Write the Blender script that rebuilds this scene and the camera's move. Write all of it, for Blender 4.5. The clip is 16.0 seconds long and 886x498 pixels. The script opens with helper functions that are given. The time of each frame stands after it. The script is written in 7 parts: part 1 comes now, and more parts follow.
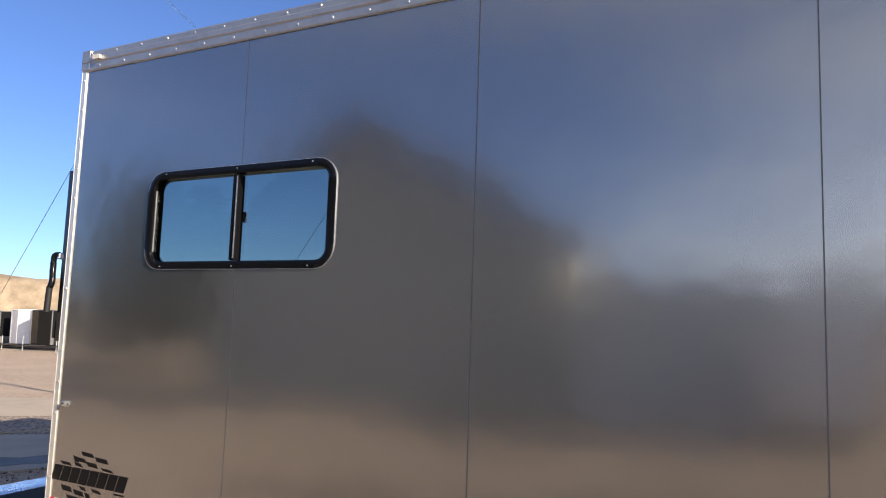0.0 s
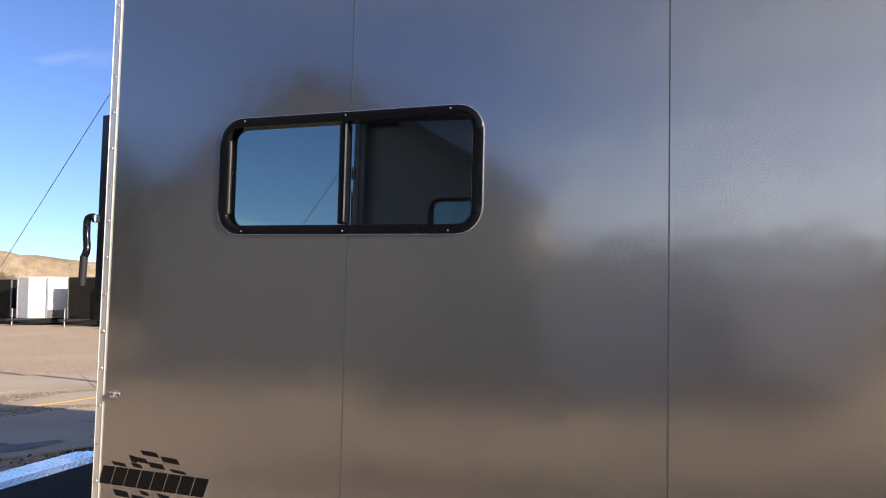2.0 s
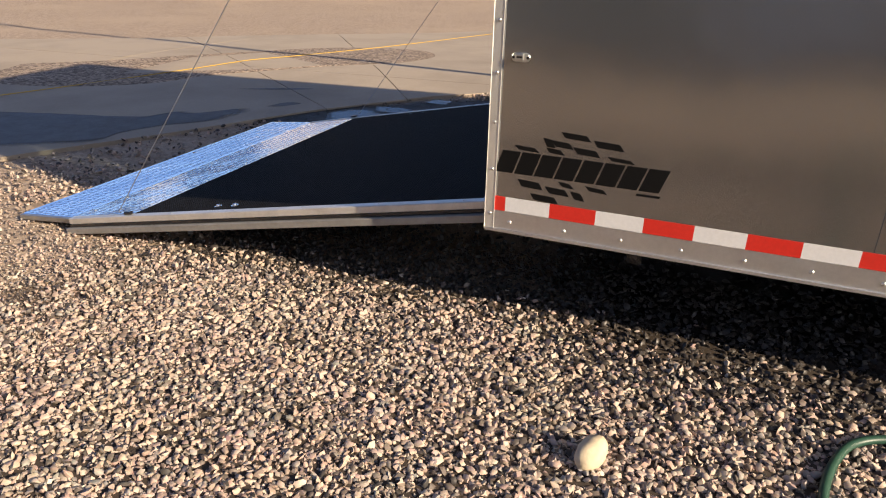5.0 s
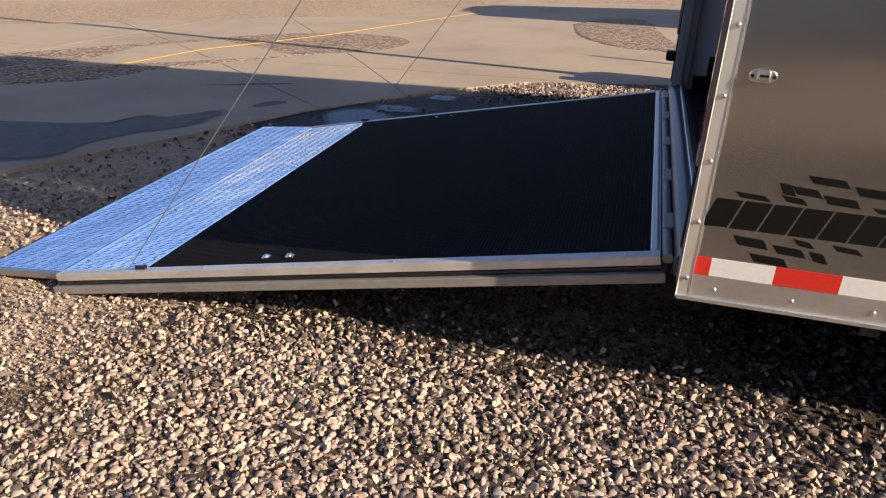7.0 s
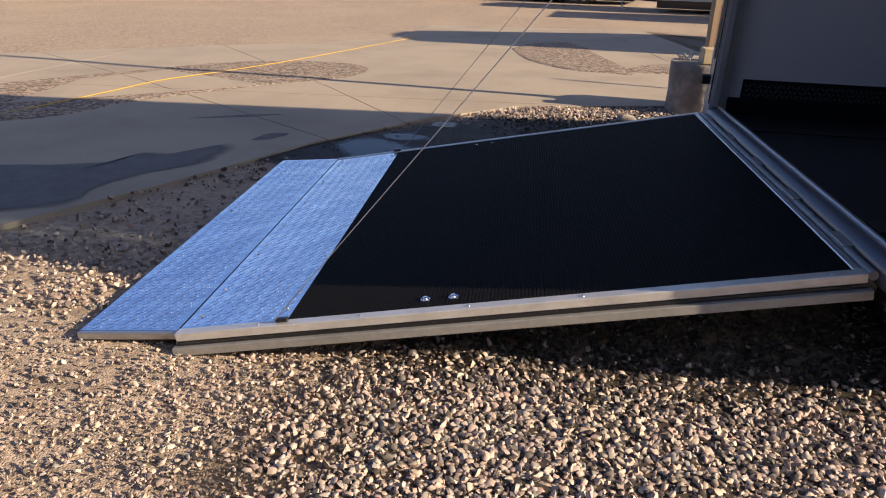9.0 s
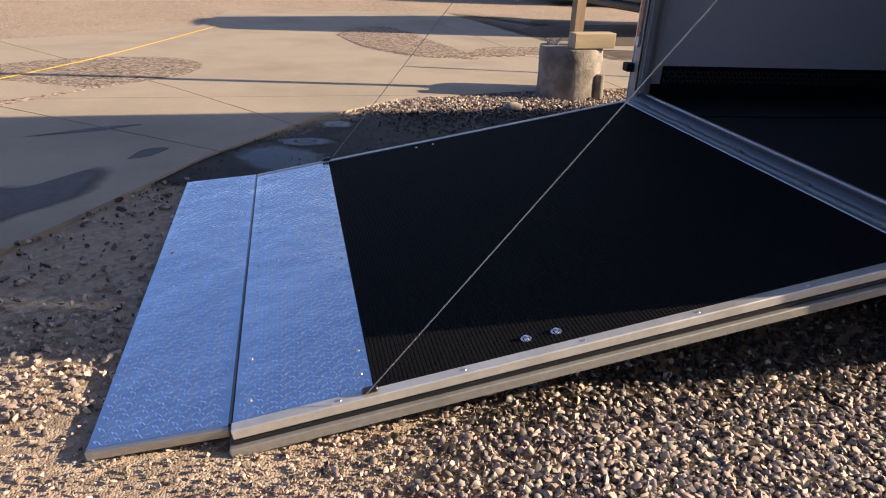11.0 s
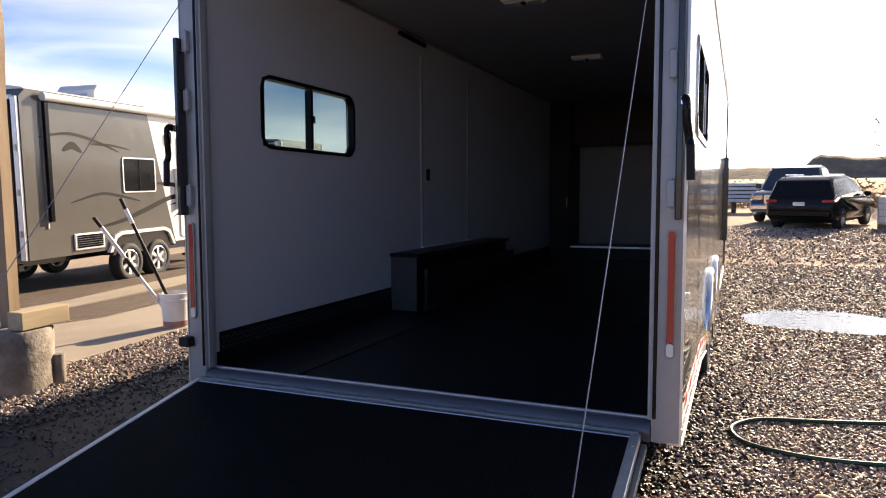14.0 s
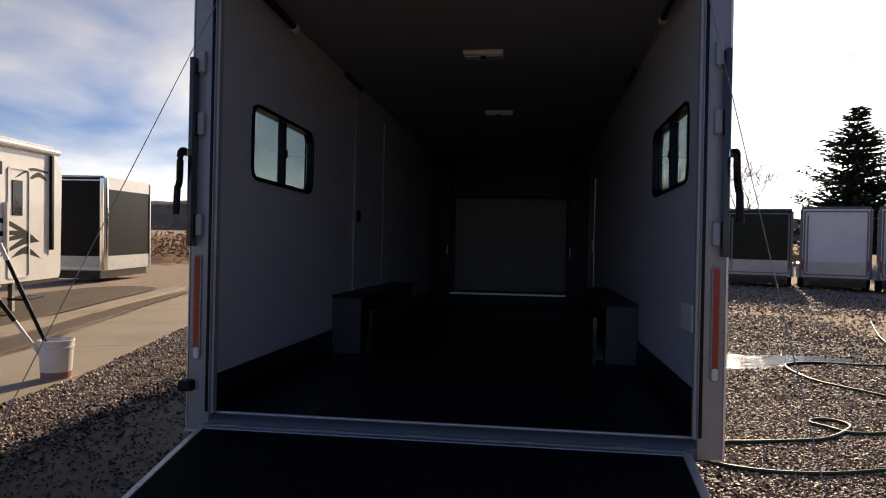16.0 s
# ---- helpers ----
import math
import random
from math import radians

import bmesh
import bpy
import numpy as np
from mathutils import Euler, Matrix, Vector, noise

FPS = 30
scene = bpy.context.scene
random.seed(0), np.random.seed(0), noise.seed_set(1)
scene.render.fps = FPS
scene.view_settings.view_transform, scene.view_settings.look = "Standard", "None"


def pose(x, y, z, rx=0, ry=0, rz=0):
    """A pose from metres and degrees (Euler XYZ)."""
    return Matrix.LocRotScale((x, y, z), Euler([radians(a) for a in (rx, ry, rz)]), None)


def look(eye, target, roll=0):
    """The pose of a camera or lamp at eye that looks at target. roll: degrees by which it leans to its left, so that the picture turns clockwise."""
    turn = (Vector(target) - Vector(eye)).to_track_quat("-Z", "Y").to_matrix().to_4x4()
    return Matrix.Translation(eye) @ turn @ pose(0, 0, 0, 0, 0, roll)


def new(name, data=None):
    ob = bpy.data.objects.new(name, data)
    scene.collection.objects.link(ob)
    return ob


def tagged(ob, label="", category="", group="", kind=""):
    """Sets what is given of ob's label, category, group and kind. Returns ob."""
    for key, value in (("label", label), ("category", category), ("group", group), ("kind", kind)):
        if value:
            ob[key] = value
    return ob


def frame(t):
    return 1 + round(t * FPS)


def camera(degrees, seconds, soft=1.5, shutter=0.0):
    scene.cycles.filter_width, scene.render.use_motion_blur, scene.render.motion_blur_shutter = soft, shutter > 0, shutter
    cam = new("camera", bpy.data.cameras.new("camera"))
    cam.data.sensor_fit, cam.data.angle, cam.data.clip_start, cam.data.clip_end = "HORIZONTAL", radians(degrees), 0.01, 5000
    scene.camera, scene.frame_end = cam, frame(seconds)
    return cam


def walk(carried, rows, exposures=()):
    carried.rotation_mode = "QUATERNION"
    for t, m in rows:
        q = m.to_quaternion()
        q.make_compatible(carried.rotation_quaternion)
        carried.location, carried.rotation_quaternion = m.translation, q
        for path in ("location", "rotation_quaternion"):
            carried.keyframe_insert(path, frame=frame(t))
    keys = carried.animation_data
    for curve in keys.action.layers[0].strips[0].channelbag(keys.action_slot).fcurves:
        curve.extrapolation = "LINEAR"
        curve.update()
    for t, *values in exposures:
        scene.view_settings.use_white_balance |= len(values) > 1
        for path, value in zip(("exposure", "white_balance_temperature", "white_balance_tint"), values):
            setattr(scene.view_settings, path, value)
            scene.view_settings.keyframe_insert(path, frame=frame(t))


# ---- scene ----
cam = camera(65.4, 16.0, soft=1.1)
# The show trailer stands a little nose down: its own frame of reference, in which the path is given too.
TRAILER = pose(0, 0, -0.0195, 0, 1.4, 0)
PATH = [
    (0, (3.516, -3.713, 1.554), (2.615, -1.939, 1.758), 1.9),
    (0.5, (3.256, -3.775, 1.539), (2.495, -1.941, 1.775), 1.5),
    (1, (2.955, -3.766, 1.575), (2.258, -1.898, 1.735), 1.1),
    (1.5, (2.741, -3.74, 1.559), (2.023, -1.876, 1.659), 1.4),
    (2, (2.452, -3.749, 1.564), (1.805, -1.859, 1.669), 1.3),
    (2.5, (2.174, -3.694, 1.528), (1.601, -1.779, 1.592), 1.7),
    (3, (1.897, -3.658, 1.525), (1.358, -1.733, 1.457), 1.1),
    (3.5, (1.562, -3.69, 1.523), (1.029, -1.789, 1.206), 2.0),
    (4, (1.347, -3.678, 1.439), (0.759, -1.866, 0.83), 1.6),
    (4.5, (0.99, -3.571, 1.423), (0.374, -1.814, 0.693), 1.8),
    (5, (0.715, -3.511, 1.389), (0.042, -1.814, 0.572), 1.3),
    (7.5, (-0.449, -3.044, 1.351), (-0.812, -1.278, 0.487), 2.8),
    (8, (-0.725, -3.044, 1.339), (-0.992, -1.247, 0.503), 3.5),
    (8.5, (-0.95, -3.106, 1.349), (-1.196, -1.293, 0.542), 3.0),
    (9, (-1.152, -3.188, 1.341), (-1.335, -1.362, 0.545), 2.4),
    (11.5, (-2.317, -2.632, 1.338), (-1.638, -0.933, 0.531), 2.9),
    (12, (-2.459, -2.45, 1.345), (-1.428, -0.896, 0.623), 2.2),
    (12.5, (-2.57, -2.234, 1.388), (-1.121, -0.999, 0.774), 4.4),
    (13, (-2.692, -1.924, 1.437), (-1.105, -0.794, 0.984), 2.2),
    (13.5, (-2.804, -1.732, 1.43), (-1.118, -0.7, 1.128), 0.1),
    (14, (-2.924, -1.495, 1.463), (-1.09, -0.709, 1.313), -0.2),
    (14.5, (-2.999, -1.237, 1.54), (-1.096, -0.625, 1.614), -2.2),
    (15, (-3.116, -1.048, 1.534), (-1.187, -0.631, 1.855), -2.7),
    (15.5, (-3.226, -0.805, 1.493), (-1.268, -0.526, 1.786), 1.0),
    (16, (-3.284, -0.43, 1.378), (-1.301, -0.165, 1.38), 1.2),
]
walk(cam, [(t, TRAILER @ look(eye, target, roll)) for t, eye, target, roll in PATH],
     exposures=[(0, 1.07, 6450, 11), (3, 1.04, 6800, 12), (5, 0.81, 7150, 13), (9, 0.88, 7150, 14), (11.5, 1.18, 7150, 14), (12.0, 1.46, 7200, 14), (12.5, 1.80, 7250, 14), (13.5, 1.82, 7350, 14),
                (14.0, 1.28, 7400, 14), (14.5, 0.82, 7500, 14), (15.2, 0.06, 7450, 14), (15.5, -0.15, 7500, 14), (16, 0.17, 7550, 14)])

# ---- sky and sun ----
SUN_AZ, SUN_EL = -14.0, 22.6
world = bpy.data.worlds.new("sky")
scene.world = world
world.use_nodes = True
wn, wl = world.node_tree.nodes, world.node_tree.links
wn.clear()
sky = wn.new("ShaderNodeTexSky")
sky.sky_type, sky.sun_disc = "NISHITA", False
sky.sun_elevation, sky.sun_rotation = radians(SUN_EL), radians(90 - SUN_AZ)
sky.altitude, sky.air_density, sky.dust_density, sky.ozone_density = 1600, 1.0, 0.9, 2.8
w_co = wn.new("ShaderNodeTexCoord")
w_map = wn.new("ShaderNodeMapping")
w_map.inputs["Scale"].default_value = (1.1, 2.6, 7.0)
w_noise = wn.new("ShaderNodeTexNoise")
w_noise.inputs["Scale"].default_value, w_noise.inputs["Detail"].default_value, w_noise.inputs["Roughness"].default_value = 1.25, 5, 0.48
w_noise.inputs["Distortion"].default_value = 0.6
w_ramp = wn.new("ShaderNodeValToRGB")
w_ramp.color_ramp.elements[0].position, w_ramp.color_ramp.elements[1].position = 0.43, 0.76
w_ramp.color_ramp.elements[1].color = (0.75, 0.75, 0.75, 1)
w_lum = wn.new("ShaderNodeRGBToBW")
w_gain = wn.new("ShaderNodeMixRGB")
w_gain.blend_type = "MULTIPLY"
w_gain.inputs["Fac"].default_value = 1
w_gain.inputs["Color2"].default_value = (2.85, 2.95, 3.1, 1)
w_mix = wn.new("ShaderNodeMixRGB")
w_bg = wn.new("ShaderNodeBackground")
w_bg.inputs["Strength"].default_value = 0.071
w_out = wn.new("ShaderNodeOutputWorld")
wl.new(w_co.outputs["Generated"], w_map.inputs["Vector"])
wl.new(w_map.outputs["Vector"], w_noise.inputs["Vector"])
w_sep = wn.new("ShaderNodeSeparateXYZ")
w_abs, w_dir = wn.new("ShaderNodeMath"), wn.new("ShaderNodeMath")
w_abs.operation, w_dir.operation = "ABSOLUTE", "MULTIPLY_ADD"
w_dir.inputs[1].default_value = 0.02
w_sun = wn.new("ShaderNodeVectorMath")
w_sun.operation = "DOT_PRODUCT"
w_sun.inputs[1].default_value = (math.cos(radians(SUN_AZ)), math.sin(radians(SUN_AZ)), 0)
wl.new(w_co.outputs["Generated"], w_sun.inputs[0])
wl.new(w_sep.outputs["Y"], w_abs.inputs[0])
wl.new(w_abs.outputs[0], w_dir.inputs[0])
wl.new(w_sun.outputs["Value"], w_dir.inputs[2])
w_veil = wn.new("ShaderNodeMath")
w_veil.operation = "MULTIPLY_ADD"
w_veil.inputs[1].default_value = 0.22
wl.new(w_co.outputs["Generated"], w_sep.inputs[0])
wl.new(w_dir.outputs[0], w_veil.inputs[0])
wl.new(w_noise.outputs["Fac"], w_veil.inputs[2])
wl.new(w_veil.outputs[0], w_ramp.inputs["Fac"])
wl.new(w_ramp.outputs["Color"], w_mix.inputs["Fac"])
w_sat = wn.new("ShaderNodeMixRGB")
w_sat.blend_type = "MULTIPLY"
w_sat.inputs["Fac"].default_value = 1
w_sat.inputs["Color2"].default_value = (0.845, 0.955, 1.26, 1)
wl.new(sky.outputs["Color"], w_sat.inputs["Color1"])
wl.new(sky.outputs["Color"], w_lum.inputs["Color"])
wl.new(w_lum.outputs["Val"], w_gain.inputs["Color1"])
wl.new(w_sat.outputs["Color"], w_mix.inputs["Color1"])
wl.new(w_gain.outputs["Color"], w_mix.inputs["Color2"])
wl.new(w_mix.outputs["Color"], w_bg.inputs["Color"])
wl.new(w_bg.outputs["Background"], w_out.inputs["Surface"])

sun = new("sun", bpy.data.lights.new("sun", "SUN"))
sun.data.energy, sun.data.angle, sun.data.color = 5.3, radians(0.6), (1.0, 0.865, 0.675)
to_sun = Vector((math.cos(radians(SUN_EL)) * math.cos(radians(SUN_AZ)), math.cos(radians(SUN_EL)) * math.sin(radians(SUN_AZ)), math.sin(radians(SUN_EL))))
sun.matrix_world = look(to_sun * 60, (0, 0, 0))


# ---- materials ----
def mat(name, colour, rough=0.6, metal=0.0, grain=0.0, scale=20.0, bump=0.0, bump_scale=60.0, colour2=None, stain=0.0, stain_scale=2.0,
        rough_var=0.0, coat=0.0, spec=0.5, per="", stretch=(1, 1, 1), trans=0.0, ior=1.45):
    """A surface: base colour varied at two scales (grain and stain), roughness variation and fine relief."""
    m = bpy.data.materials.new(name)
    m.use_nodes = True
    n, l = m.node_tree.nodes, m.node_tree.links
    b = n["Principled BSDF"]
    b.inputs["Roughness"].default_value, b.inputs["Metallic"].default_value = rough, metal
    b.inputs["Specular IOR Level"].default_value, b.inputs["Coat Weight"].default_value = spec, coat
    b.inputs["Transmission Weight"].default_value, b.inputs["IOR"].default_value = trans, ior
    co = n.new("ShaderNodeTexCoord")
    mp = n.new("ShaderNodeMapping")
    mp.inputs["Scale"].default_value = stretch
    l.new(co.outputs["Object"], mp.inputs["Vector"])
    vec = mp.outputs["Vector"]
    colour2 = colour2 or tuple(c * 0.55 for c in colour)
    rgb = n.new("ShaderNodeRGB")
    rgb.outputs[0].default_value = (*colour, 1)
    out = rgb.outputs[0]

    def mixin(fac, amount, other):
        nonlocal out
        mul = n.new("ShaderNodeMath")
        mul.operation = "MULTIPLY"
        mul.inputs[1].default_value = amount
        l.new(fac, mul.inputs[0])
        mx = n.new("ShaderNodeMixRGB")
        l.new(mul.outputs[0], mx.inputs["Fac"])
        l.new(out, mx.inputs["Color1"])
        mx.inputs["Color2"].default_value = (*other, 1)
        out = mx.outputs["Color"]

    def noise_at(sc, detail=5):
        t = n.new("ShaderNodeTexNoise")
        t.inputs["Scale"].default_value, t.inputs["Detail"].default_value, t.inputs["Roughness"].default_value = sc, detail, 0.6
        l.new(vec, t.inputs["Vector"])
        return t.outputs["Fac"]

    def sharpen(fac, a, c):
        r = n.new("ShaderNodeMapRange")
        r.inputs["From Min"].default_value, r.inputs["From Max"].default_value = a, c
        l.new(fac, r.inputs["Value"])
        return r.outputs["Result"]

    if per:
        src = n.new("ShaderNodeNewGeometry").outputs["Random Per Island"] if per == "island" else n.new("ShaderNodeObjectInfo").outputs["Random"]
        mixin(src, 0.8, colour2)
    if grain:
        mixin(sharpen(noise_at(scale), 0.35, 0.65), grain, colour2)
    if stain:
        mixin(sharpen(noise_at(stain_scale, 8), 0.45, 0.7), stain, tuple(c * 0.45 for c in colour))
    l.new(out, b.inputs["Base Color"])
    b.inputs["Coat Roughness"].default_value = 0.05
    if rough_var:
        r = n.new("ShaderNodeMapRange")
        r.inputs["To Min"].default_value, r.inputs["To Max"].default_value = max(0.02, rough - rough_var), min(1, rough + rough_var)
        l.new(noise_at(stain_scale * 1.7 + 1), r.inputs["Value"])
        l.new(r.outputs["Result"], b.inputs["Roughness"])
    if bump:
        bp = n.new("ShaderNodeBump")
        bp.inputs["Strength"].default_value, bp.inputs["Distance"].default_value = bump, 0.3 / bump_scale
        l.new(noise_at(bump_scale, 3), bp.inputs["Height"])
        l.new(bp.outputs["Normal"], b.inputs["Normal"])
        l.new(bp.outputs["Normal"], b.inputs["Coat Normal"])
    return m


def clear_glass(name, tint, share):
    """A tinted pane: mirror gloss, stronger at a slant, over a see-through tint."""
    m = bpy.data.materials.new(name)
    m.use_nodes = True
    n, l = m.node_tree.nodes, m.node_tree.links
    n.remove(n["Principled BSDF"])
    tr, gl, mx, lw = n.new("ShaderNodeBsdfTransparent"), n.new("ShaderNodeBsdfGlossy"), n.new("ShaderNodeMixShader"), n.new("ShaderNodeLayerWeight")
    tr.inputs["Color"].default_value = (*tint, 1)
    gl.inputs["Roughness"].default_value = 0.01
    gl.inputs["Color"].default_value = (share, share, share, 1)
    lw.inputs["Blend"].default_value = 0.5
    pw, ma = n.new("ShaderNodeMath"), n.new("ShaderNodeMath")
    pw.operation, ma.operation = "POWER", "MULTIPLY_ADD"
    pw.inputs[1].default_value = 4.0
    ma.inputs[1].default_value, ma.inputs[2].default_value = 0.8, 0.028
    l.new(lw.outputs["Facing"], pw.inputs[0])
    l.new(pw.outputs[0], ma.inputs[0])
    l.new(ma.outputs[0], mx.inputs[0])
    l.new(tr.outputs[0], mx.inputs[1])
    l.new(gl.outputs[0], mx.inputs[2])
    l.new(mx.outputs[0], n["Material Output"].inputs["Surface"])
    return m


PEWTER = mat("pewter_skin", (0.355, 0.352, 0.343), 0.17, 0.92, 0.10, 3, 0.028, 1.3, (0.31, 0.307, 0.302), rough_var=0.03, stain_scale=1.2, coat=0.4)
ALU = mat("brushed_aluminium", (0.70, 0.70, 0.70), 0.42, 1.0, 0.25, 60, 0.05, 90, (0.5, 0.5, 0.5), stain=0.15, stain_scale=5, rough_var=0.1, stretch=(1, 1, 1))
RAIL_GREY = mat("grey_rail", (0.34, 0.33, 0.31), 0.5, 0.4, 0.3, 30, 0.05, 60, (0.14, 0.135, 0.125), stain=0.3, stain_scale=5)
RAIL_ALU = mat("mill_aluminium_rail", (0.72, 0.70, 0.66), 0.38, 0.55, 0.3, 30, 0.06, 70, (0.52, 0.50, 0.47), stain=0.35, stain_scale=6, rough_var=0.12)
ALU_DULL = mat("dull_aluminium", (0.50, 0.50, 0.49), 0.45, 0.9, 0.3, 40, 0.06, 70, (0.36, 0.36, 0.36), stain=0.3, stain_scale=6)
CORNER_ALU = mat("pale_corner_aluminium", (0.80, 0.79, 0.74), 0.4, 0.75, 0.2, 40, 0.05, 60, (0.66, 0.65, 0.60))
CHROME = mat("chrome", (0.85, 0.86, 0.88), 0.07, 1.0, rough_var=0.03)
STEEL_BOLT = mat("zinc_bolt", (0.75, 0.74, 0.70), 0.3, 1.0, 0.2, 80)
JAMB = mat("grey_jamb_paint", (0.36, 0.37, 0.38), 0.4, 0.2, 0.2, 30, 0.03, 60, (0.28, 0.29, 0.30), stain=0.25, stain_scale=4)
SILL = mat("dark_sill_paint", (0.095, 0.10, 0.115), 0.28, 0.2, 0.2, 30, 0.03, 60, (0.07, 0.076, 0.086), stain=0.25, stain_scale=4)
KICK = mat("black_diamond_plate", (0.10, 0.102, 0.108), 0.3, 0.7, 0.2, 20)
BLACK_FRAME = mat("black_window_frame", (0.005, 0.005, 0.006), 0.2, 0.0, 0.3, 60, spec=0.22)
RUBBER = mat("black_ribbed_rubber", (0.012, 0.012, 0.014), 0.62, 0.0, 0.3, 8, colour2=(0.02, 0.02, 0.023), stain=0.2, spec=0.3)
TYRE = mat("tyre_rubber", (0.018, 0.018, 0.019), 0.75, 0.0, 0.4, 30, 0.3, 40, (0.04, 0.037, 0.033))
WHITE_LINER = mat("white_wall_liner", (0.535, 0.555, 0.59), 0.34, 0.0, 0.08, 2, 0.02, 3, (0.44, 0.46, 0.50), rough_var=0.05)
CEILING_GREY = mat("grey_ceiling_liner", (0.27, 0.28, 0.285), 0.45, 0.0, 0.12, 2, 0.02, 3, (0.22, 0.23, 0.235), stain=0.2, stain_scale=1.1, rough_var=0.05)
BLACK_PAINT = mat("black_paint", (0.015, 0.015, 0.017), 0.25, 0.0, 0.2, 12, coat=0.5)
BLACK_PLATE = mat("black_checker_plate", (0.012, 0.012, 0.014), 0.35, 0.1, 0.3, 15, spec=0.25)
FLOOR_BLACK = mat("black_coin_floor", (0.009, 0.009, 0.011), 0.4, 0.0, 0.3, 6, 0.1, 40, (0.015, 0.015, 0.017), spec=0.25)
RED_LENS = mat("red_lens", (0.40, 0.012, 0.016), 0.18, 0.0, 0.3, 60, coat=0.6)
WHITE_LENS = mat("clear_lens", (0.75, 0.75, 0.72), 0.15, 0.0, 0.2, 60, coat=0.6)
AMBER_LENS = mat("pale_amber_lens", (0.70, 0.62, 0.52), 0.15, coat=0.6)
RED_TAPE = mat("red_reflective_tape", (0.62, 0.03, 0.02), 0.35, 0.0, 0.2, 90)
WHITE_TAPE = mat("white_reflective_tape", (0.70, 0.70, 0.70), 0.35, 0.0, 0.15, 90)
SEALANT = mat("dark_seam_sealant", (0.045, 0.05, 0.062), 0.7, 0.0, 0.2, 40, spec=0.2)
DECAL = mat("black_decal", (0.005, 0.005, 0.005), 0.55, spec=0.18)
GLASS = clear_glass("tinted_pane", (0.47, 0.53, 0.52), 1.0)
WIRE = mat("steel_cable", (0.42, 0.41, 0.40), 0.45, 0.8, 0.3, 200)
CONCRETE = mat("worn_concrete", (0.385, 0.318, 0.243), 0.8, 0.0, 0.25, 40, 0.15, 60, (0.28, 0.23, 0.172), stain=0.45, stain_scale=0.7)
BOX_END = mat("dark_box_end", (0.06, 0.062, 0.068), 0.45, 0.0, 0.2, 6)
HEADER_DARK = mat("dark_header_paint", (0.028, 0.029, 0.032), 0.4, 0.1, 0.2, 20)
DIRT = mat("damp_brown_earth", (0.13, 0.092, 0.064), 0.9, 0.0, 0.6, 9, 0.7, 30, (0.06, 0.044, 0.032), stain=0.5, stain_scale=1.2)
WOOD = mat("weathered_pine", (0.31, 0.22, 0.14), 0.7, 0.0, 0.5, 14, 0.2, 40, (0.16, 0.11, 0.07), stretch=(1, 1, 0.12), stain=0.45)
WOOD_RAW = mat("raw_pine", (0.48, 0.38, 0.25), 0.7, 0.0, 0.5, 14, 0.2, 40, (0.33, 0.25, 0.15), stretch=(0.12, 1, 1), stain=0.45, stain_scale=5)
CEMENT = mat("rough_cement", (0.34, 0.30, 0.255), 0.85, 0.0, 0.85, 7, 0.7, 25, (0.15, 0.125, 0.105), stain=0.75, stain_scale=3.2)
WHITE_PLASTIC = mat("white_plastic", (0.80, 0.79, 0.76), 0.4, 0.0, 0.1, 12)
HOSE_GREEN = mat("green_hose", (0.018, 0.06, 0.04), 0.45, 0.0, 0.3, 60, colour2=(0.03, 0.085, 0.06))
YELLOW = mat("yellow_cord", (0.55, 0.34, 0.04), 0.5, 0.0, 0.2, 60)


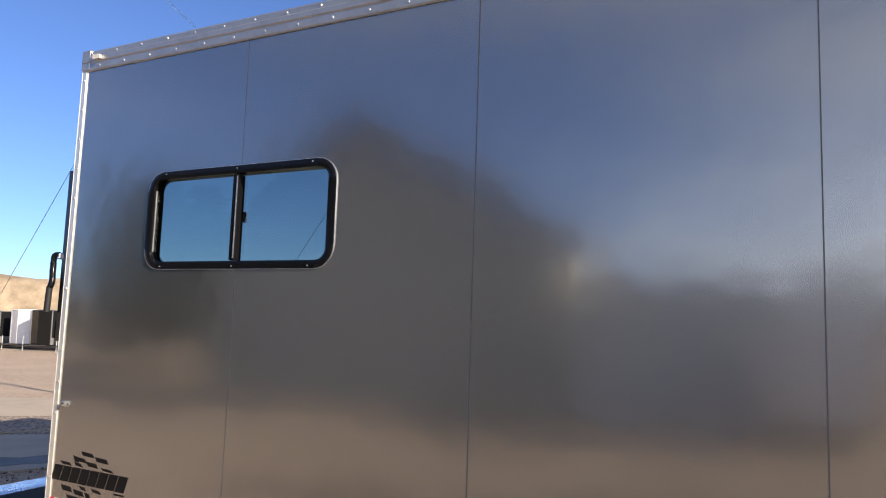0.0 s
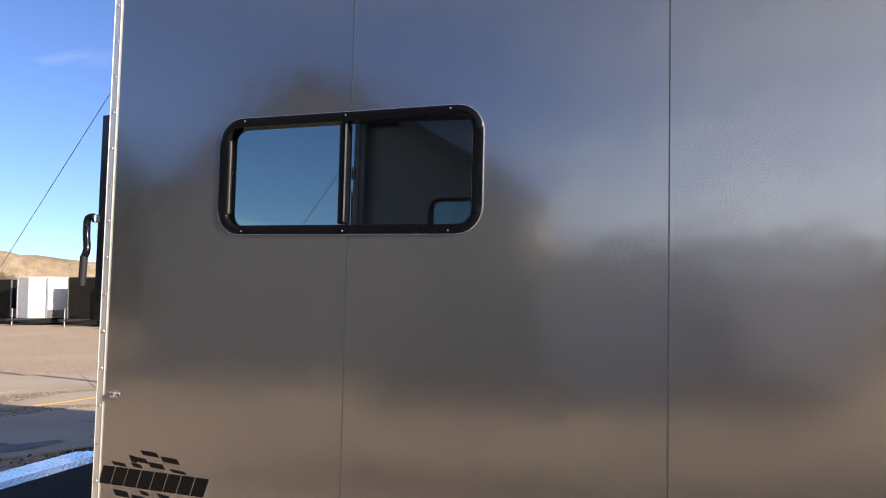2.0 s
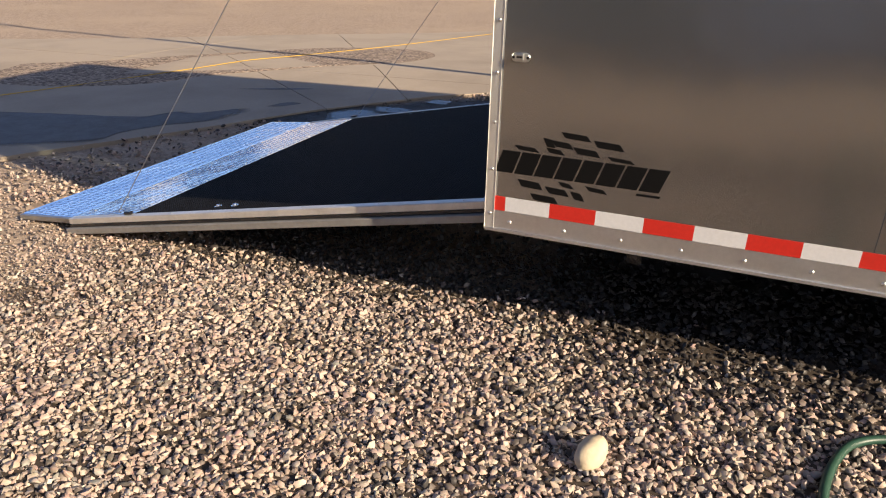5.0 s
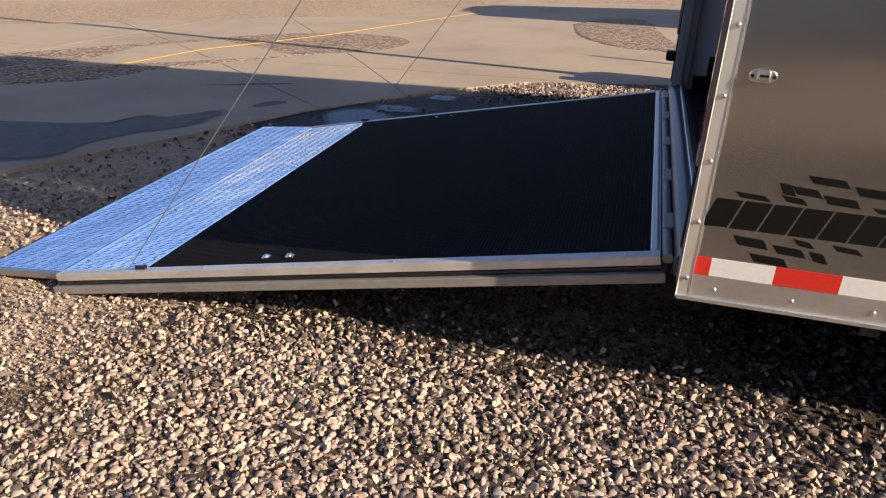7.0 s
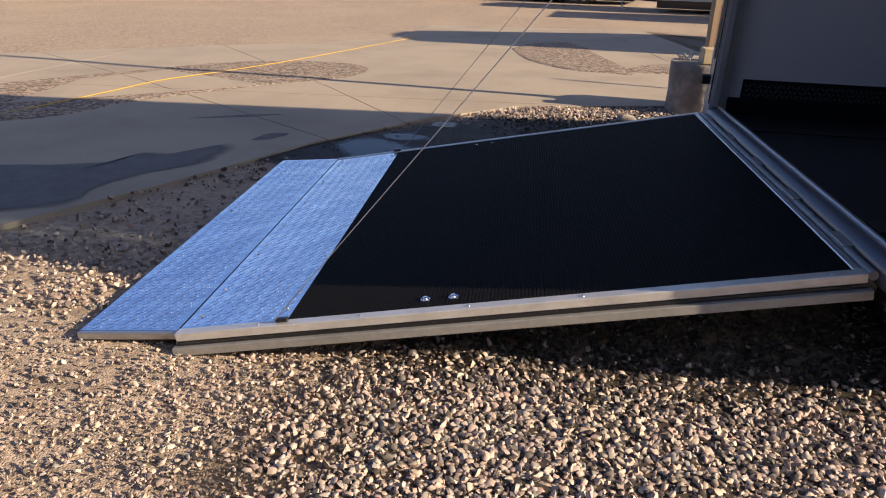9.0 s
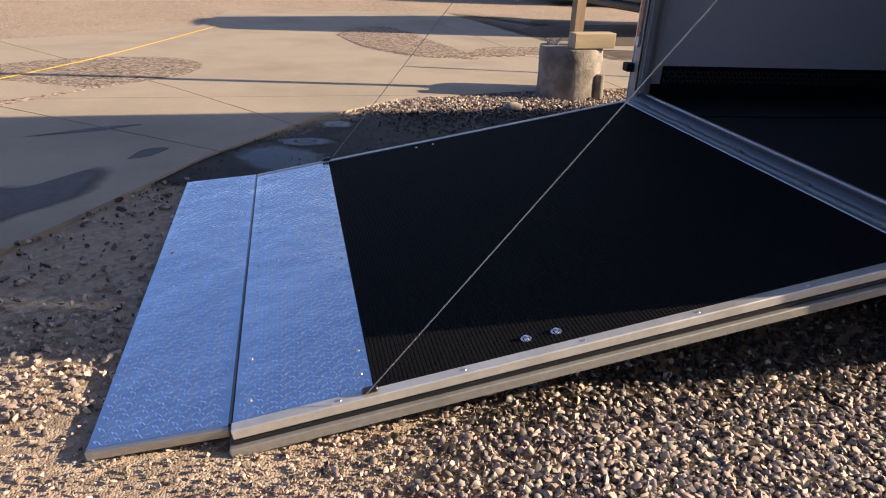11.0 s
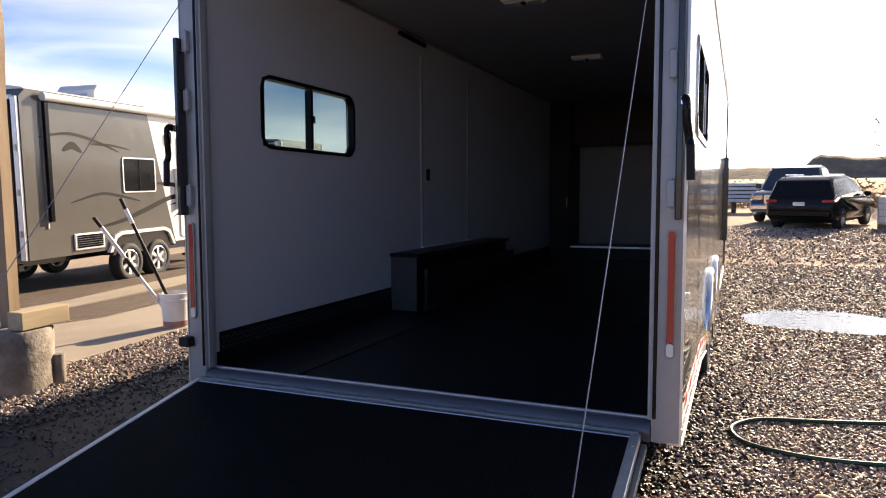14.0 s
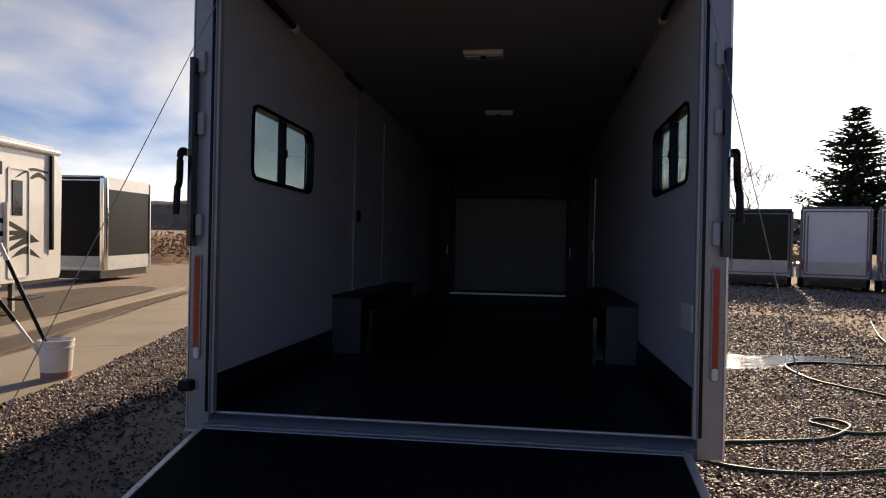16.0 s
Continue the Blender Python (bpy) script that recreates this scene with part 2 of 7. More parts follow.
def ground_material(name, low, mid, high, dust, dusty, grit_share):
    """Packed sandy gravel: stones at several sizes over dusty earth, with tracks of finer soil."""
    m = bpy.data.materials.new(name)
    m.use_nodes = True
    n, l = m.node_tree.nodes, m.node_tree.links
    b = n["Principled BSDF"]
    b.inputs["Roughness"].default_value = 0.9
    b.inputs["Specular IOR Level"].default_value = 0.2
    co = n.new("ShaderNodeTexCoord")
    vo = n.new("ShaderNodeTexVoronoi")
    vo.inputs["Scale"].default_value = 34
    no = n.new("ShaderNodeTexNoise")
    no.inputs["Scale"].default_value, no.inputs["Detail"].default_value = 0.35, 8
    r1, r2 = n.new("ShaderNodeValToRGB"), n.new("ShaderNodeValToRGB")
    e = r1.color_ramp.elements
    e[0].color, e[1].color = (*low, 1), (*high, 1)
    e.new(0.5).color = (*mid, 1)
    r2.color_ramp.elements[0].position, r2.color_ramp.elements[1].position = 0.46, 0.62
    sep = n.new("ShaderNodeSeparateColor")
    l.new(co.outputs["Object"], vo.inputs["Vector"])
    l.new(co.outputs["Object"], no.inputs["Vector"])
    l.new(vo.outputs["Color"], sep.inputs["Color"])
    l.new(sep.outputs["Red"], r1.inputs["Fac"])
    l.new(no.outputs["Fac"], r2.inputs["Fac"])
    fac = n.new("ShaderNodeMath")
    fac.operation = "MULTIPLY"
    fac.inputs[1].default_value = dusty
    l.new(r2.outputs["Color"], fac.inputs[0])
    mx = n.new("ShaderNodeMixRGB")
    mx.inputs["Color2"].default_value = (*dust, 1)
    l.new(fac.outputs[0], mx.inputs["Fac"])
    l.new(r1.outputs["Color"], mx.inputs["Color1"])
    l.new(mx.outputs["Color"], b.inputs["Base Color"])
    bp = n.new("ShaderNodeBump")
    bp.inputs["Strength"].default_value, bp.inputs["Distance"].default_value = 0.6, 0.010
    bp.invert = True
    fine = n.new("ShaderNodeTexVoronoi")
    fine.inputs["Scale"].default_value = 130
    add = n.new("ShaderNodeMath")
    add.operation = "MULTIPLY_ADD"
    add.inputs[1].default_value = 0.55
    l.new(co.outputs["Object"], fine.inputs["Vector"])
    l.new(fine.outputs["Distance"], add.inputs[0])
    half = n.new("ShaderNodeMath")
    half.operation = "MULTIPLY"
    half.inputs[1].default_value = 0.45
    l.new(vo.outputs["Distance"], half.inputs[0])
    l.new(half.outputs[0], add.inputs[2])
    l.new(add.outputs[0], bp.inputs["Height"])
    l.new(bp.outputs["Normal"], b.inputs["Normal"])
    # specks of finer grit in the sand
    fsep = n.new("ShaderNodeSeparateColor")
    l.new(fine.outputs["Color"], fsep.inputs["Color"])
    grit = n.new("ShaderNodeValToRGB")
    grit.color_ramp.elements[0].color, grit.color_ramp.elements[1].color = (0.45, 0.43, 0.41, 1), (1.0, 0.97, 0.95, 1)
    grit.color_ramp.elements[1].position = 0.55
    l.new(fsep.outputs["Red"], grit.inputs["Fac"])
    gm = n.new("ShaderNodeMixRGB")
    gm.blend_type = "MULTIPLY"
    gm.inputs["Fac"].default_value = grit_share
    l.new(mx.outputs["Color"], gm.inputs["Color1"])
    l.new(grit.outputs["Color"], gm.inputs["Color2"])
    l.new(gm.outputs["Color"], b.inputs["Base Color"])
    return m


GROUND = ground_material("packed_gravel_ground", (0.24, 0.185, 0.142), (0.40, 0.313, 0.237), (0.50, 0.398, 0.308), (0.445, 0.35, 0.26), 0.6, 0.4)
GRAVEL_BED = ground_material("loose_brown_gravel", (0.10, 0.08, 0.066), (0.28, 0.22, 0.172), (0.52, 0.42, 0.335), (0.30, 0.235, 0.18), 0.3, 0.6)


# ---- building helpers ----
def mesh_of(name, bm, material, smooth=0.0):
    bmesh.ops.recalc_face_normals(bm, faces=bm.faces)
    me = bpy.data.meshes.new(name)
    bm.to_mesh(me)
    bm.free()
    for mt in (material if isinstance(material, (list, tuple)) else [material]):
        me.materials.append(mt)
    if smooth:
        me.shade_smooth()
        me.set_sharp_from_angle(angle=radians(smooth))
    return me


def part(name, bm, material, parent=None, label="", smooth=40):
    ob = new(name, mesh_of(name, bm, material, smooth))
    ob.parent = parent
    return tagged(ob, label)


def same_part(name, me, parent, m):
    """A piece on shared mesh data."""
    ob = new(name, me)
    ob.parent, ob.matrix_basis = parent, m
    return ob


def thing(name, label, category, group="", kind="", m=None):
    ob = tagged(new(name), label, category, group, kind)
    ob.empty_display_size = 0.2
    if m is not None:
        ob.matrix_basis = m
    return ob


def setting(name, bm, material, label, smooth=0):
    return tagged(part(name, bm, material, None, label, smooth), kind="structure")


def bevel_all(bm, geom_edges, w, seg=1):
    if w:
        bmesh.ops.bevel(bm, geom=geom_edges, offset=w, segments=seg, affect="EDGES", profile=0.6)


def box(bm, x0, x1, y0, y1, z0, z1, bev=0.0, seg=1):
    r = bmesh.ops.create_cube(bm, size=1)
    vs = r["verts"]
    for v in vs:
        v.co = Vector(((x0 + x1) / 2 + v.co.x * (x1 - x0), (y0 + y1) / 2 + v.co.y * (y1 - y0), (z0 + z1) / 2 + v.co.z * (z1 - z0)))
    if bev:
        bevel_all(bm, list({e for v in vs for e in v.link_edges}), bev, seg)
    return bm


def boxed(*a, **k):
    return box(bmesh.new(), *a, **k)


def prism(bm, pts, axis, a, b, bev=0.0):
    """Extrudes the polygon pts (the two other coordinates, in xyz order) along an axis from a to b."""
    def put(p, q):
        return {"x": (q, p[0], p[1]), "y": (p[0], q, p[1]), "z": (p[0], p[1], q)}[axis]
    lo, hi = [bm.verts.new(put(p, a)) for p in pts], [bm.verts.new(put(p, b)) for p in pts]
    caps = [bm.faces.new(lo), bm.faces.new(hi[::-1])]
    sides = [bm.faces.new((lo[i], hi[i], hi[(i + 1) % len(pts)], lo[(i + 1) % len(pts)])) for i in range(len(pts))]
    if bev:
        bevel_all(bm, list({e for f in caps for e in f.edges}), bev)
        caps = [f for f in caps if f.is_valid]
    return bm


def prismed(*a, **k):
    return prism(bmesh.new(), *a, **k)


def ring(bm, outer, inner, axis, a, b):
    """Extrudes the band between two outlines with the same number of points."""
    def put(p, q):
        return {"x": (q, p[0], p[1]), "y": (p[0], q, p[1]), "z": (p[0], p[1], q)}[axis]
    n = len(outer)
    v = [[bm.verts.new(put(p, q)) for p in loop] for loop, q in ((outer, a), (inner, a), (inner, b), (outer, b))]
    for i in range(n):
        j = (i + 1) % n
        for k in range(4):
            m = (k + 1) % 4
            bm.faces.new((v[k][i], v[k][j], v[m][j], v[m][i]))
    return bm


def rounded(x0, x1, z0, z1, r, seg=6):
    pts = []
    for cx, cz, s in ((x1 - r, z1 - r, 0), (x0 + r, z1 - r, 90), (x0 + r, z0 + r, 180), (x1 - r, z0 + r, 270)):
        for i in range(seg + 1):
            a = radians(s + 90 * i / seg)
            pts.append((cx + r * math.cos(a), cz + r * math.sin(a)))
    return pts


def rod(bm, p, q, r, n=10, r2=None, caps=True):
    p, q = Vector(p), Vector(q)
    d = q - p
    turn = d.to_track_quat("Z", "Y").to_matrix()
    r2 = r if r2 is None else r2
    lo = [bm.verts.new(p + turn @ Vector((r * math.cos(2 * math.pi * i / n), r * math.sin(2 * math.pi * i / n), 0))) for i in range(n)]
    hi = [bm.verts.new(q + turn @ Vector((r2 * math.cos(2 * math.pi * i / n), r2 * math.sin(2 * math.pi * i / n), 0))) for i in range(n)]
    for i in range(n):
        bm.faces.new((lo[i], lo[(i + 1) % n], hi[(i + 1) % n], hi[i]))
    if caps:
        bm.faces.new(lo[::-1])
        bm.faces.new(hi)
    return bm


def tube(bm, pts, r, n=8, closed=False):
    """A round tube through points, with a frame carried along."""
    pts = [Vector(p) for p in pts]
    loops, up = [], Vector((0, 0, 1))
    for i, p in enumerate(pts):
        d = (pts[min(i + 1, len(pts) - 1)] - pts[max(i - 1, 0)]).normalized()
        side = d.cross(up)
        side = side.normalized() if side.length > 1e-4 else Vector((1, 0, 0))
        nrm = side.cross(d).normalized()
        loops.append([bm.verts.new(p + side * r * math.cos(2 * math.pi * k / n) + nrm * r * math.sin(2 * math.pi * k / n)) for k in range(n)])
    for a, b in zip(loops, loops[1:]):
        for k in range(n):
            bm.faces.new((a[k], a[(k + 1) % n], b[(k + 1) % n], b[k]))
    bm.faces.new(loops[0][::-1])
    bm.faces.new(loops[-1])
    return bm


def spline(pts, per=8):
    """Points along a smooth curve through pts."""
    pts = [Vector(p) for p in pts]
    out = []
    for i in range(len(pts) - 1):
        p0, p1, p2, p3 = pts[max(i - 1, 0)], pts[i], pts[i + 1], pts[min(i + 2, len(pts) - 1)]
        for k in range(per):
            t = k / per
            out.append(0.5 * (2 * p1 + (p2 - p0) * t + (2 * p0 - 5 * p1 + 4 * p2 - p3) * t * t + (3 * p1 - p0 - 3 * p2 + p3) * t ** 3))
    return out + [pts[-1]]


def lathe(bm, profile, n=24, centre=(0, 0, 0), axis="z"):
    """Turns (radius, height) rows round an axis."""
    c = Vector(centre)
    rows = []
    for r, h in profile:
        row = []
        for i in range(n):
            a = 2 * math.pi * i / n
            u, v = r * math.cos(a), r * math.sin(a)
            row.append(bm.verts.new(c + Vector({"z": (u, v, h), "y": (u, h, v), "x": (h, u, v)}[axis])))
        rows.append(row)
    for a, b in zip(rows, rows[1:]):
        for i in range(n):
            bm.faces.new((a[i], a[(i + 1) % n], b[(i + 1) % n], b[i]))
    return bm


def ground_z(x, y):
    """The lot is level by the trailer and falls a little to the north."""
    return -0.03 * min(max(y - 4.0, 0.0), 12.0)

# ---- ground and paving ----
def axis_steps(lo, hi, fine_lo, fine_hi, step):
    a, s = [fine_lo], step
    while a[0] > lo:
        s *= 1.35
        a.insert(0, max(lo, a[0] - s))
    b, s = fine_lo, step
    while b < fine_hi:
        b += step
        a.append(b)
    while a[-1] < hi:
        s *= 1.35
        a.append(min(hi, a[-1] + s))
    return a


def build_ground():
    xs, ys = axis_steps(-2500, 2500, -14, 16, 0.5), axis_steps(-2500, 2500, -8, 18, 0.5)
    verts = []
    for y in ys:
        for x in xs:
            near = max(0.0, 1 - max(abs(x - 1), abs(y - 3)) / 40)
            z = ground_z(x, y) + 0.012 * near * noise.noise(Vector((x * 0.7, y * 0.7, 0)))
            verts.append((x, y, z - 0.012))
    nx = len(xs)
    faces = [(j * nx + i, j * nx + i + 1, (j + 1) * nx + i + 1, (j + 1) * nx + i) for j in range(len(ys) - 1) for i in range(nx - 1)]
    me = bpy.data.meshes.new("ground")
    me.from_pydata(verts, [], faces)
    me.materials.append(GROUND)
    me.shade_smooth()
    tagged(new("ground", me), "packed sandy gravel lot strewn with loose stones", "ground", kind="structure")


build_ground()

PAD = [(-9.5, 0.2), (-6.5, -1.6), (-4.4, -1.3), (-3.76, -0.13), (-3.25, 0.68), (-2.68, 1.75), (-1.95, 2.72), (-1.15, 3.4), (0.2, 3.66), (1.8, 3.78), (2.9, 3.88),
       (6.16, 4.63), (14.0, 6.5), (14.0, 8.0), (11.0, 7.3), (8.5, 6.74), (5.7, 6.0), (4.2, 5.5), (2.9, 5.33), (2.0, 5.75), (1.85, 8.2), (1.6, 14.0), (-3.4, 14.3), (-3.6, 10.3),
       (-4.6, 9.1), (-6.2, 7.9), (-7.5, 6.85), (-8.5, 5.8), (-11.0, 4.2)]


def inset_slab(pts, lines, gap=0.006):
    """Cuts the paved outline along joints into slabs; gives one bmesh for each."""
    def base():
        bm = bmesh.new()
        f = bm.faces.new([bm.verts.new((x, y, 0)) for x, y in pts])
        bmesh.ops.triangulate(bm, faces=[f])
        return bm
    pieces = [base()]
    for (ax, ay), (bx, by) in lines:
        nrm = Vector((by - ay, ax - bx, 0)).normalized()
        nxt = []
        for bm in pieces:
            for sgn in (1, -1):
                c = bm.copy()
                bmesh.ops.bisect_plane(c, geom=c.verts[:] + c.edges[:] + c.faces[:], plane_co=Vector((ax, ay, 0)) + nrm * sgn * gap, plane_no=nrm * sgn, clear_inner=True)
                if len(c.faces) and sum(f.calc_area() for f in c.faces) > 0.05:
                    nxt.append(c)
                else:
                    c.free()
            bm.free()
        pieces = nxt
    return pieces


paving = thing("pavement", "worn tan concrete drive with cracked joints", "pavement", kind="structure")
JOINTS = [((-4.32, 3.28), (-2.73, 1.99)), ((-3.3, 3.6), (0.2, 3.5)), ((-6.16, 8.2), (-4.55, 5.96)), ((1.2, 3.5), (0.9, 9.0)), ((4.6, 4.2), (4.1, 7.0)), ((-6.6, 0), (-6.9, 6))]
for bm in inset_slab(PAD, JOINTS):
    bmesh.ops.bisect_plane(bm, geom=bm.verts[:] + bm.edges[:] + bm.faces[:], plane_co=(0, 4, 0), plane_no=(0, 1, 0))
    ext = bmesh.ops.extrude_face_region(bm, geom=bm.faces[:])
    low = {v for v in ext["geom"] if isinstance(v, bmesh.types.BMVert)}
    for v in bm.verts:
        v.co.z = ground_z(v.co.x, v.co.y) + (-0.08 if v in low else 0.016)
    part("slab", bm, CONCRETE, paving, smooth=0)


def bed(name, pts, label, material=GRAVEL_BED):
    """A patch of loose gravel lying on the paving."""
    bm = bmesh.new()
    pts = spline([(x, y, 0) for x, y in pts + pts[:1]], 6)[:-1]
    c = Vector((sum(p.x for p in pts), sum(p.y for p in pts), 0)) / len(pts)
    mid = [bm.verts.new((*(c + (p - c) * 0.92).xy, ground_z(p.x, p.y) + 0.026)) for p in pts]
    rim = [bm.verts.new((*p.xy, ground_z(p.x, p.y) + 0.012)) for p in pts]
    n = len(pts)
    for i in range(n):
        bm.faces.new((rim[i], rim[(i + 1) % n], mid[(i + 1) % n], mid[i]))
    bm.faces.new(mid)
    setting(name, bm, material, label)


bed("gravel_bed", [(-7.6, 2.7), (-6.63, 3.5), (-5.8, 4.7), (-5.19, 5.7), (-4.43, 6.25), (-3.5, 6.25), (-3.02, 5.65), (-3.1, 4.85), (-3.5, 4.35), (-4.05, 3.75), (-4.75, 2.9), (-5.06, 2.2), (-5.9, 1.7), (-7.0, 1.7)], "tongue of brown gravel lying on the concrete drive")
bed("gravel_bed", [(-1.38, 8.9), (-0.95, 10.1), (-0.35, 10.45), (-0.05, 9.4), (0.04, 8.3), (0.3, 6.0), (-0.1, 5.95), (-0.55, 6.15), (-1.1, 7.2)], "island of brown gravel lying on the concrete drive")
bed("earth_strip", [(2.1, 5.95), (2.9, 5.5), (4.2, 5.66), (5.7, 6.16), (8.5, 6.9), (12.5, 7.9), (12.3, 8.1), (9.8, 7.66), (7.0, 6.95), (5.1, 6.5), (3.2, 6.4), (2.2, 6.7)], "strip of damp brown earth beside the concrete walk", DIRT)
bed("earth_strip", [(2.1, 7.35), (3.8, 7.15), (4.9, 7.4), (6.1, 7.5), (7.6, 7.86), (10.5, 8.6), (14.0, 9.6), (14.0, 11.6), (8.0, 11.4), (2.4, 10.6)], "bare brown earth under the travel trailer", DIRT)
bed("earth_strip", [(0.1, 6.2), (0.7, 6.05), (1.55, 6.35), (1.85, 6.9), (1.25, 7.15), (0.55, 7.0)], "streak of brown gravel washed over the concrete")
strip = bmesh.new()
prism(strip, [(2.15, 6.75), (3.2, 6.48), (5.1, 6.6), (6.6, 6.95), (9.9, 7.75), (14.0, 8.75), (14.0, 9.1), (7.6, 7.72), (4.86, 7.27), (3.77, 7.06), (2.15, 7.15)], "z", -0.1, 0.0)
for v in strip.verts:
    v.co.z = ground_z(v.co.x, v.co.y) + (0.03 if v.co.z > -0.05 else -0.06)
part("kerb_strip", strip, CONCRETE, paving, "narrow strip of concrete", 0)

# ---- the show trailer ----
HALF, LEN, FLOOR, CEIL, TOP = 1.295, 8.53, 0.495, 2.925, 2.98
show = thing("enclosed_trailer", "tall pewter-grey enclosed car trailer with its rear ramp lowered", "trailer", m=TRAILER)


def skirt_z(x):
    """The lower edge of the side: level behind, stepping down ahead of a kink towards the wheels."""
    return 0.44 if x < 1.615 else max(0.335, 0.44 - 0.145 * (x - 1.615))


WIN = (0.602, 1.762, 1.758, 2.246)
SEAMS = [0.035, 1.212, 2.420, 3.606, 4.823, 6.042, 7.261, 8.493]
WHEELS = (2.93, 4.16)
ARCH_R = 0.43
AXLE_Z = 0.44


def wall_outline(x0, x1, z_top, hole=True, arches=True):
    """The outline of a side sheet from x0 to x1, with its kinked foot, the wheel arches and, where it meets them, the window's edges."""
    low = [x0] + [x for x in (1.615, 2.34) if x0 < x < x1]
    pts = []
    for x in low:
        pts.append((x, skirt_z(x) + 0.07))
    for wx in WHEELS if arches else ():
        foot = [(wx + ARCH_R * math.cos(radians(a)), AXLE_Z + ARCH_R * math.sin(radians(a))) for a in range(180, -1, -12)]
        foot = [p for p in foot if x0 + 0.001 < p[0] < x1 - 0.001 and p[1] > skirt_z(p[0]) + 0.07]
        pts += foot
    pts.append((x1, skirt_z(x1) + 0.07))
    pts.append((x1, z_top))
    pts.append((x0, z_top))
    out = []
    for p in pts:
        if not out or (Vector(p) - Vector(out[-1])).length > 1e-4:
            out.append(p)
    return out


def cut_panel(pts, hole):
    """Splits a convex-topped outline round a window's hole: pieces left, right, over and under it."""
    x0, x1, z0, z1 = hole
    xs = [p[0] for p in pts]
    lo, hi, top = min(xs), max(xs), max(p[1] for p in pts)
    pieces = []
    if lo < x0:
        pieces.append([(lo, skirt_z(lo) + 0.07), (x0, skirt_z(x0) + 0.07), (x0, top), (lo, top)])
    if hi > x1:
        low = [(x1, skirt_z(x1) + 0.07)] + [p for p in pts if x1 < p[0] < hi - 0.001 and p[1] < z0] + [(hi, skirt_z(hi) + 0.07)]
        pieces.append(low + [(hi, top), (x1, top)])
    a, b = max(lo, x0), min(hi, x1)
    mids = [(a, skirt_z(a) + 0.07)] + [p for p in pts if a + 0.001 < p[0] < b - 0.001 and p[1] < z0] + [(b, skirt_z(b) + 0.07)]
    pieces.append(mids + [(b, z0), (a, z0)])
    pieces.append([(a, z1), (b, z1), (b, top), (a, top)])
    return pieces


def seam_half(x):
    """Half the width of a joint: the one through the window is tighter."""
    return 0.0010 if x < 1.5 else 0.0020


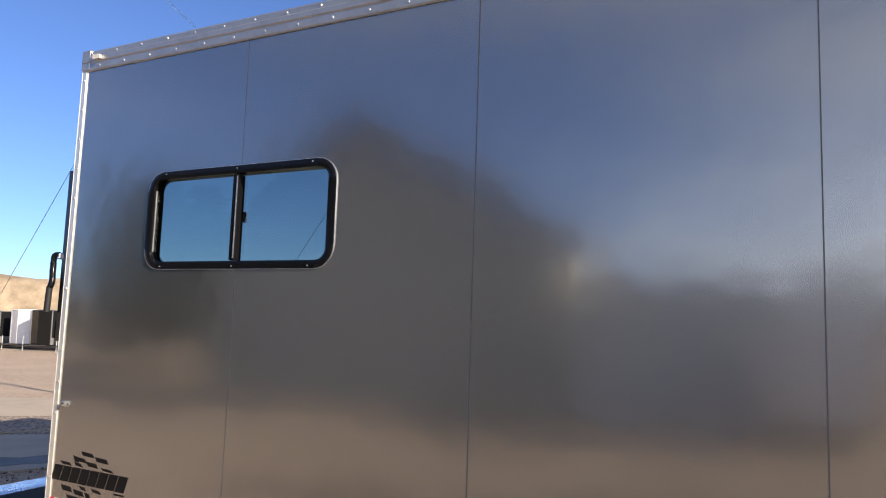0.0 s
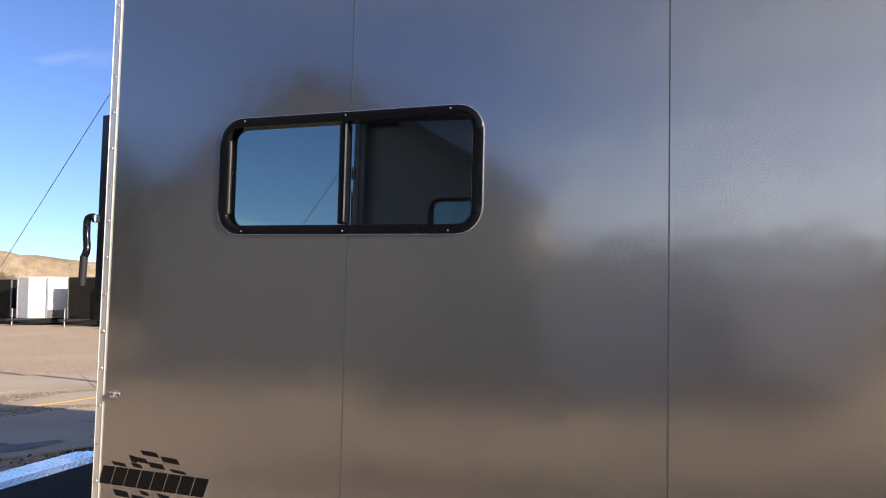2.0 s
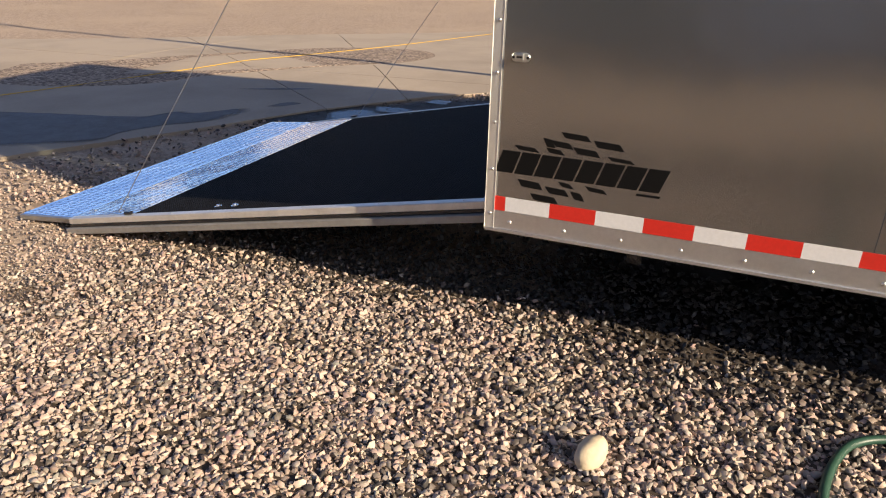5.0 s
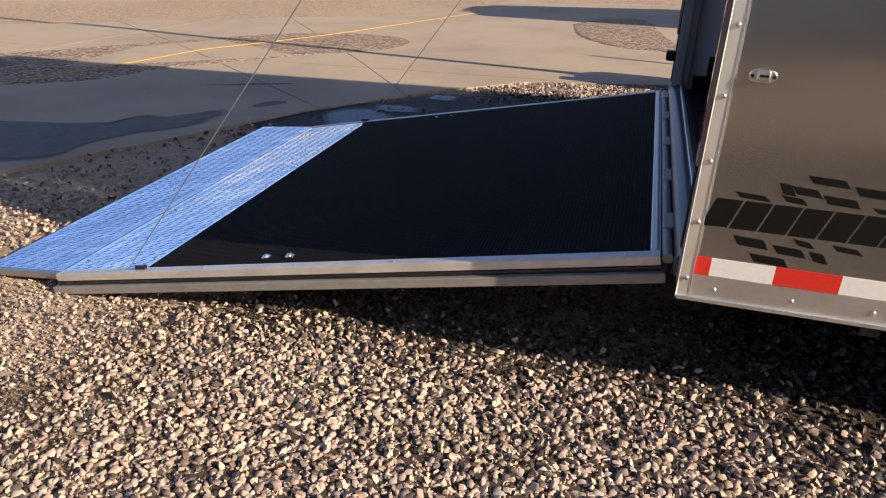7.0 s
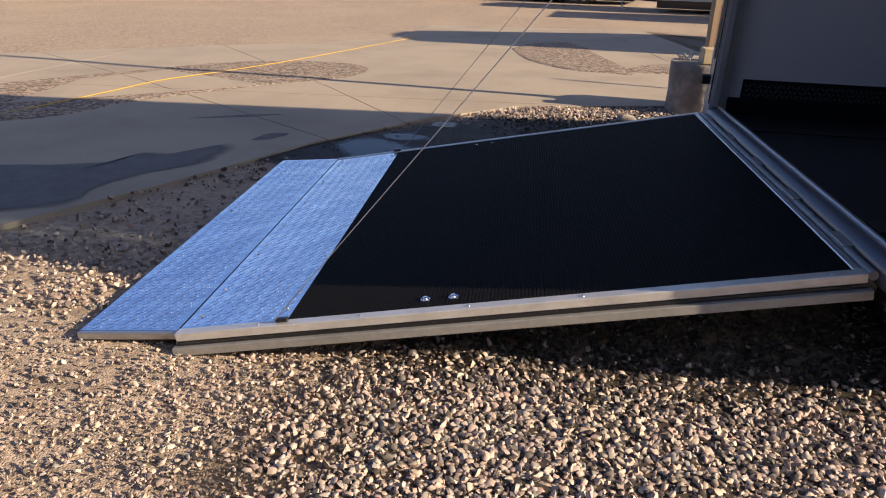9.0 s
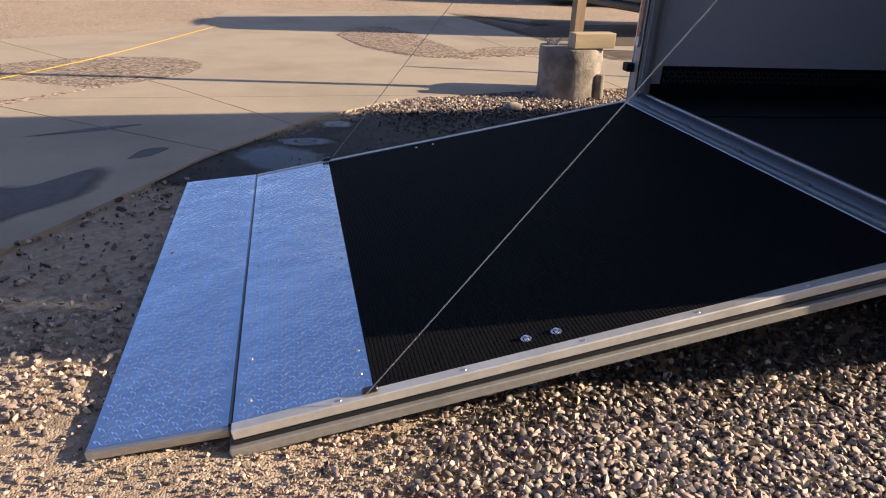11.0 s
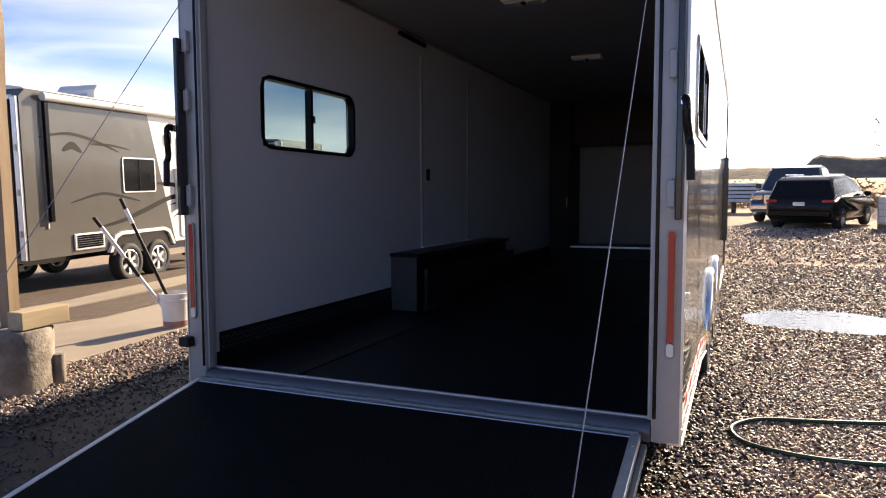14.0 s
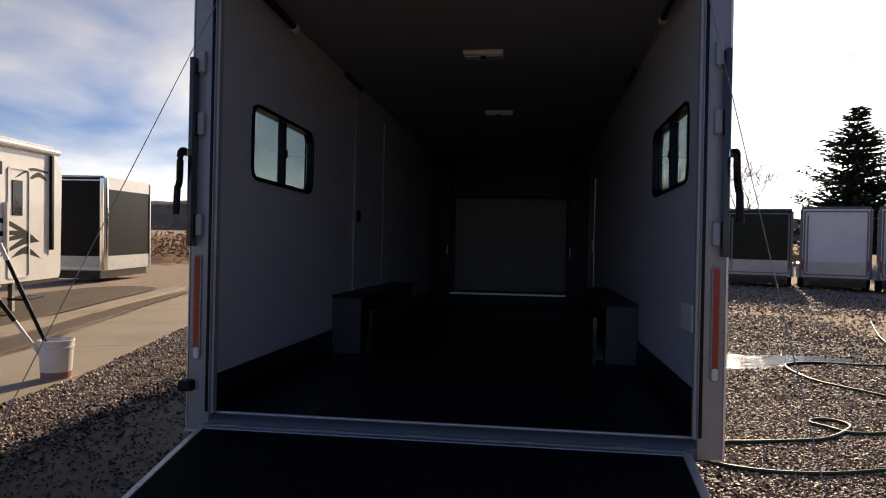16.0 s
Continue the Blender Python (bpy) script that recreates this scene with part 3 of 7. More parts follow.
def side_walls():
    for s, tag in ((-1, "right_side"), (1, "left_side")):
        hole = (WIN[0] + 0.03, WIN[1] - 0.03, WIN[2] + 0.03, WIN[3] - 0.03)
        for a, b in zip(SEAMS, SEAMS[1:]):
            pts = wall_outline(a + seam_half(a), b - seam_half(b), 2.872)
            bm = bmesh.new()
            if a < hole[1] and b > hole[0]:
                for piece in cut_panel(pts, hole):
                    prism(bm, piece, "y", s * (HALF - 0.018), s * HALF)
            else:
                prism(bm, pts, "y", s * (HALF - 0.018), s * HALF)
            bmesh.ops.remove_doubles(bm, verts=bm.verts, dist=0.0004)
            part("skin_panel", bm, PEWTER, show, smooth=0)
        # seam strips, a hand's depth behind the joint, and the white liner
        for x in SEAMS[1:-1]:
            z0 = skirt_z(x) + 0.08
            spans = [(z0, hole[2]), (hole[3], 2.86)] if hole[0] < x < hole[1] else [(z0, 2.86)]
            if any(abs(x - w) < ARCH_R for w in WHEELS):
                spans = [(0.98, 2.86)]
            bm = bmesh.new()
            for za, zb in spans:
                box(bm, x - 0.012, x + 0.012, s * (HALF - 0.03), s * (HALF - 0.0185), za, zb)
            part("seam_backing", bm, BLACK_PAINT, show, smooth=0)
            bm = bmesh.new()
            for za, zb in spans:
                box(bm, x - seam_half(x) - 0.0003, x + seam_half(x) + 0.0003, s * (HALF - 0.0005), s * (HALF + 0.0008), za, zb)
            part("seam_sealant", bm, SEALANT, show, "dark sealant line between the sheets", smooth=0)
        y0, y1 = s * 1.25, s * 1.268
        for r in ((0.09, hole[0], FLOOR, CEIL), (hole[1], LEN - 0.05, FLOOR, CEIL), (hole[0], hole[1], FLOOR, hole[2]), (hole[0], hole[1], hole[3], CEIL)):
            part("lining_sheet", boxed(r[0], r[1], y0, y1, r[2], r[3]), WHITE_LINER, show, "white inner wall lining", smooth=0)
        # black checker kick plate along the foot of the wall
        part("floor_cove", boxed(0.12, LEN - 0.06, *sorted((s * 1.236, s * 1.2495)), FLOOR, 0.578, bev=0.003), FLOOR_BLACK, show, "black floor covering turned up the wall", smooth=0)
        bm = boxed(0.19, LEN - 0.06, s * 1.243, s * 1.2495, 0.5785, 0.69)
        part("kick_plate", bm, BLACK_PLATE, show, "black diamond-plate kick panel", smooth=0)
        # skirt rail with its lip
        for x0, x1 in ((0.0, 1.612), (1.618, 2.40), (WHEELS[1] + 0.44, LEN)):
            bm = bmesh.new()
            z0, z1 = skirt_z(x0), skirt_z(x1)
            pts = [(x0, z0), (x1, z1), (x1, z1 + 0.074), (x0, z0 + 0.074)]
            prism(bm, pts, "y", s * (HALF - 0.002), s * (HALF + 0.004))
            prism(bm, [(x0, z0 - 0.004), (x1, z1 - 0.004), (x1, z1 + 0.006), (x0, z0 + 0.006)], "y", s * (HALF - 0.05), s * (HALF + 0.011))
            part("skirt_rail", bm, ALU, show, "riveted aluminium skirt rail", smooth=0)
        # top rail: two flat ribs and a round nose
        bm = bmesh.new()
        prism(bm, [(s * (HALF - 0.03), 2.86), (s * (HALF + 0.006), 2.86), (s * (HALF + 0.010), 2.868), (s * (HALF + 0.010), 2.905), (s * (HALF + 0.016), 2.912), (s * (HALF + 0.016), 2.935),
                   (s * (HALF + 0.010), 2.942), (s * (HALF + 0.008), 2.965), (s * (HALF - 0.006), TOP), (s * (HALF - 0.05), TOP)], "x", 0.0, LEN)
        part("top_rail", bm, ALU_DULL, show, "ribbed aluminium roof rail with rivets", smooth=25)
        part("corner_trim", boxed(-0.004, 0.031, s * (HALF - 0.001), s * (HALF + 0.005), 0.44, 2.868, bev=0.002), CORNER_ALU, show, "silver corner trim with a row of screws", smooth=0)
        part("front_corner", boxed(LEN - 0.045, LEN + 0.02, s * (HALF - 0.01), s * (HALF + 0.012), 0.34, 2.87, bev=0.004), BLACK_PAINT, show, "black front corner trim", smooth=0)


side_walls()

# rivets and screws, all on shared domes
dome = bmesh.new()
lathe(dome, [(0.0075, 0.0), (0.0068, 0.0028), (0.004, 0.0045), (0.0003, 0.005)], 8)
DOME = mesh_of("rivet", dome, STEEL_BOLT, 60)


def rivets():
    for s in (-1, 1):
        face = pose(0, 0, 0, 90 if s < 0 else -90)
        spots = []
        x = 0.09
        while x < LEN - 0.1:
            if not (2.38 < x < WHEELS[1] + 0.46):
                spots.append((x, skirt_z(x) + 0.036, 0.004))
            spots += [(x + 0.05, 2.885, 0.010), (x - 0.02, 2.954, 0.0085)] if x < 5 else []
            x += 0.195
        spots += [(0.015, 0.50 + 0.165 * k, 0.005) for k in range(15)]
        spots += [(1.59, 0.478, 0.004), (1.645, 0.474, 0.004)]
        for x, z, out in spots:
            same_part("rivet", DOME, show, pose(x, s * (HALF + out), z) @ face)


rivets()


def tape():
    """Red and white reflective strips along the foot of the sides."""
    for s in (-1, 1):
        x, red, first = 0.004, True, True
        while x < 2.34:
            x1 = min(x + (0.066 if first else 0.159), 2.345)
            xs = [x] + [k for k in (1.615,) if x < k < x1] + [x1]
            pts = [(k, skirt_z(k) + 0.075) for k in xs] + [(k, skirt_z(k) + 0.127) for k in reversed(xs)]
            part("reflective_strip", prismed(pts, "y", s * (HALF + 0.0005), s * (HALF + 0.0025)), RED_TAPE if red else WHITE_TAPE, show, "red reflective strip" if red else "white reflective strip", smooth=0)
            x, red, first = x1, not red, False


tape()


def shell():
    # floor, roof, ceiling, front
    part("floor_deck", boxed(0.10, LEN - 0.02, -1.262, 1.262, FLOOR - 0.07, FLOOR), FLOOR_BLACK, show, "black rubber coin floor", smooth=0)
    part("roof", boxed(0.04, LEN, -HALF + 0.03, HALF - 0.03, 2.953, TOP - 0.006), WHITE_LINER, show, "white roof sheet", smooth=0)
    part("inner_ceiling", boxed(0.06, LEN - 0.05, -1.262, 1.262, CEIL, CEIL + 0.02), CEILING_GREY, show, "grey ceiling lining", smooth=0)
    part("front_wall", boxed(LEN - 0.02, LEN + 0.02, -HALF + 0.012, HALF - 0.012, 0.34, 2.955), PEWTER, show, smooth=0)
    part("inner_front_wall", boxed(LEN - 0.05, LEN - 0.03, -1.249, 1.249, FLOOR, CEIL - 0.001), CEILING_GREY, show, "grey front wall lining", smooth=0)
    # frame rails under the floor
    for y in (-0.9, 0.9):
        part("chassis_rail", boxed(0.2, LEN + 0.6, y - 0.03, y + 0.03, FLOOR - 0.22, FLOOR - 0.072), BLACK_PAINT, show, smooth=0)
    for k in range(9):
        part("cross_member", boxed(0.5 + k * 0.9, 0.55 + k * 0.9, -1.2, 1.2, FLOOR - 0.14, FLOOR - 0.073), BLACK_PAINT, show, smooth=0)
    part("axle_tube", rod(bmesh.new(), (WHEELS[0], -1.05, AXLE_Z - 0.07), (WHEELS[0], 1.05, AXLE_Z - 0.07), 0.045), BLACK_PAINT, show)
    part("axle_tube", rod(bmesh.new(), (WHEELS[1], -1.05, AXLE_Z - 0.07), (WHEELS[1], 1.05, AXLE_Z - 0.07), 0.045), BLACK_PAINT, show)
    # rear frame
    for s in (-1, 1):
        bm = boxed(0.0, 0.09, min(s * 1.18, s * (HALF - 0.002)), max(s * 1.18, s * (HALF - 0.002)), 0.44, 2.862, bev=0.006, seg=2)
        part("door_jamb", bm, JAMB, show, "grey painted rear door post", smooth=30)
        part("inner_jamb_lip", boxed(0.015, 0.05, min(s * 1.165, s * 1.179), max(s * 1.165, s * 1.179), 0.53, 2.83), JAMB, show, smooth=0)
        part("gasket", boxed(-0.006, 0.004, min(s * 1.185, s * 1.20), max(s * 1.185, s * 1.20), 0.54, 2.82, bev=0.003), BLACK_FRAME, show, "black rubber door seal", smooth=0)
        part("header_cap", boxed(-0.014, 0.06, min(s * 1.24, s * (HALF + 0.012)), max(s * 1.24, s * (HALF + 0.012)), 2.868, TOP + 0.004, bev=0.006), ALU_DULL, show, smooth=0)
    bm = bmesh.new()
    prism(bm, [(0.0, 2.868), (0.0, 2.975), (0.08, 2.975), (0.08, 2.89), (0.10, 2.868)], "y", -1.238, 1.238)
    part("header", bm, HEADER_DARK, show, "dark rear header beam", smooth=0)
    part("header_rail", boxed(-0.018, -0.001, -1.239, 1.239, 2.93, TOP + 0.001, bev=0.005), ALU_DULL, show, "aluminium drip rail", smooth=0)
    # rear sill: round-nosed beam with a bright inner edge
    bm = bmesh.new()
    prism(bm, [(-0.005, 0.44), (-0.012, 0.47), (-0.008, 0.498), (0.006, 0.516), (0.03, 0.524), (0.055, 0.526), (0.064, 0.52), (0.099, 0.506), (0.099, 0.44)], "y", -1.178, 1.178)
    part("rear_sill", bm, SILL, show, "dark grey round-nosed rear sill", smooth=50)
    part("sill_edge", boxed(0.050, 0.068, -1.178, 1.178, 0.515, 0.533, bev=0.003), ALU, show, "bright aluminium floor edge", smooth=0)
    part("rear_bumper", boxed(0.002, 0.10, -0.95, 0.95, 0.33, 0.438, bev=0.006), BLACK_PAINT, show, smooth=0)


shell()


def window(s):
    """A sliding window: black rounded frame inside and out, bar, two tinted panes."""
    x0, x1, z0, z1 = WIN
    w = thing("window", "sliding side window in a black rounded frame", "")
    del w["label"]
    w.name = "side_window"
    w.parent = show
    for name, ya, yb, grow in (("outer_frame", HALF - 0.03, HALF + 0.010, 0.0), ("inner_frame", 1.238, 1.262, 0.012)):
        out = rounded(x0 + grow, x1 - grow, z0 + grow, z1 - grow, 0.10)
        inn = rounded(x0 + 0.041, x1 - 0.041, z0 + 0.037, z1 - 0.037, 0.055)
        bm = ring(bmesh.new(), out, inn, "y", s * ya, s * yb)
        bevel_all(bm, [e for e in bm.edges if e.calc_length() < 0.2 and abs(abs(e.verts[0].co.y) - (yb if grow == 0 else ya)) < 1e-5 and abs(abs(e.verts[1].co.y) - (yb if grow == 0 else ya)) < 1e-5], 0.004)
        part(name, bm, BLACK_FRAME, w, smooth=50)
    bm = ring(bmesh.new(), rounded(x0 - 0.0025, x1 + 0.0025, z0 - 0.0025, z1 + 0.0025, 0.1025), rounded(x0 + 0.01, x1 - 0.01, z0 + 0.01, z1 - 0.01, 0.09), "y", s * (HALF - 0.001), s * (HALF + 0.006))
    part("sealing_bead", bm, ALU, w, smooth=50)
    mid = (x0 + x1) / 2
    part("meeting_bar", boxed(mid - 0.017, mid + 0.017, *sorted((s * (HALF - 0.045), s * (HALF + 0.006))), z0 + 0.04, z1 - 0.04, bev=0.004), BLACK_FRAME, w, smooth=0)
    part("bar_edge", boxed(mid + 0.011, mid + 0.0155, *sorted((s * (HALF + 0.0062), s * (HALF + 0.009))), z0 + 0.05, z1 - 0.05), ALU, w, smooth=0)
    for xa, xb, y in ((x0 + 0.038, mid, HALF - 0.012), (mid, x1 - 0.038, HALF - 0.028)):
        part("pane", boxed(xa, xb, *sorted((s * y, s * (y - 0.004))), z0 + 0.034, z1 - 0.034), GLASS, w, "tinted glass pane", smooth=0)
    for xa, xb in ((x0 + 0.041, x0 + 0.0445), (x1 - 0.0445, x1 - 0.041)):
        part("glazing_bead", boxed(xa, xb, *sorted((s * (HALF - 0.011), s * (HALF - 0.004))), z0 + 0.09, z1 - 0.09), ALU, w, "thin bright glazing bead", smooth=0)
    part("latch", boxed(mid + 0.022, mid + 0.034, *sorted((s * (HALF - 0.05), s * (HALF - 0.03))), 1.98, 2.03, bev=0.003), BLACK_FRAME, w, smooth=0)
    for x in (x0 + 0.12, mid + 0.01, x1 - 0.13):
        for z in (z0 + 0.012, z1 - 0.012):
            same_part("screw", DOME, w, pose(x, s * (HALF + 0.0095), z, 90 if s < 0 else -90) @ Matrix.Scale(0.5, 4))


window(-1)
window(1)

# ---- the ramp ----
RAMP = pose(-0.048, 0, 0.482, 0, 0, 0) @ pose(0, 0, 0, 0, -math.degrees(math.atan2(0.456, 2.272)), 0)
RL, RY0, RY1, RB = 2.317, -1.135, 1.19, 1.897
ramp = thing("ramp", "", "")
ramp.parent, ramp.matrix_basis = show, RAMP


def build_ramp():
    # Lengths run from the hinge along -x; the upper face is at z = 0.
    part("ramp_core", boxed(-RL + 0.002, 0.0, RY0 + 0.01, RY1 - 0.01, -0.055, -0.006), JAMB, ramp, smooth=0)
    part("rubber_mat", boxed(-RB + 0.001, -0.031, RY0 + 0.031, RY1 - 0.021, -0.0055, -0.001), COIN_MAT, ramp, "black fine-ribbed rubber mat", smooth=0)
    # edge rails: near one broad and stepped, far one narrow
    for ya, yb, drop in ((RY0 - 0.012, RY0 + 0.030, 0.06), (RY1 - 0.020, RY1 + 0.012, 0.06)):
        bm = boxed(-RL, 0.0, ya, yb, -0.03, 0.003, bev=0.003)
        part("edge_rail", bm, RAIL_ALU, ramp, "aluminium edge rail", smooth=0)
        a, b = (ya - 0.022, yb - 0.004) if ya < 0 else (ya + 0.004, yb + 0.022)
        part("lower_rail", boxed(-RL - 0.015, 0.01, a, b, -0.078, -0.045, bev=0.003), RAIL_GREY, ramp, smooth=0)
        part("side_strip", boxed(-RL, 0.0, (ya - 0.004 if ya < 0 else yb - 0.02), (ya + 0.02 if ya < 0 else yb + 0.004), -0.0445, -0.0305), BLACK_PAINT, ramp, smooth=0)
    part("hinge_rail", boxed(-0.03, -0.008, RY0 + 0.031, RY1 - 0.021, -0.03, 0.003, bev=0.003), ALU, ramp, smooth=0)
    part("hinge_tube", rod(bmesh.new(), (0.018, RY0, -0.012), (0.018, RY1, -0.012), 0.016, 12), RAIL_GREY, ramp)
    for k in range(5):
        y = RY0 + 0.2 + k * 0.48
        part("hinge", boxed(0.006, 0.042, y, y + 0.13, -0.03, 0.006, bev=0.004), RAIL_GREY, ramp, smooth=0)
    # tread plates: strip at the ramp's foot and the folding flap
    part("tread_plate", boxed(-RL + 0.0025, -RB, RY0 + 0.031, RY1 - 0.021, -0.0055, -0.0005), TREAD, ramp, "bright aluminium diamond tread plate", smooth=0)
    for y in (RY0 + 0.12, RY1 - 0.1):
        for x in (-RB - 0.03, -RL + 0.05):
            same_part("screw", DOME, ramp, pose(x, y, 0))
    k = RY0 + 0.25
    while k < RY1 - 0.1:
        same_part("screw", DOME, ramp, pose(-RB - 0.025, k, -0.0005) @ Matrix.Scale(0.8, 4))
        same_part("screw", DOME, ramp, pose(-RL + 0.045, k + 0.1, -0.0005) @ Matrix.Scale(0.8, 4))
        k += 0.36
    x = -0.1
    while x > -RL:
        same_part("screw", DOME, ramp, pose(x, RY0 + 0.008, 0.003) @ Matrix.Scale(0.8, 4))
        same_part("screw", DOME, ramp, pose(x - 0.1, RY1 - 0.005, 0.003) @ Matrix.Scale(0.8, 4))
        x -= 0.38
    bolt = bmesh.new()
    lathe(bolt, [(0.0, 0.0), (0.018, 0.0), (0.018, 0.004), (0.012, 0.0042), (0.010, 0.011), (0.0, 0.013)], 12)
    bolt_me = mesh_of("bolt", bolt, CHROME, 40)
    for x, y, k in ((-1.40, -1.045, 1.0), (-1.30, -1.045, 1.0), (-1.375, 1.1, 0.5), (-1.275, 1.1, 0.5)):
        same_part("bolt", bolt_me, ramp, pose(x, y, -0.001) @ Matrix.Scale(k, 4))
    for y in (RY0 + 0.012, RY1 - 0.006):
        part("cable_bracket", boxed(-RB - 0.035, -RB + 0.015, y - 0.011, y + 0.011, 0.0035, 0.02, bev=0.005), BLACK_PAINT, ramp, smooth=0)


COIN_MAT = mat("studded_rubber", (0.0072, 0.0072, 0.008), 0.6, 0.0, 0.3, 8, colour2=(0.0115, 0.0112, 0.0118), stain=0.2, spec=0.08)
TREAD = mat("diamond_tread_plate", (0.90, 0.93, 0.97), 0.17, 1.0, 0.12, 8, 0.12, 2.2, (0.86, 0.88, 0.91), stain=0.05, stain_scale=3, rough_var=0.08)
build_ramp()
# the flap, flatter than the ramp, on the ground
FLAP = RAMP @ pose(-RL - 0.004, 0, -0.004) @ pose(0, 0, 0, 0, 5.4, 0)
flap = part("ramp_flap", boxed(-0.395, -0.005, RY0 + 0.03, RY1 + 0.025, -0.016, 0.0, bev=0.002), TREAD, show, "aluminium tread-plate flap at the ramp's foot", smooth=0)
flap.matrix_basis = FLAP
edge = part("flap_edge", boxed(-0.397, -0.004, RY0 + 0.012, RY0 + 0.0295, -0.03, -0.001, bev=0.003), ALU_DULL, flap, smooth=0)
part("flap_hinge", rod(bmesh.new(), (-0.001, RY0 + 0.03, -0.002), (-0.001, RY1, -0.002), 0.0055, 8), BLACK_PAINT, flap)

# raised lozenges of the tread plate
loz = bmesh.new()
lozv = [loz.verts.new(p) for p in ((-0.018, 0, 0), (0, -0.0058, 0), (0.018, 0, 0), (0, 0.0058, 0), (-0.013, 0, 0.0014), (0, -0.0038, 0.0017), (0.013, 0, 0.0014), (0, 0.0038, 0.0017), (-0.007, 0, 0.0023), (0.007, 0, 0.0023))]
for f in ((0, 1, 5, 4), (1, 2, 6, 5), (2, 3, 7, 6), (3, 0, 4, 7), (4, 5, 8), (5, 9, 8), (5, 6, 9), (6, 7, 9), (7, 8, 9), (7, 4, 8)):
    loz.faces.new([lozv[i] for i in f])
LV = np.array([v.co[:] for v in loz.verts])
loz.verts.index_update()
LF = [[v.index for v in f.verts] for f in loz.faces]
loz.free()


def lozenges(name, x0, x1, y0, y1, z, parent, material=None):
    rows = []
    i = 0
    y = y0 + 0.02
    while y < y1 - 0.02:
        x = x0 + 0.02 + (0.014 if i % 2 else 0)
        k = 0
        while x < x1 - 0.015:
            rows.append((x, y, 45 if (i + k) % 2 else -45))
            x += 0.028
            k += 1
        y += 0.028
        i += 1
    v, f = [], []
    for n, (x, y, a) in enumerate(rows):
        c, s = math.cos(radians(a)), math.sin(radians(a))
        p = LV.copy()
        p[:, 0], p[:, 1] = x + LV[:, 0] * c - LV[:, 1] * s, y + LV[:, 0] * s + LV[:, 1] * c
        p[:, 2] = LV[:, 2] * 0.72 + z
        v.append(p)
        f += [[k + n * len(LV) for k in row] for row in LF]
    me = bpy.data.meshes.new(name)
    me.from_pydata(np.concatenate(v).tolist(), [], f)
    me.materials.append(material or TREAD)
    ob = new(name, me)
    ob.parent = parent
    return tagged(ob, kind="stuff")


def mat_studs():
    """The fine square grid of studs over the rubber, one low frustum each."""
    x0, x1, y0, y1, step = -RB + 0.008, -0.038, RY0 + 0.038, RY1 - 0.028, 0.0132
    gx, gy = np.meshgrid(np.arange(x0, x1, step), np.arange(y0, y1, step))
    c = np.stack([gx.ravel(), gy.ravel(), np.full(gx.size, -0.0012)], 1)
    foot, top = 0.0056, 0.0040
    base = np.array([(-foot, -foot, 0), (foot, -foot, 0), (foot, foot, 0), (-foot, foot, 0), (-top, -top, 0.0024), (top, -top, 0.0024), (top, top, 0.0024), (-top, top, 0.0024)])
    quads = np.array([(4, 5, 6, 7), (0, 1, 5, 4), (1, 2, 6, 5), (2, 3, 7, 6), (3, 0, 4, 7)])
    v = (c[:, None] + base[None]).reshape(-1, 3)
    f = (quads[None] + (np.arange(len(c)) * 8)[:, None, None]).reshape(-1, 4)
    me = bpy.data.meshes.new("mat_studs")
    me.from_pydata(v.tolist(), [], f.tolist())
    me.materials.append(COIN_MAT)
    ob = new("mat_studs", me)
    ob.parent = ramp
    tagged(ob, kind="stuff")


mat_studs()
lozenges("tread_pattern", -RL + 0.006, -RB, RY0 + 0.031, RY1 - 0.021, -0.0006, ramp)
lozenges("tread_pattern", -0.39, -0.018, RY0 + 0.03, RY1 + 0.025, -0.0001, flap)

for s in (1, -1):
    studs = lozenges("kick_plate_pattern", 0.19, 2.3, 0.5785, 0.69, 0.0, show, KICK)
    studs.matrix_basis = pose(0, 1.2428, 0, 90) if s > 0 else pose(0, -1.2428, 0.5785 + 0.69, -90)

# lifting cables
for y0, y1, x0 in ((-1.165, -1.18, -1.935), (1.186, 1.172, -1.88)):
    part("lifting_cable", rod(bmesh.new(), (x0, y0, 0.135), (0.16, y1, 2.825), 0.0019, 6), WIRE, show, "thin steel ramp cable")


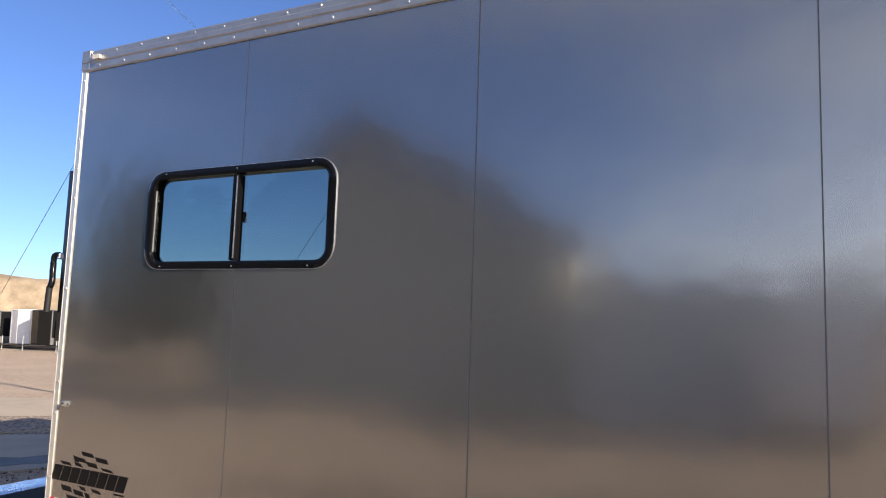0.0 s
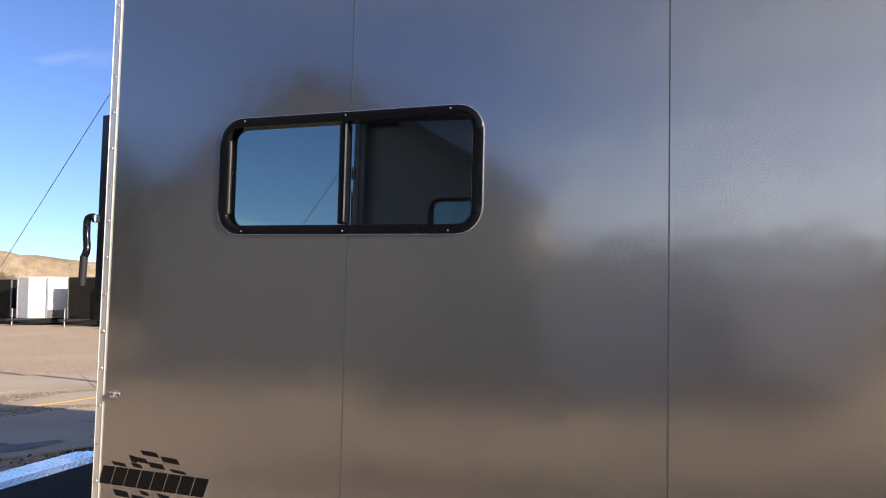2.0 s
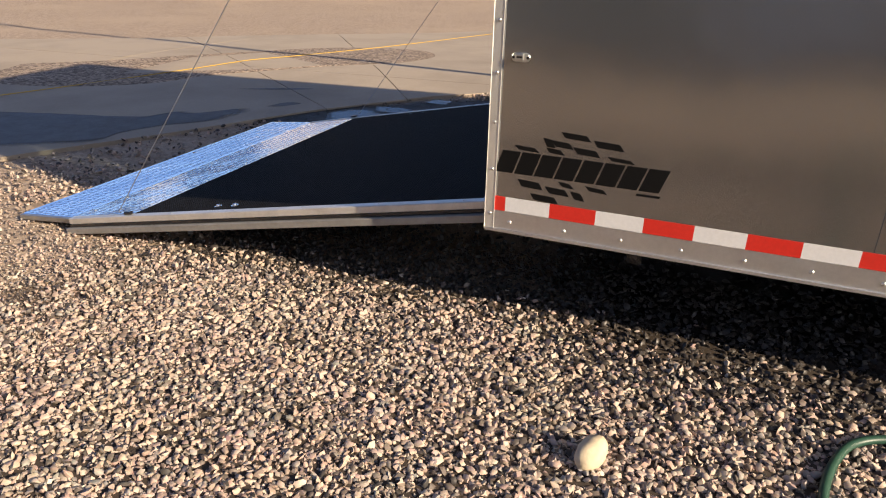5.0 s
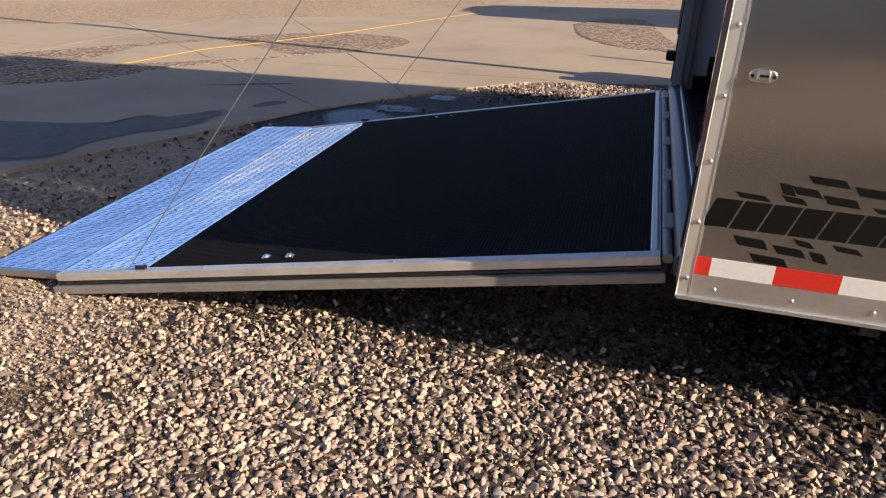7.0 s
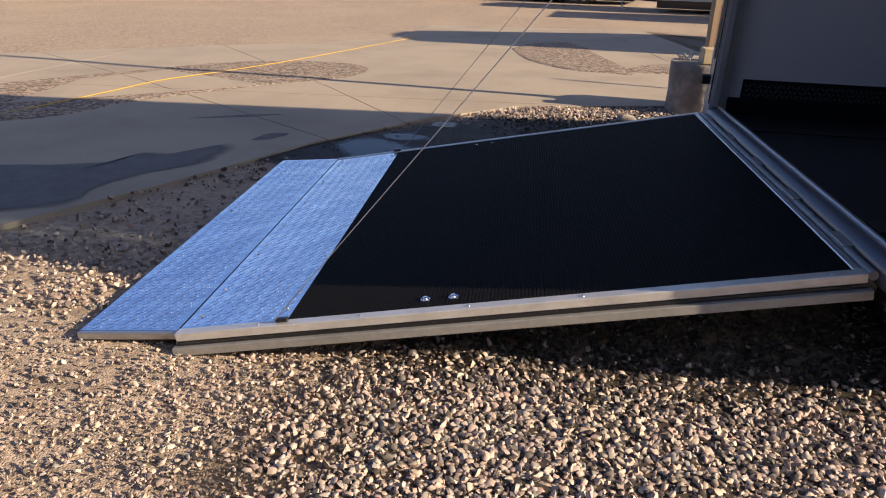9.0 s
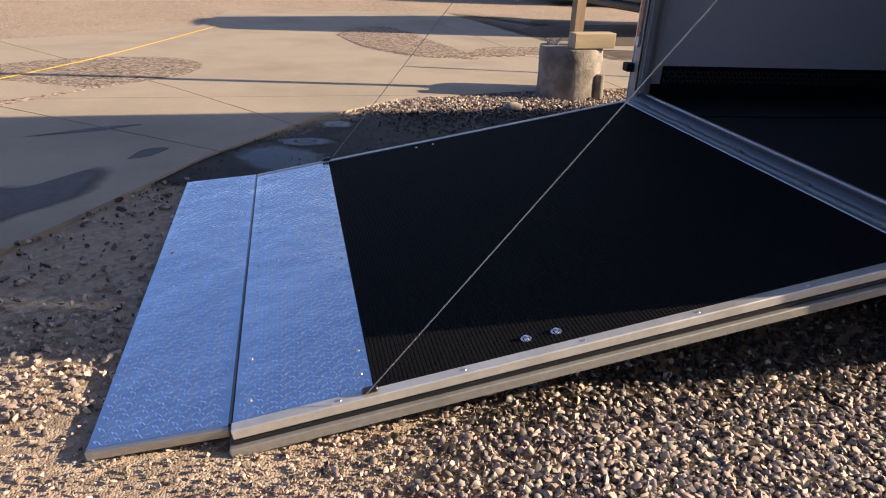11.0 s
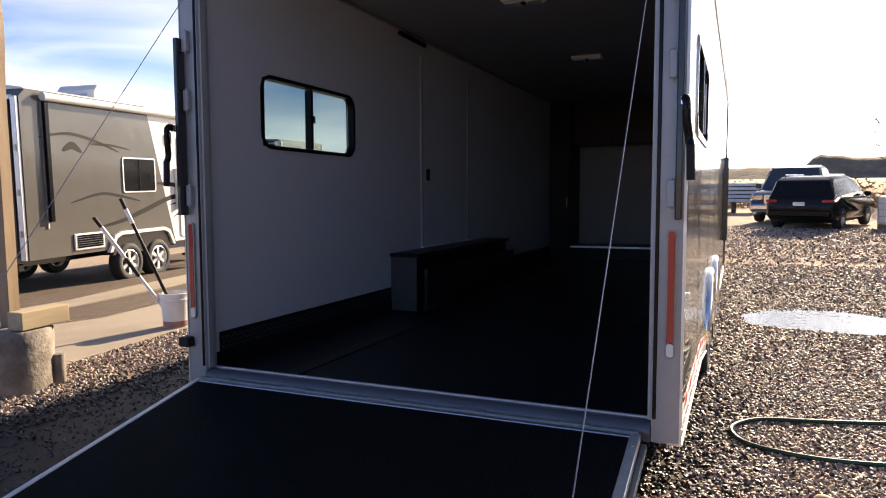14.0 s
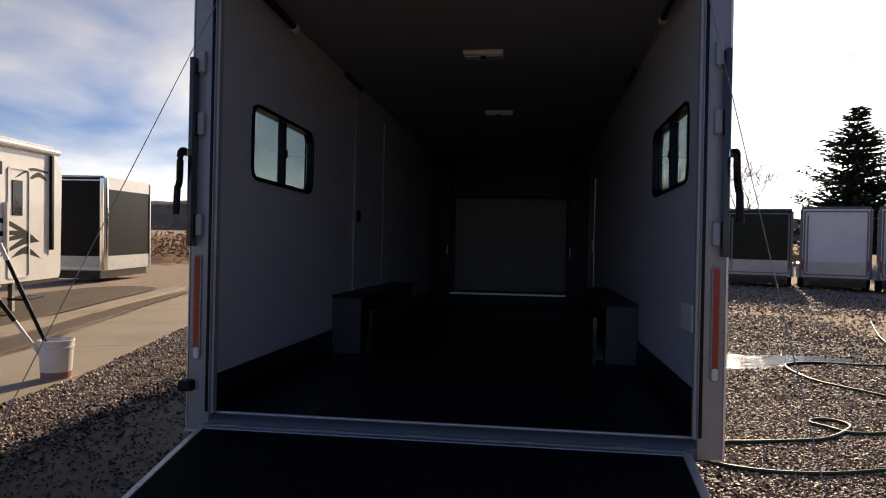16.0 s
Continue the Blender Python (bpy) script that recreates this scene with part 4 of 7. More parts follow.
# ---- trailer fittings ----
def wheel(parent, m, r=0.35, width=0.2, rim=None, spokes=6):
    """Tyre, rim with spokes and hub cap; the outer face looks along -y."""
    w = thing("wheel", "", "")
    w.parent, w.matrix_basis = parent, m
    h = width / 2
    bm = bmesh.new()
    lathe(bm, [(r * 0.62, -h * 0.8), (r * 0.70, -h), (r * 0.90, -h * 0.96), (r * 0.97, -h * 0.75), (r, -h * 0.45), (r, h * 0.45), (r * 0.97, h * 0.75), (r * 0.9, h * 0.96), (r * 0.62, h * 0.8)], 32, axis="y")
    part("tyre", bm, TYRE, w, "black tyre", 50)
    bm = bmesh.new()
    lathe(bm, [(r * 0.64, -h * 0.86), (r * 0.60, -h * 0.90), (r * 0.57, -h * 0.70), (r * 0.55, h * 0.6), (r * 0.64, h * 0.7)], 32, axis="y")
    part("rim", bm, rim or CHROME, w, "bright wheel rim", 50)
    bm = bmesh.new()
    lathe(bm, [(r * 0.57, h * 0.1), (0.001, h * 0.1)], 24, axis="y")
    part("brake_drum", bm, BLACK_PAINT, w, smooth=0)
    spoke = bmesh.new()
    prism(spoke, [(-0.026, 0.04), (0.026, 0.04), (0.036, r * 0.58), (-0.036, r * 0.58)], "y", -h * 0.72, -h * 0.5, 0.004)
    sme = mesh_of("spoke", spoke, rim or CHROME, 0)
    for k in range(spokes):
        same_part("spoke", sme, w, pose(0, 0, 0, 0, 360 * k / spokes, 0))
    bm = bmesh.new()
    lathe(bm, [(0.055, -h * 0.6), (0.055, -h * 0.85), (0.04, -h * 0.98), (0.001, -h)], 16, axis="y")
    part("hub_cap", bm, rim or CHROME, w, smooth=50)
    return w


def fenders():
    for s in (-1, 1):
        for wx in WHEELS:
            flip = pose(0, 0, 0) if s < 0 else pose(0, 0, 0, 0, 0, 180)
            wheel(show, pose(wx, s * 1.205, AXLE_Z - 0.085) @ flip)
            # bright rounded arch standing proud of the skin
            bm = bmesh.new()
            prof = [(0.428, 0.0), (0.428, 0.030), (0.438, 0.040), (0.458, 0.042), (0.482, 0.034), (0.495, 0.020), (0.498, 0.0)]
            loops = []
            for a in range(-8, 189, 7):
                c, sn = math.cos(radians(a)), math.sin(radians(a))
                loops.append([bm.verts.new((wx + (r - 0.03) * c, s * (HALF - 0.002 + o), AXLE_Z - 0.005 + (r - 0.03) * sn)) for r, o in prof])
            for p, q in zip(loops, loops[1:]):
                for i in range(len(prof) - 1):
                    bm.faces.new((p[i], p[i + 1], q[i + 1], q[i]))
            part("fender", bm, CHROME, show, "bright chromed wheel arch", 50)
            bm = bmesh.new()
            loops = []
            for a in range(-20, 201, 10):
                c, sn = math.cos(radians(a)), math.sin(radians(a))
                loops.append([bm.verts.new((wx + 0.40 * c, s * y, AXLE_Z - 0.005 + 0.40 * sn)) for y in (0.93, HALF)])
            for p, q in zip(loops, loops[1:]):
                bm.faces.new((p[0], p[1], q[1], q[0]))
            part("wheel_well", bm, BLACK_PAINT, show, "black wheel well", 50)
        part("well_back", boxed(WHEELS[0] - 0.6, WHEELS[1] + 0.6, *sorted((s * 0.90, s * 0.93)), 0.30, 0.86), BLACK_PAINT, show, smooth=0)


fenders()


def rear_fittings():
    for s in (-1, 1):
        y = s * 1.25
        bm = ring(bmesh.new(), rounded(y - 0.021, y + 0.021, 0.800, 1.330, 0.02), rounded(y - 0.014, y + 0.014, 0.808, 1.322, 0.013), "x", 0.0, -0.012)
        lamp = part("tail_light", bm, RAIL_GREY, show, "slim upright red tail light in a grey bezel", 40)
        part("red_lens", prismed(rounded(y - 0.0135, y + 0.0135, 0.865, 1.3215, 0.012), "x", -0.001, -0.014), RED_LENS, lamp, smooth=0)
        part("clear_lens", prismed(rounded(y - 0.0135, y + 0.0135, 0.8085, 0.863, 0.010), "x", -0.001, -0.014), WHITE_LENS, lamp, smooth=0)
        # door catch near the rear edge: a slim oval plate, a raised keeper and two screws
        mk = part("door_catch", prismed(rounded(0.062, 0.124, 1.035, 1.063, 0.013), "y", *sorted((s * (HALF + 0.0005), s * (HALF + 0.007))), 0.002), STEEL_BOLT, show, "small pale metal door catch", 0)
        part("keeper", boxed(0.078, 0.108, *sorted((s * (HALF + 0.0072), s * (HALF + 0.022))), 1.040, 1.064, bev=0.004), STEEL_BOLT, mk, smooth=0)
        part("slot", boxed(0.083, 0.103, *sorted((s * (HALF + 0.0215), s * (HALF + 0.0225))), 1.049, 1.055), BLACK_PAINT, mk, smooth=0)
        for x in (0.069, 0.117):
            part("screw", rod(bmesh.new(), (x, s * (HALF + 0.006), 1.049), (x, s * (HALF + 0.010), 1.049), 0.0045, 8), BLACK_PAINT, mk)
        part("roof_marker", prismed(rounded(0.10, 0.16, 2.915, 2.94, 0.01), "y", s * (HALF + 0.016), s * (HALF + 0.03)), AMBER_LENS, show, "small roof marker lamp", 0)
        # bar lock on the post: flat bar, two brackets, cranked handle with a black grip
        bar = part("lock_bar", boxed(-0.062, -0.004, *sorted((s * 1.262, s * 1.288)), 1.37, 2.31, bev=0.004), BLACK_PAINT, show, "black flat lock bar on the door post", 0)
        for z in (1.42, 1.93, 2.24):
            part("bar_bracket", boxed(-0.03, 0.0, *sorted((s * 1.226, s * 1.26)), z, z + 0.11, bev=0.004), JAMB, bar, smooth=0)
            part("bracket_pin", rod(bmesh.new(), (-0.02, s * 1.243, z - 0.008), (-0.02, s * 1.243, z + 0.118), 0.006), JAMB, bar)
        pts = spline([(-0.075, s * 1.292, 1.84), (-0.105, s * 1.30, 1.83), (-0.105, s * 1.303, 1.76), (-0.09, s * 1.312, 1.69), (-0.098, s * 1.318, 1.655)], 5)
        hd = part("lock_handle", tube(bmesh.new(), pts, 0.0165, 8), BLACK_FRAME, show, "cranked black lock handle", 60)
        part("handle_pivot", boxed(-0.085, -0.06, *sorted((s * 1.275, s * 1.302)), 1.815, 1.85, bev=0.004), CHROME, hd, smooth=0)
        part("hand_grip", rod(bmesh.new(), (-0.098, s * 1.318, 1.66), (-0.099, s * 1.322, 1.525), 0.0165, 12), RUBBER, hd)
        if s > 0:
            part("rubber_stop", boxed(-0.05, 0.03, *sorted((s * 1.255, s * 1.325)), 0.645, 0.70, bev=0.012, seg=2), RUBBER, show, "black rubber door stop", 0)


rear_fittings()


def emblem():
    """The trailer's side emblem, as plain slanted shapes: a row of blocks between two chequered flags."""
    for s in (-1, 1):
        y0, y1 = s * (HALF + 0.0004), s * (HALF + 0.0016)
        em = thing("emblem", "", "")
        em.parent, em.matrix_basis = show, pose(0.008, 0, 0.008)
        em.name = "side_emblem"

        def quad(x, z, w, h, slant, rise=0.0, name="flag_check"):
            pts = [(x, z), (x + w, z + rise), (x + w + slant, z + rise + h), (x + slant, z + h)]
            part(name, prismed(pts, "y", y0, y1), DECAL, em, smooth=0)

        w, gap, x = 0.064, 0.0062, 0.016
        for k in range(8):
            quad(x, 0.650, w, 0.078, 0.026, 0.0, "emblem_block")
            x += w + gap
        quad(0.50, 0.632, 0.075, 0.007, 0.004, 0.0, "emblem_underline")
        for x, z, w, h in ((0.098, 0.737, 0.072, 0.014), (0.194, 0.759, 0.030, 0.028), (0.224, 0.762, 0.060, 0.020), (0.254, 0.794, 0.085, 0.019), (0.206, 0.739, 0.050, 0.016),
                           (0.298, 0.746, 0.075, 0.021), (0.362, 0.775, 0.085, 0.022), (0.412, 0.737, 0.075, 0.012),
                           (0.116, 0.607, 0.075, 0.025), (0.214, 0.597, 0.070, 0.022), (0.164, 0.565, 0.085, 0.022), (0.302, 0.588, 0.035, 0.026), (0.258, 0.626, 0.040, 0.016), (0.350, 0.624, 0.060, 0.015)):
            quad(x, z, w, h, -0.016, -0.004)


emblem()


def inside():
    # ceiling lamps
    for x in (2.08, 4.39):
        lp = part("ceiling_lamp", boxed(x - 0.075, x + 0.075, -0.155, 0.155, CEIL - 0.035, CEIL - 0.001, bev=0.008), WHITE_PLASTIC, show, "white twin ceiling lamp, unlit", 0)
        for y in (-0.085, 0.085):
            part("lamp_lens", boxed(x - 0.055, x + 0.055, y - 0.058, y + 0.058, CEIL - 0.05, CEIL - 0.0355, bev=0.008), WHITE_LENS, lp, smooth=0)
        part("switch_knob", boxed(x - 0.02, x + 0.02, -0.018, 0.018, CEIL - 0.052, CEIL - 0.0355, bev=0.004), BLACK_FRAME, lp, smooth=0)
    for s in (-1, 1):
        # boxed-in wheels: white end, black carpeted front, overhanging top
        b = part("wheel_box", boxed(2.34, 4.75, *sorted((s * 1.0, s * 1.242)), FLOOR + 0.001, 0.955), FLOOR_BLACK, show, "black wheel box with dark grey ends", 0)
        part("box_end", boxed(2.328, 2.339, *sorted((s * 1.0, s * 1.242)), FLOOR + 0.001, 0.955), BOX_END, b, smooth=0)
        part("box_top", boxed(2.30, 4.78, *sorted((s * 0.965, s * 1.242)), 0.9555, 0.985, bev=0.004), BLACK_PLATE, b, smooth=0)
        # ramp spring tube under the ceiling
        sp = part("spring_tube", rod(bmesh.new(), (0.50, s * 1.19, 2.86), (1.10, s * 1.19, 2.84), 0.028, 12), BLACK_PAINT, show, "black ramp spring tube under the ceiling")
        part("tube_cap", rod(bmesh.new(), (1.101, s * 1.19, 2.84), (1.16, s * 1.19, 2.838), 0.03, 12), WHITE_PLASTIC, sp)
        part("pulley_box", boxed(0.12, 0.36, *sorted((s * 1.14, s * 1.235)), 2.80, 2.90, bev=0.012), BLACK_PAINT, show, "black cable pulley box", 0)
        part("second_tube", rod(bmesh.new(), (2.45, s * 1.2, 2.86), (2.95, s * 1.2, 2.85), 0.022, 10), BLACK_PAINT, show)
        # angle trims where wall meets ceiling
        part("cove_trim", boxed(0.1, LEN - 0.06, *sorted((s * 1.225, s * 1.2495)), CEIL - 0.022, CEIL - 0.0005), ALU_DULL, show, smooth=0)
    # escape door in the left wall: bright upright trims, sill and a black latch
    dr = part("escape_door", boxed(2.975, 4.135, 1.2425, 1.2495, 1.0, 2.73), WHITE_LINER, show, "white escape door in the inner wall", 0)
    for x in (2.95, 4.14):
        part("door_trim", boxed(x, x + 0.03, 1.232, 1.2495, 1.0, 2.75, bev=0.002), JAMB, dr, smooth=0)
    part("door_sill", boxed(2.95, 4.164, 1.222, 1.2495, 0.989, 1.004), WHITE_PLASTIC, dr, smooth=0)
    part("door_latch", boxed(3.06, 3.10, 1.215, 1.242, 1.62, 1.73, bev=0.006), BLACK_FRAME, dr, smooth=0)
    # entry door trims on the right, forward
    dr = part("entry_door", boxed(6.6, 7.45, -1.2495, -1.2425, 0.56, 2.4), WHITE_LINER, show, "white inner face of the side entry door", 0)
    for x in (6.575, 7.452):
        part("door_trim", boxed(x, x + 0.024, -1.2495, -1.238, 0.55, 2.42, bev=0.002), ALU, dr, smooth=0)
    part("door_latch", boxed(6.68, 6.73, -1.242, -1.215, 1.40, 1.56, bev=0.006), WHITE_PLASTIC, dr, smooth=0)
    part("switch_plate", boxed(0.42, 0.68, -1.2495, -1.235, 0.975, 1.115, bev=0.004), WHITE_PLASTIC, show, "white switch plate on the wall", 0)
    part("grab_rail", boxed(6.5, 6.53, -1.365, -1.296, 0.9, 1.95, bev=0.008), BLACK_PAINT, show, "black grab rail by the side door", 0)
    # cabinets across the front: low one with a bright worktop edge, a tall one in each corner, a row overhead
    cb = part("front_cabinet", boxed(7.8, LEN - 0.052, -0.93, 0.93, FLOOR + 0.001, 0.685), FLOOR_BLACK, show, "low black cabinet across the front wall", 0)
    part("cabinet_edge", boxed(7.785, 7.80, -0.92, 0.93, 0.67, 0.70, bev=0.003), ALU, cb, smooth=0)
    part("cabinet_top", boxed(7.80, LEN - 0.052, -0.93, 0.93, 0.6855, 0.70), BLACK_PLATE, cb, smooth=0)
    for s in (-1, 1):
        tall = part("tall_cabinet", boxed(7.75, LEN - 0.052, *sorted((s * 0.935, s * 1.248)), FLOOR + 0.001, CEIL - 0.002, bev=0.004), FLOOR_BLACK, show, "tall black corner cabinet", 0)
        part("cabinet_door", boxed(7.735, 7.749, *sorted((s * 0.945, s * 1.238)), 0.62, 2.2, bev=0.003), BLACK_PLATE, tall, smooth=0)
        part("door_pull", boxed(7.715, 7.734, *sorted((s * 0.965, s * 0.98)), 1.3, 1.45, bev=0.003), ALU, tall, smooth=0)
    over = part("overhead_cabinet", boxed(7.95, LEN - 0.052, -0.93, 0.93, 2.27, CEIL - 0.002, bev=0.004), FLOOR_BLACK, show, "black overhead cabinets across the front wall", 0)
    for k in range(3):
        part("cabinet_door", boxed(7.935, 7.949, -0.92 + k * 0.617, -0.92 + k * 0.617 + 0.606, 2.29, CEIL - 0.03, bev=0.003), BLACK_PLATE, over, smooth=0)
    # floor tracks
    for y in (-0.75, 0.75):
        part("floor_track", boxed(0.13, 7.7, y - 0.055, y + 0.055, FLOOR + 0.0005, FLOOR + 0.006, bev=0.002), BLACK_PLATE, show, "black tie-down track in the floor", 0)


inside()


# ---- things close by ----
def post_and_block():
    blk = thing("concrete_footing", "stained round concrete footing standing on the gravel", "footing")
    bm = bmesh.new()
    lathe(bm, [(0.0005, 0.0), (0.295, 0.0), (0.30, 0.02), (0.295, 0.2), (0.303, 0.36), (0.30, 0.455), (0.29, 0.468), (0.0005, 0.470)], 28)
    for v in bm.verts:
        v.co += Vector((v.co.x, v.co.y, 0)) * 0.035 * noise.noise(v.co * 5) + Vector((0, 0, 0.004 * noise.noise(v.co * 9)))
    part("cast_block", bm, CEMENT, blk, smooth=40)
    bm = bmesh.new()
    lathe(bm, [(0.0005, 0.0), (0.048, 0.0), (0.05, 0.01), (0.048, 0.235), (0.04, 0.24), (0.0005, 0.238)], 14, (0.17, -0.27, 0.0))
    part("side_pipe", bm, CEMENT, blk, "short concrete stub against the footing", smooth=40)
    blk.matrix_basis = pose(0.53, 3.56, -0.01, 0, 0, 12)
    pst = thing("wooden_post", "tall square weathered wooden post standing in a concrete footing", "post")
    bm = boxed(-0.05, 0.05, -0.045, 0.045, 0.0, 6.6, bev=0.004)
    bmesh.ops.subdivide_edges(bm, edges=[e for e in bm.edges if abs(e.verts[0].co.z - e.verts[1].co.z) > 3], cuts=36)
    for v in bm.verts:
        v.co.x += 0.02 * math.sin(v.co.z * 0.9)
        v.co.y += min(1.0, max(0.0, v.co.z - 1.6)) * (0.035 * math.sin(v.co.z * 2.3) + 0.02 * math.sin(v.co.z * 5.1))
    part("shaft", bm, WOOD, pst, smooth=0)
    pst.matrix_basis = pose(0.575, 3.59, 0.462, 0.8, -0.8, 8)
    brd = tagged(part("timber_offcut", boxed(-0.20, 0.21, -0.07, 0.07, 0.0, 0.135, bev=0.008, seg=2), WOOD_RAW, None, "", 0), "short pale timber offcut resting on the footing", "timber")
    brd.matrix_basis = pose(0.64, 3.36, 0.468, 0, 0, 3)
    bm = bmesh.new()
    for k in range(7):
        a = k * 0.9
        rod(bm, (0.05 * math.cos(a), 0.04 * math.sin(a), 0), (0.08 * math.cos(a + 0.9), 0.06 * math.sin(a + 0.9), 0.03 + 0.006 * k), 0.007, 5)
    w = tagged(part("wire_scrap", bm, WIRE, None, "", 40), "tangle of wire on the footing", "wire", kind="stuff")
    w.matrix_basis = pose(0.36, 3.60, 0.468)


post_and_block()


def bucket():
    b = thing("bucket", "white plastic bucket holding two washing brushes", "bucket")
    bm = bmesh.new()
    lathe(bm, [(0.001, 0.004), (0.128, 0.0), (0.13, 0.01), (0.148, 0.28), (0.156, 0.283), (0.156, 0.30), (0.150, 0.303), (0.152, 0.345), (0.158, 0.348), (0.158, 0.362), (0.148, 0.364), (0.145, 0.34), (0.126, 0.02), (0.001, 0.015)], 28)
    part("pail", bm, WHITE_PLASTIC, b, smooth=45)
    bm = bmesh.new()
    lathe(bm, [(0.1305, 0.008), (0.1345, 0.10)], 28)
    for v in bm.verts:
        v.co.xy *= 1.006
    part("label_band", bm, mat("faded_red_band", (0.42, 0.22, 0.20), 0.5, 0.0, 0.5, 14), b, "faded dull-red band", 60)
    pts = [(0.16 * math.cos(radians(a)), 0.16 * math.sin(radians(a)), 0.30 - 0.11 * math.sin(radians(a / 180 * 180)) * 1.0) for a in range(0, 181, 12)]
    part("bail_handle", tube(bmesh.new(), pts, 0.004, 6), STEEL_BOLT, b)
    b.matrix_basis = pose(2.66, 4.0, 0.016, 0, 0, -70)
    for name, label, foot, tip, grip in (("scrub_brush", "long-handled scrub brush with a striped pole leaning in a bucket", (2.64, 4.0, 0.06), (2.15, 4.52, 1.20), 0.36),
                                   ("wash_brush", "long-handled wash brush with a dark pole leaning in a bucket", (2.70, 4.0, 0.06), (2.46, 4.48, 1.38), 0.2)):
        br = thing(name, label, "brush")
        f, t = Vector(foot), Vector(tip)
        d = (t - f).normalized()
        part("pole", rod(bmesh.new(), f, f + d * ((t - f).length * (1 - grip)), 0.017, 10), WHITE_PLASTIC if grip > 0.3 else BLACK_FRAME, br)
        part("foam_grip", rod(bmesh.new(), f + d * ((t - f).length * 0.45), f + d * ((t - f).length * 0.62), 0.021, 10), RUBBER, br)
        part("upper_pole", rod(bmesh.new(), f + d * ((t - f).length * (1 - grip)), t - d * 0.12, 0.021, 10), WHITE_PLASTIC, br)
        part("end_grip", rod(bmesh.new(), t - d * 0.12, t, 0.02, 10), RUBBER, br)
        bm = boxed(-0.04, 0.04, -0.02, 0.02, -0.03, 0.01, bev=0.004)
        hd = part("brush_head", bm, BLACK_FRAME, br, smooth=0)
        hd.matrix_basis = pose(*f)


bucket()


def hose_thing(name, label, pts, r, material, z=0.012):
    ob = tagged(part(name, tube(bmesh.new(), [(p.x, p.y, ground_z(p.x, p.y) + z + r) for p in spline([(*q, 0) for q in pts], 9)], r, 8), material, None, "", 60), label, "hose" if "hose" in name else "cord")
    return ob


hose_thing("garden_hose", "faded green garden hose looped over the gravel",
           [(9.5, -6.2), (7.4, -5.4), (5.6, -4.9), (5.12, -4.34), (5.16, -3.66), (5.0, -3.3), (4.75, -3.2), (4.45, -3.19), (4.02, -3.26), (3.49, -3.61), (3.0, -3.88), (2.5, -3.5), (2.2, -3.05), (2.13, -2.77),
            (2.25, -2.65), (2.39, -2.56), (2.49, -2.64), (2.48, -2.78), (2.33, -2.83), (2.1, -2.67), (1.93, -2.48), (1.86, -2.3), (1.77, -1.97), (1.69, -1.65), (1.52, -1.5), (1.36, -1.5), (1.22, -1.6),
            (1.14, -1.87), (1.17, -2.22), (1.30, -2.6), (1.42, -2.9), (1.45, -3.6), (1.8, -4.8), (3.0, -5.6)], 0.0135, HOSE_GREEN)
hose_thing("extension_cord", "yellow extension cord lying across the concrete drive",
           [(-6.6, -0.6), (-6.0, 0.9), (-5.56, 2.14), (-5.25, 3.17), (-5.02, 4.08), (-4.63, 5.06), (-4.18, 6.49), (-3.64, 8.74), (-3.2, 10.6)], 0.0046, YELLOW, 0.02)


def pebble(name, label, category, m, size, material, seed, cuts=3):
    bm = bmesh.new()
    bmesh.ops.create_icosphere(bm, subdivisions=cuts, radius=1)
    for v in bm.verts:
        v.co *= 1 + 0.12 * noise.noise(v.co * 1.6 + Vector((seed, 0, 0))) + 0.03 * noise.noise(v.co * 5 + Vector((0, seed, 0)))
        v.co = Vector((v.co.x * size[0], v.co.y * size[1], v.co.z * size[2]))
    ob = tagged(part(name, bm, material, None, "", 60), label, category)
    ob.matrix_basis = m
    return ob


pebble("round_stone", "pale round stone lying on the gravel", "stone", pose(0.545, -1.90, 0.034, 4, 0, -18), (0.042, 0.066, 0.040), mat("pale_stone", (0.56, 0.47, 0.33), 0.8, 0.0, 0.4, 30, 0.3, 60, (0.42, 0.33, 0.22)), 3)
pebble("grey_rock", "fist-sized grey rock beside the ramp", "stone", pose(-0.2, 2.95, 0.02, 5, 10, 30), (0.10, 0.06, 0.05), CEMENT, 8)
WATER = mat("still_water", (0.02, 0.02, 0.02), 0.06, 0.0, spec=1.0, bump=0.5, bump_scale=14)


def puddle(name, label, pts, z, material, seed):
    bm = bmesh.new()
    rim = spline([(x, y, 0) for x, y in pts + pts[:1]], 8)[:-1]
    vs = []
    for p in rim:
        k = 1 + 0.05 * noise.noise(Vector((p.x * 5, p.y * 5, seed)))
        c = Vector((sum(q[0] for q in pts) / len(pts), sum(q[1] for q in pts) / len(pts), 0))
        q = c + (p - c) * k
        vs.append(bm.verts.new((q.x, q.y, ground_z(q.x, q.y) + z)))
    f = bm.faces.new(vs)
    ext = bmesh.ops.extrude_face_region(bm, geom=[f])
    for v in ext["geom"]:
        if isinstance(v, bmesh.types.BMVert):
            v.co.z -= 0.02
    return tagged(part(name, bm, material, None, "", 0), label, "puddle", kind="structure")


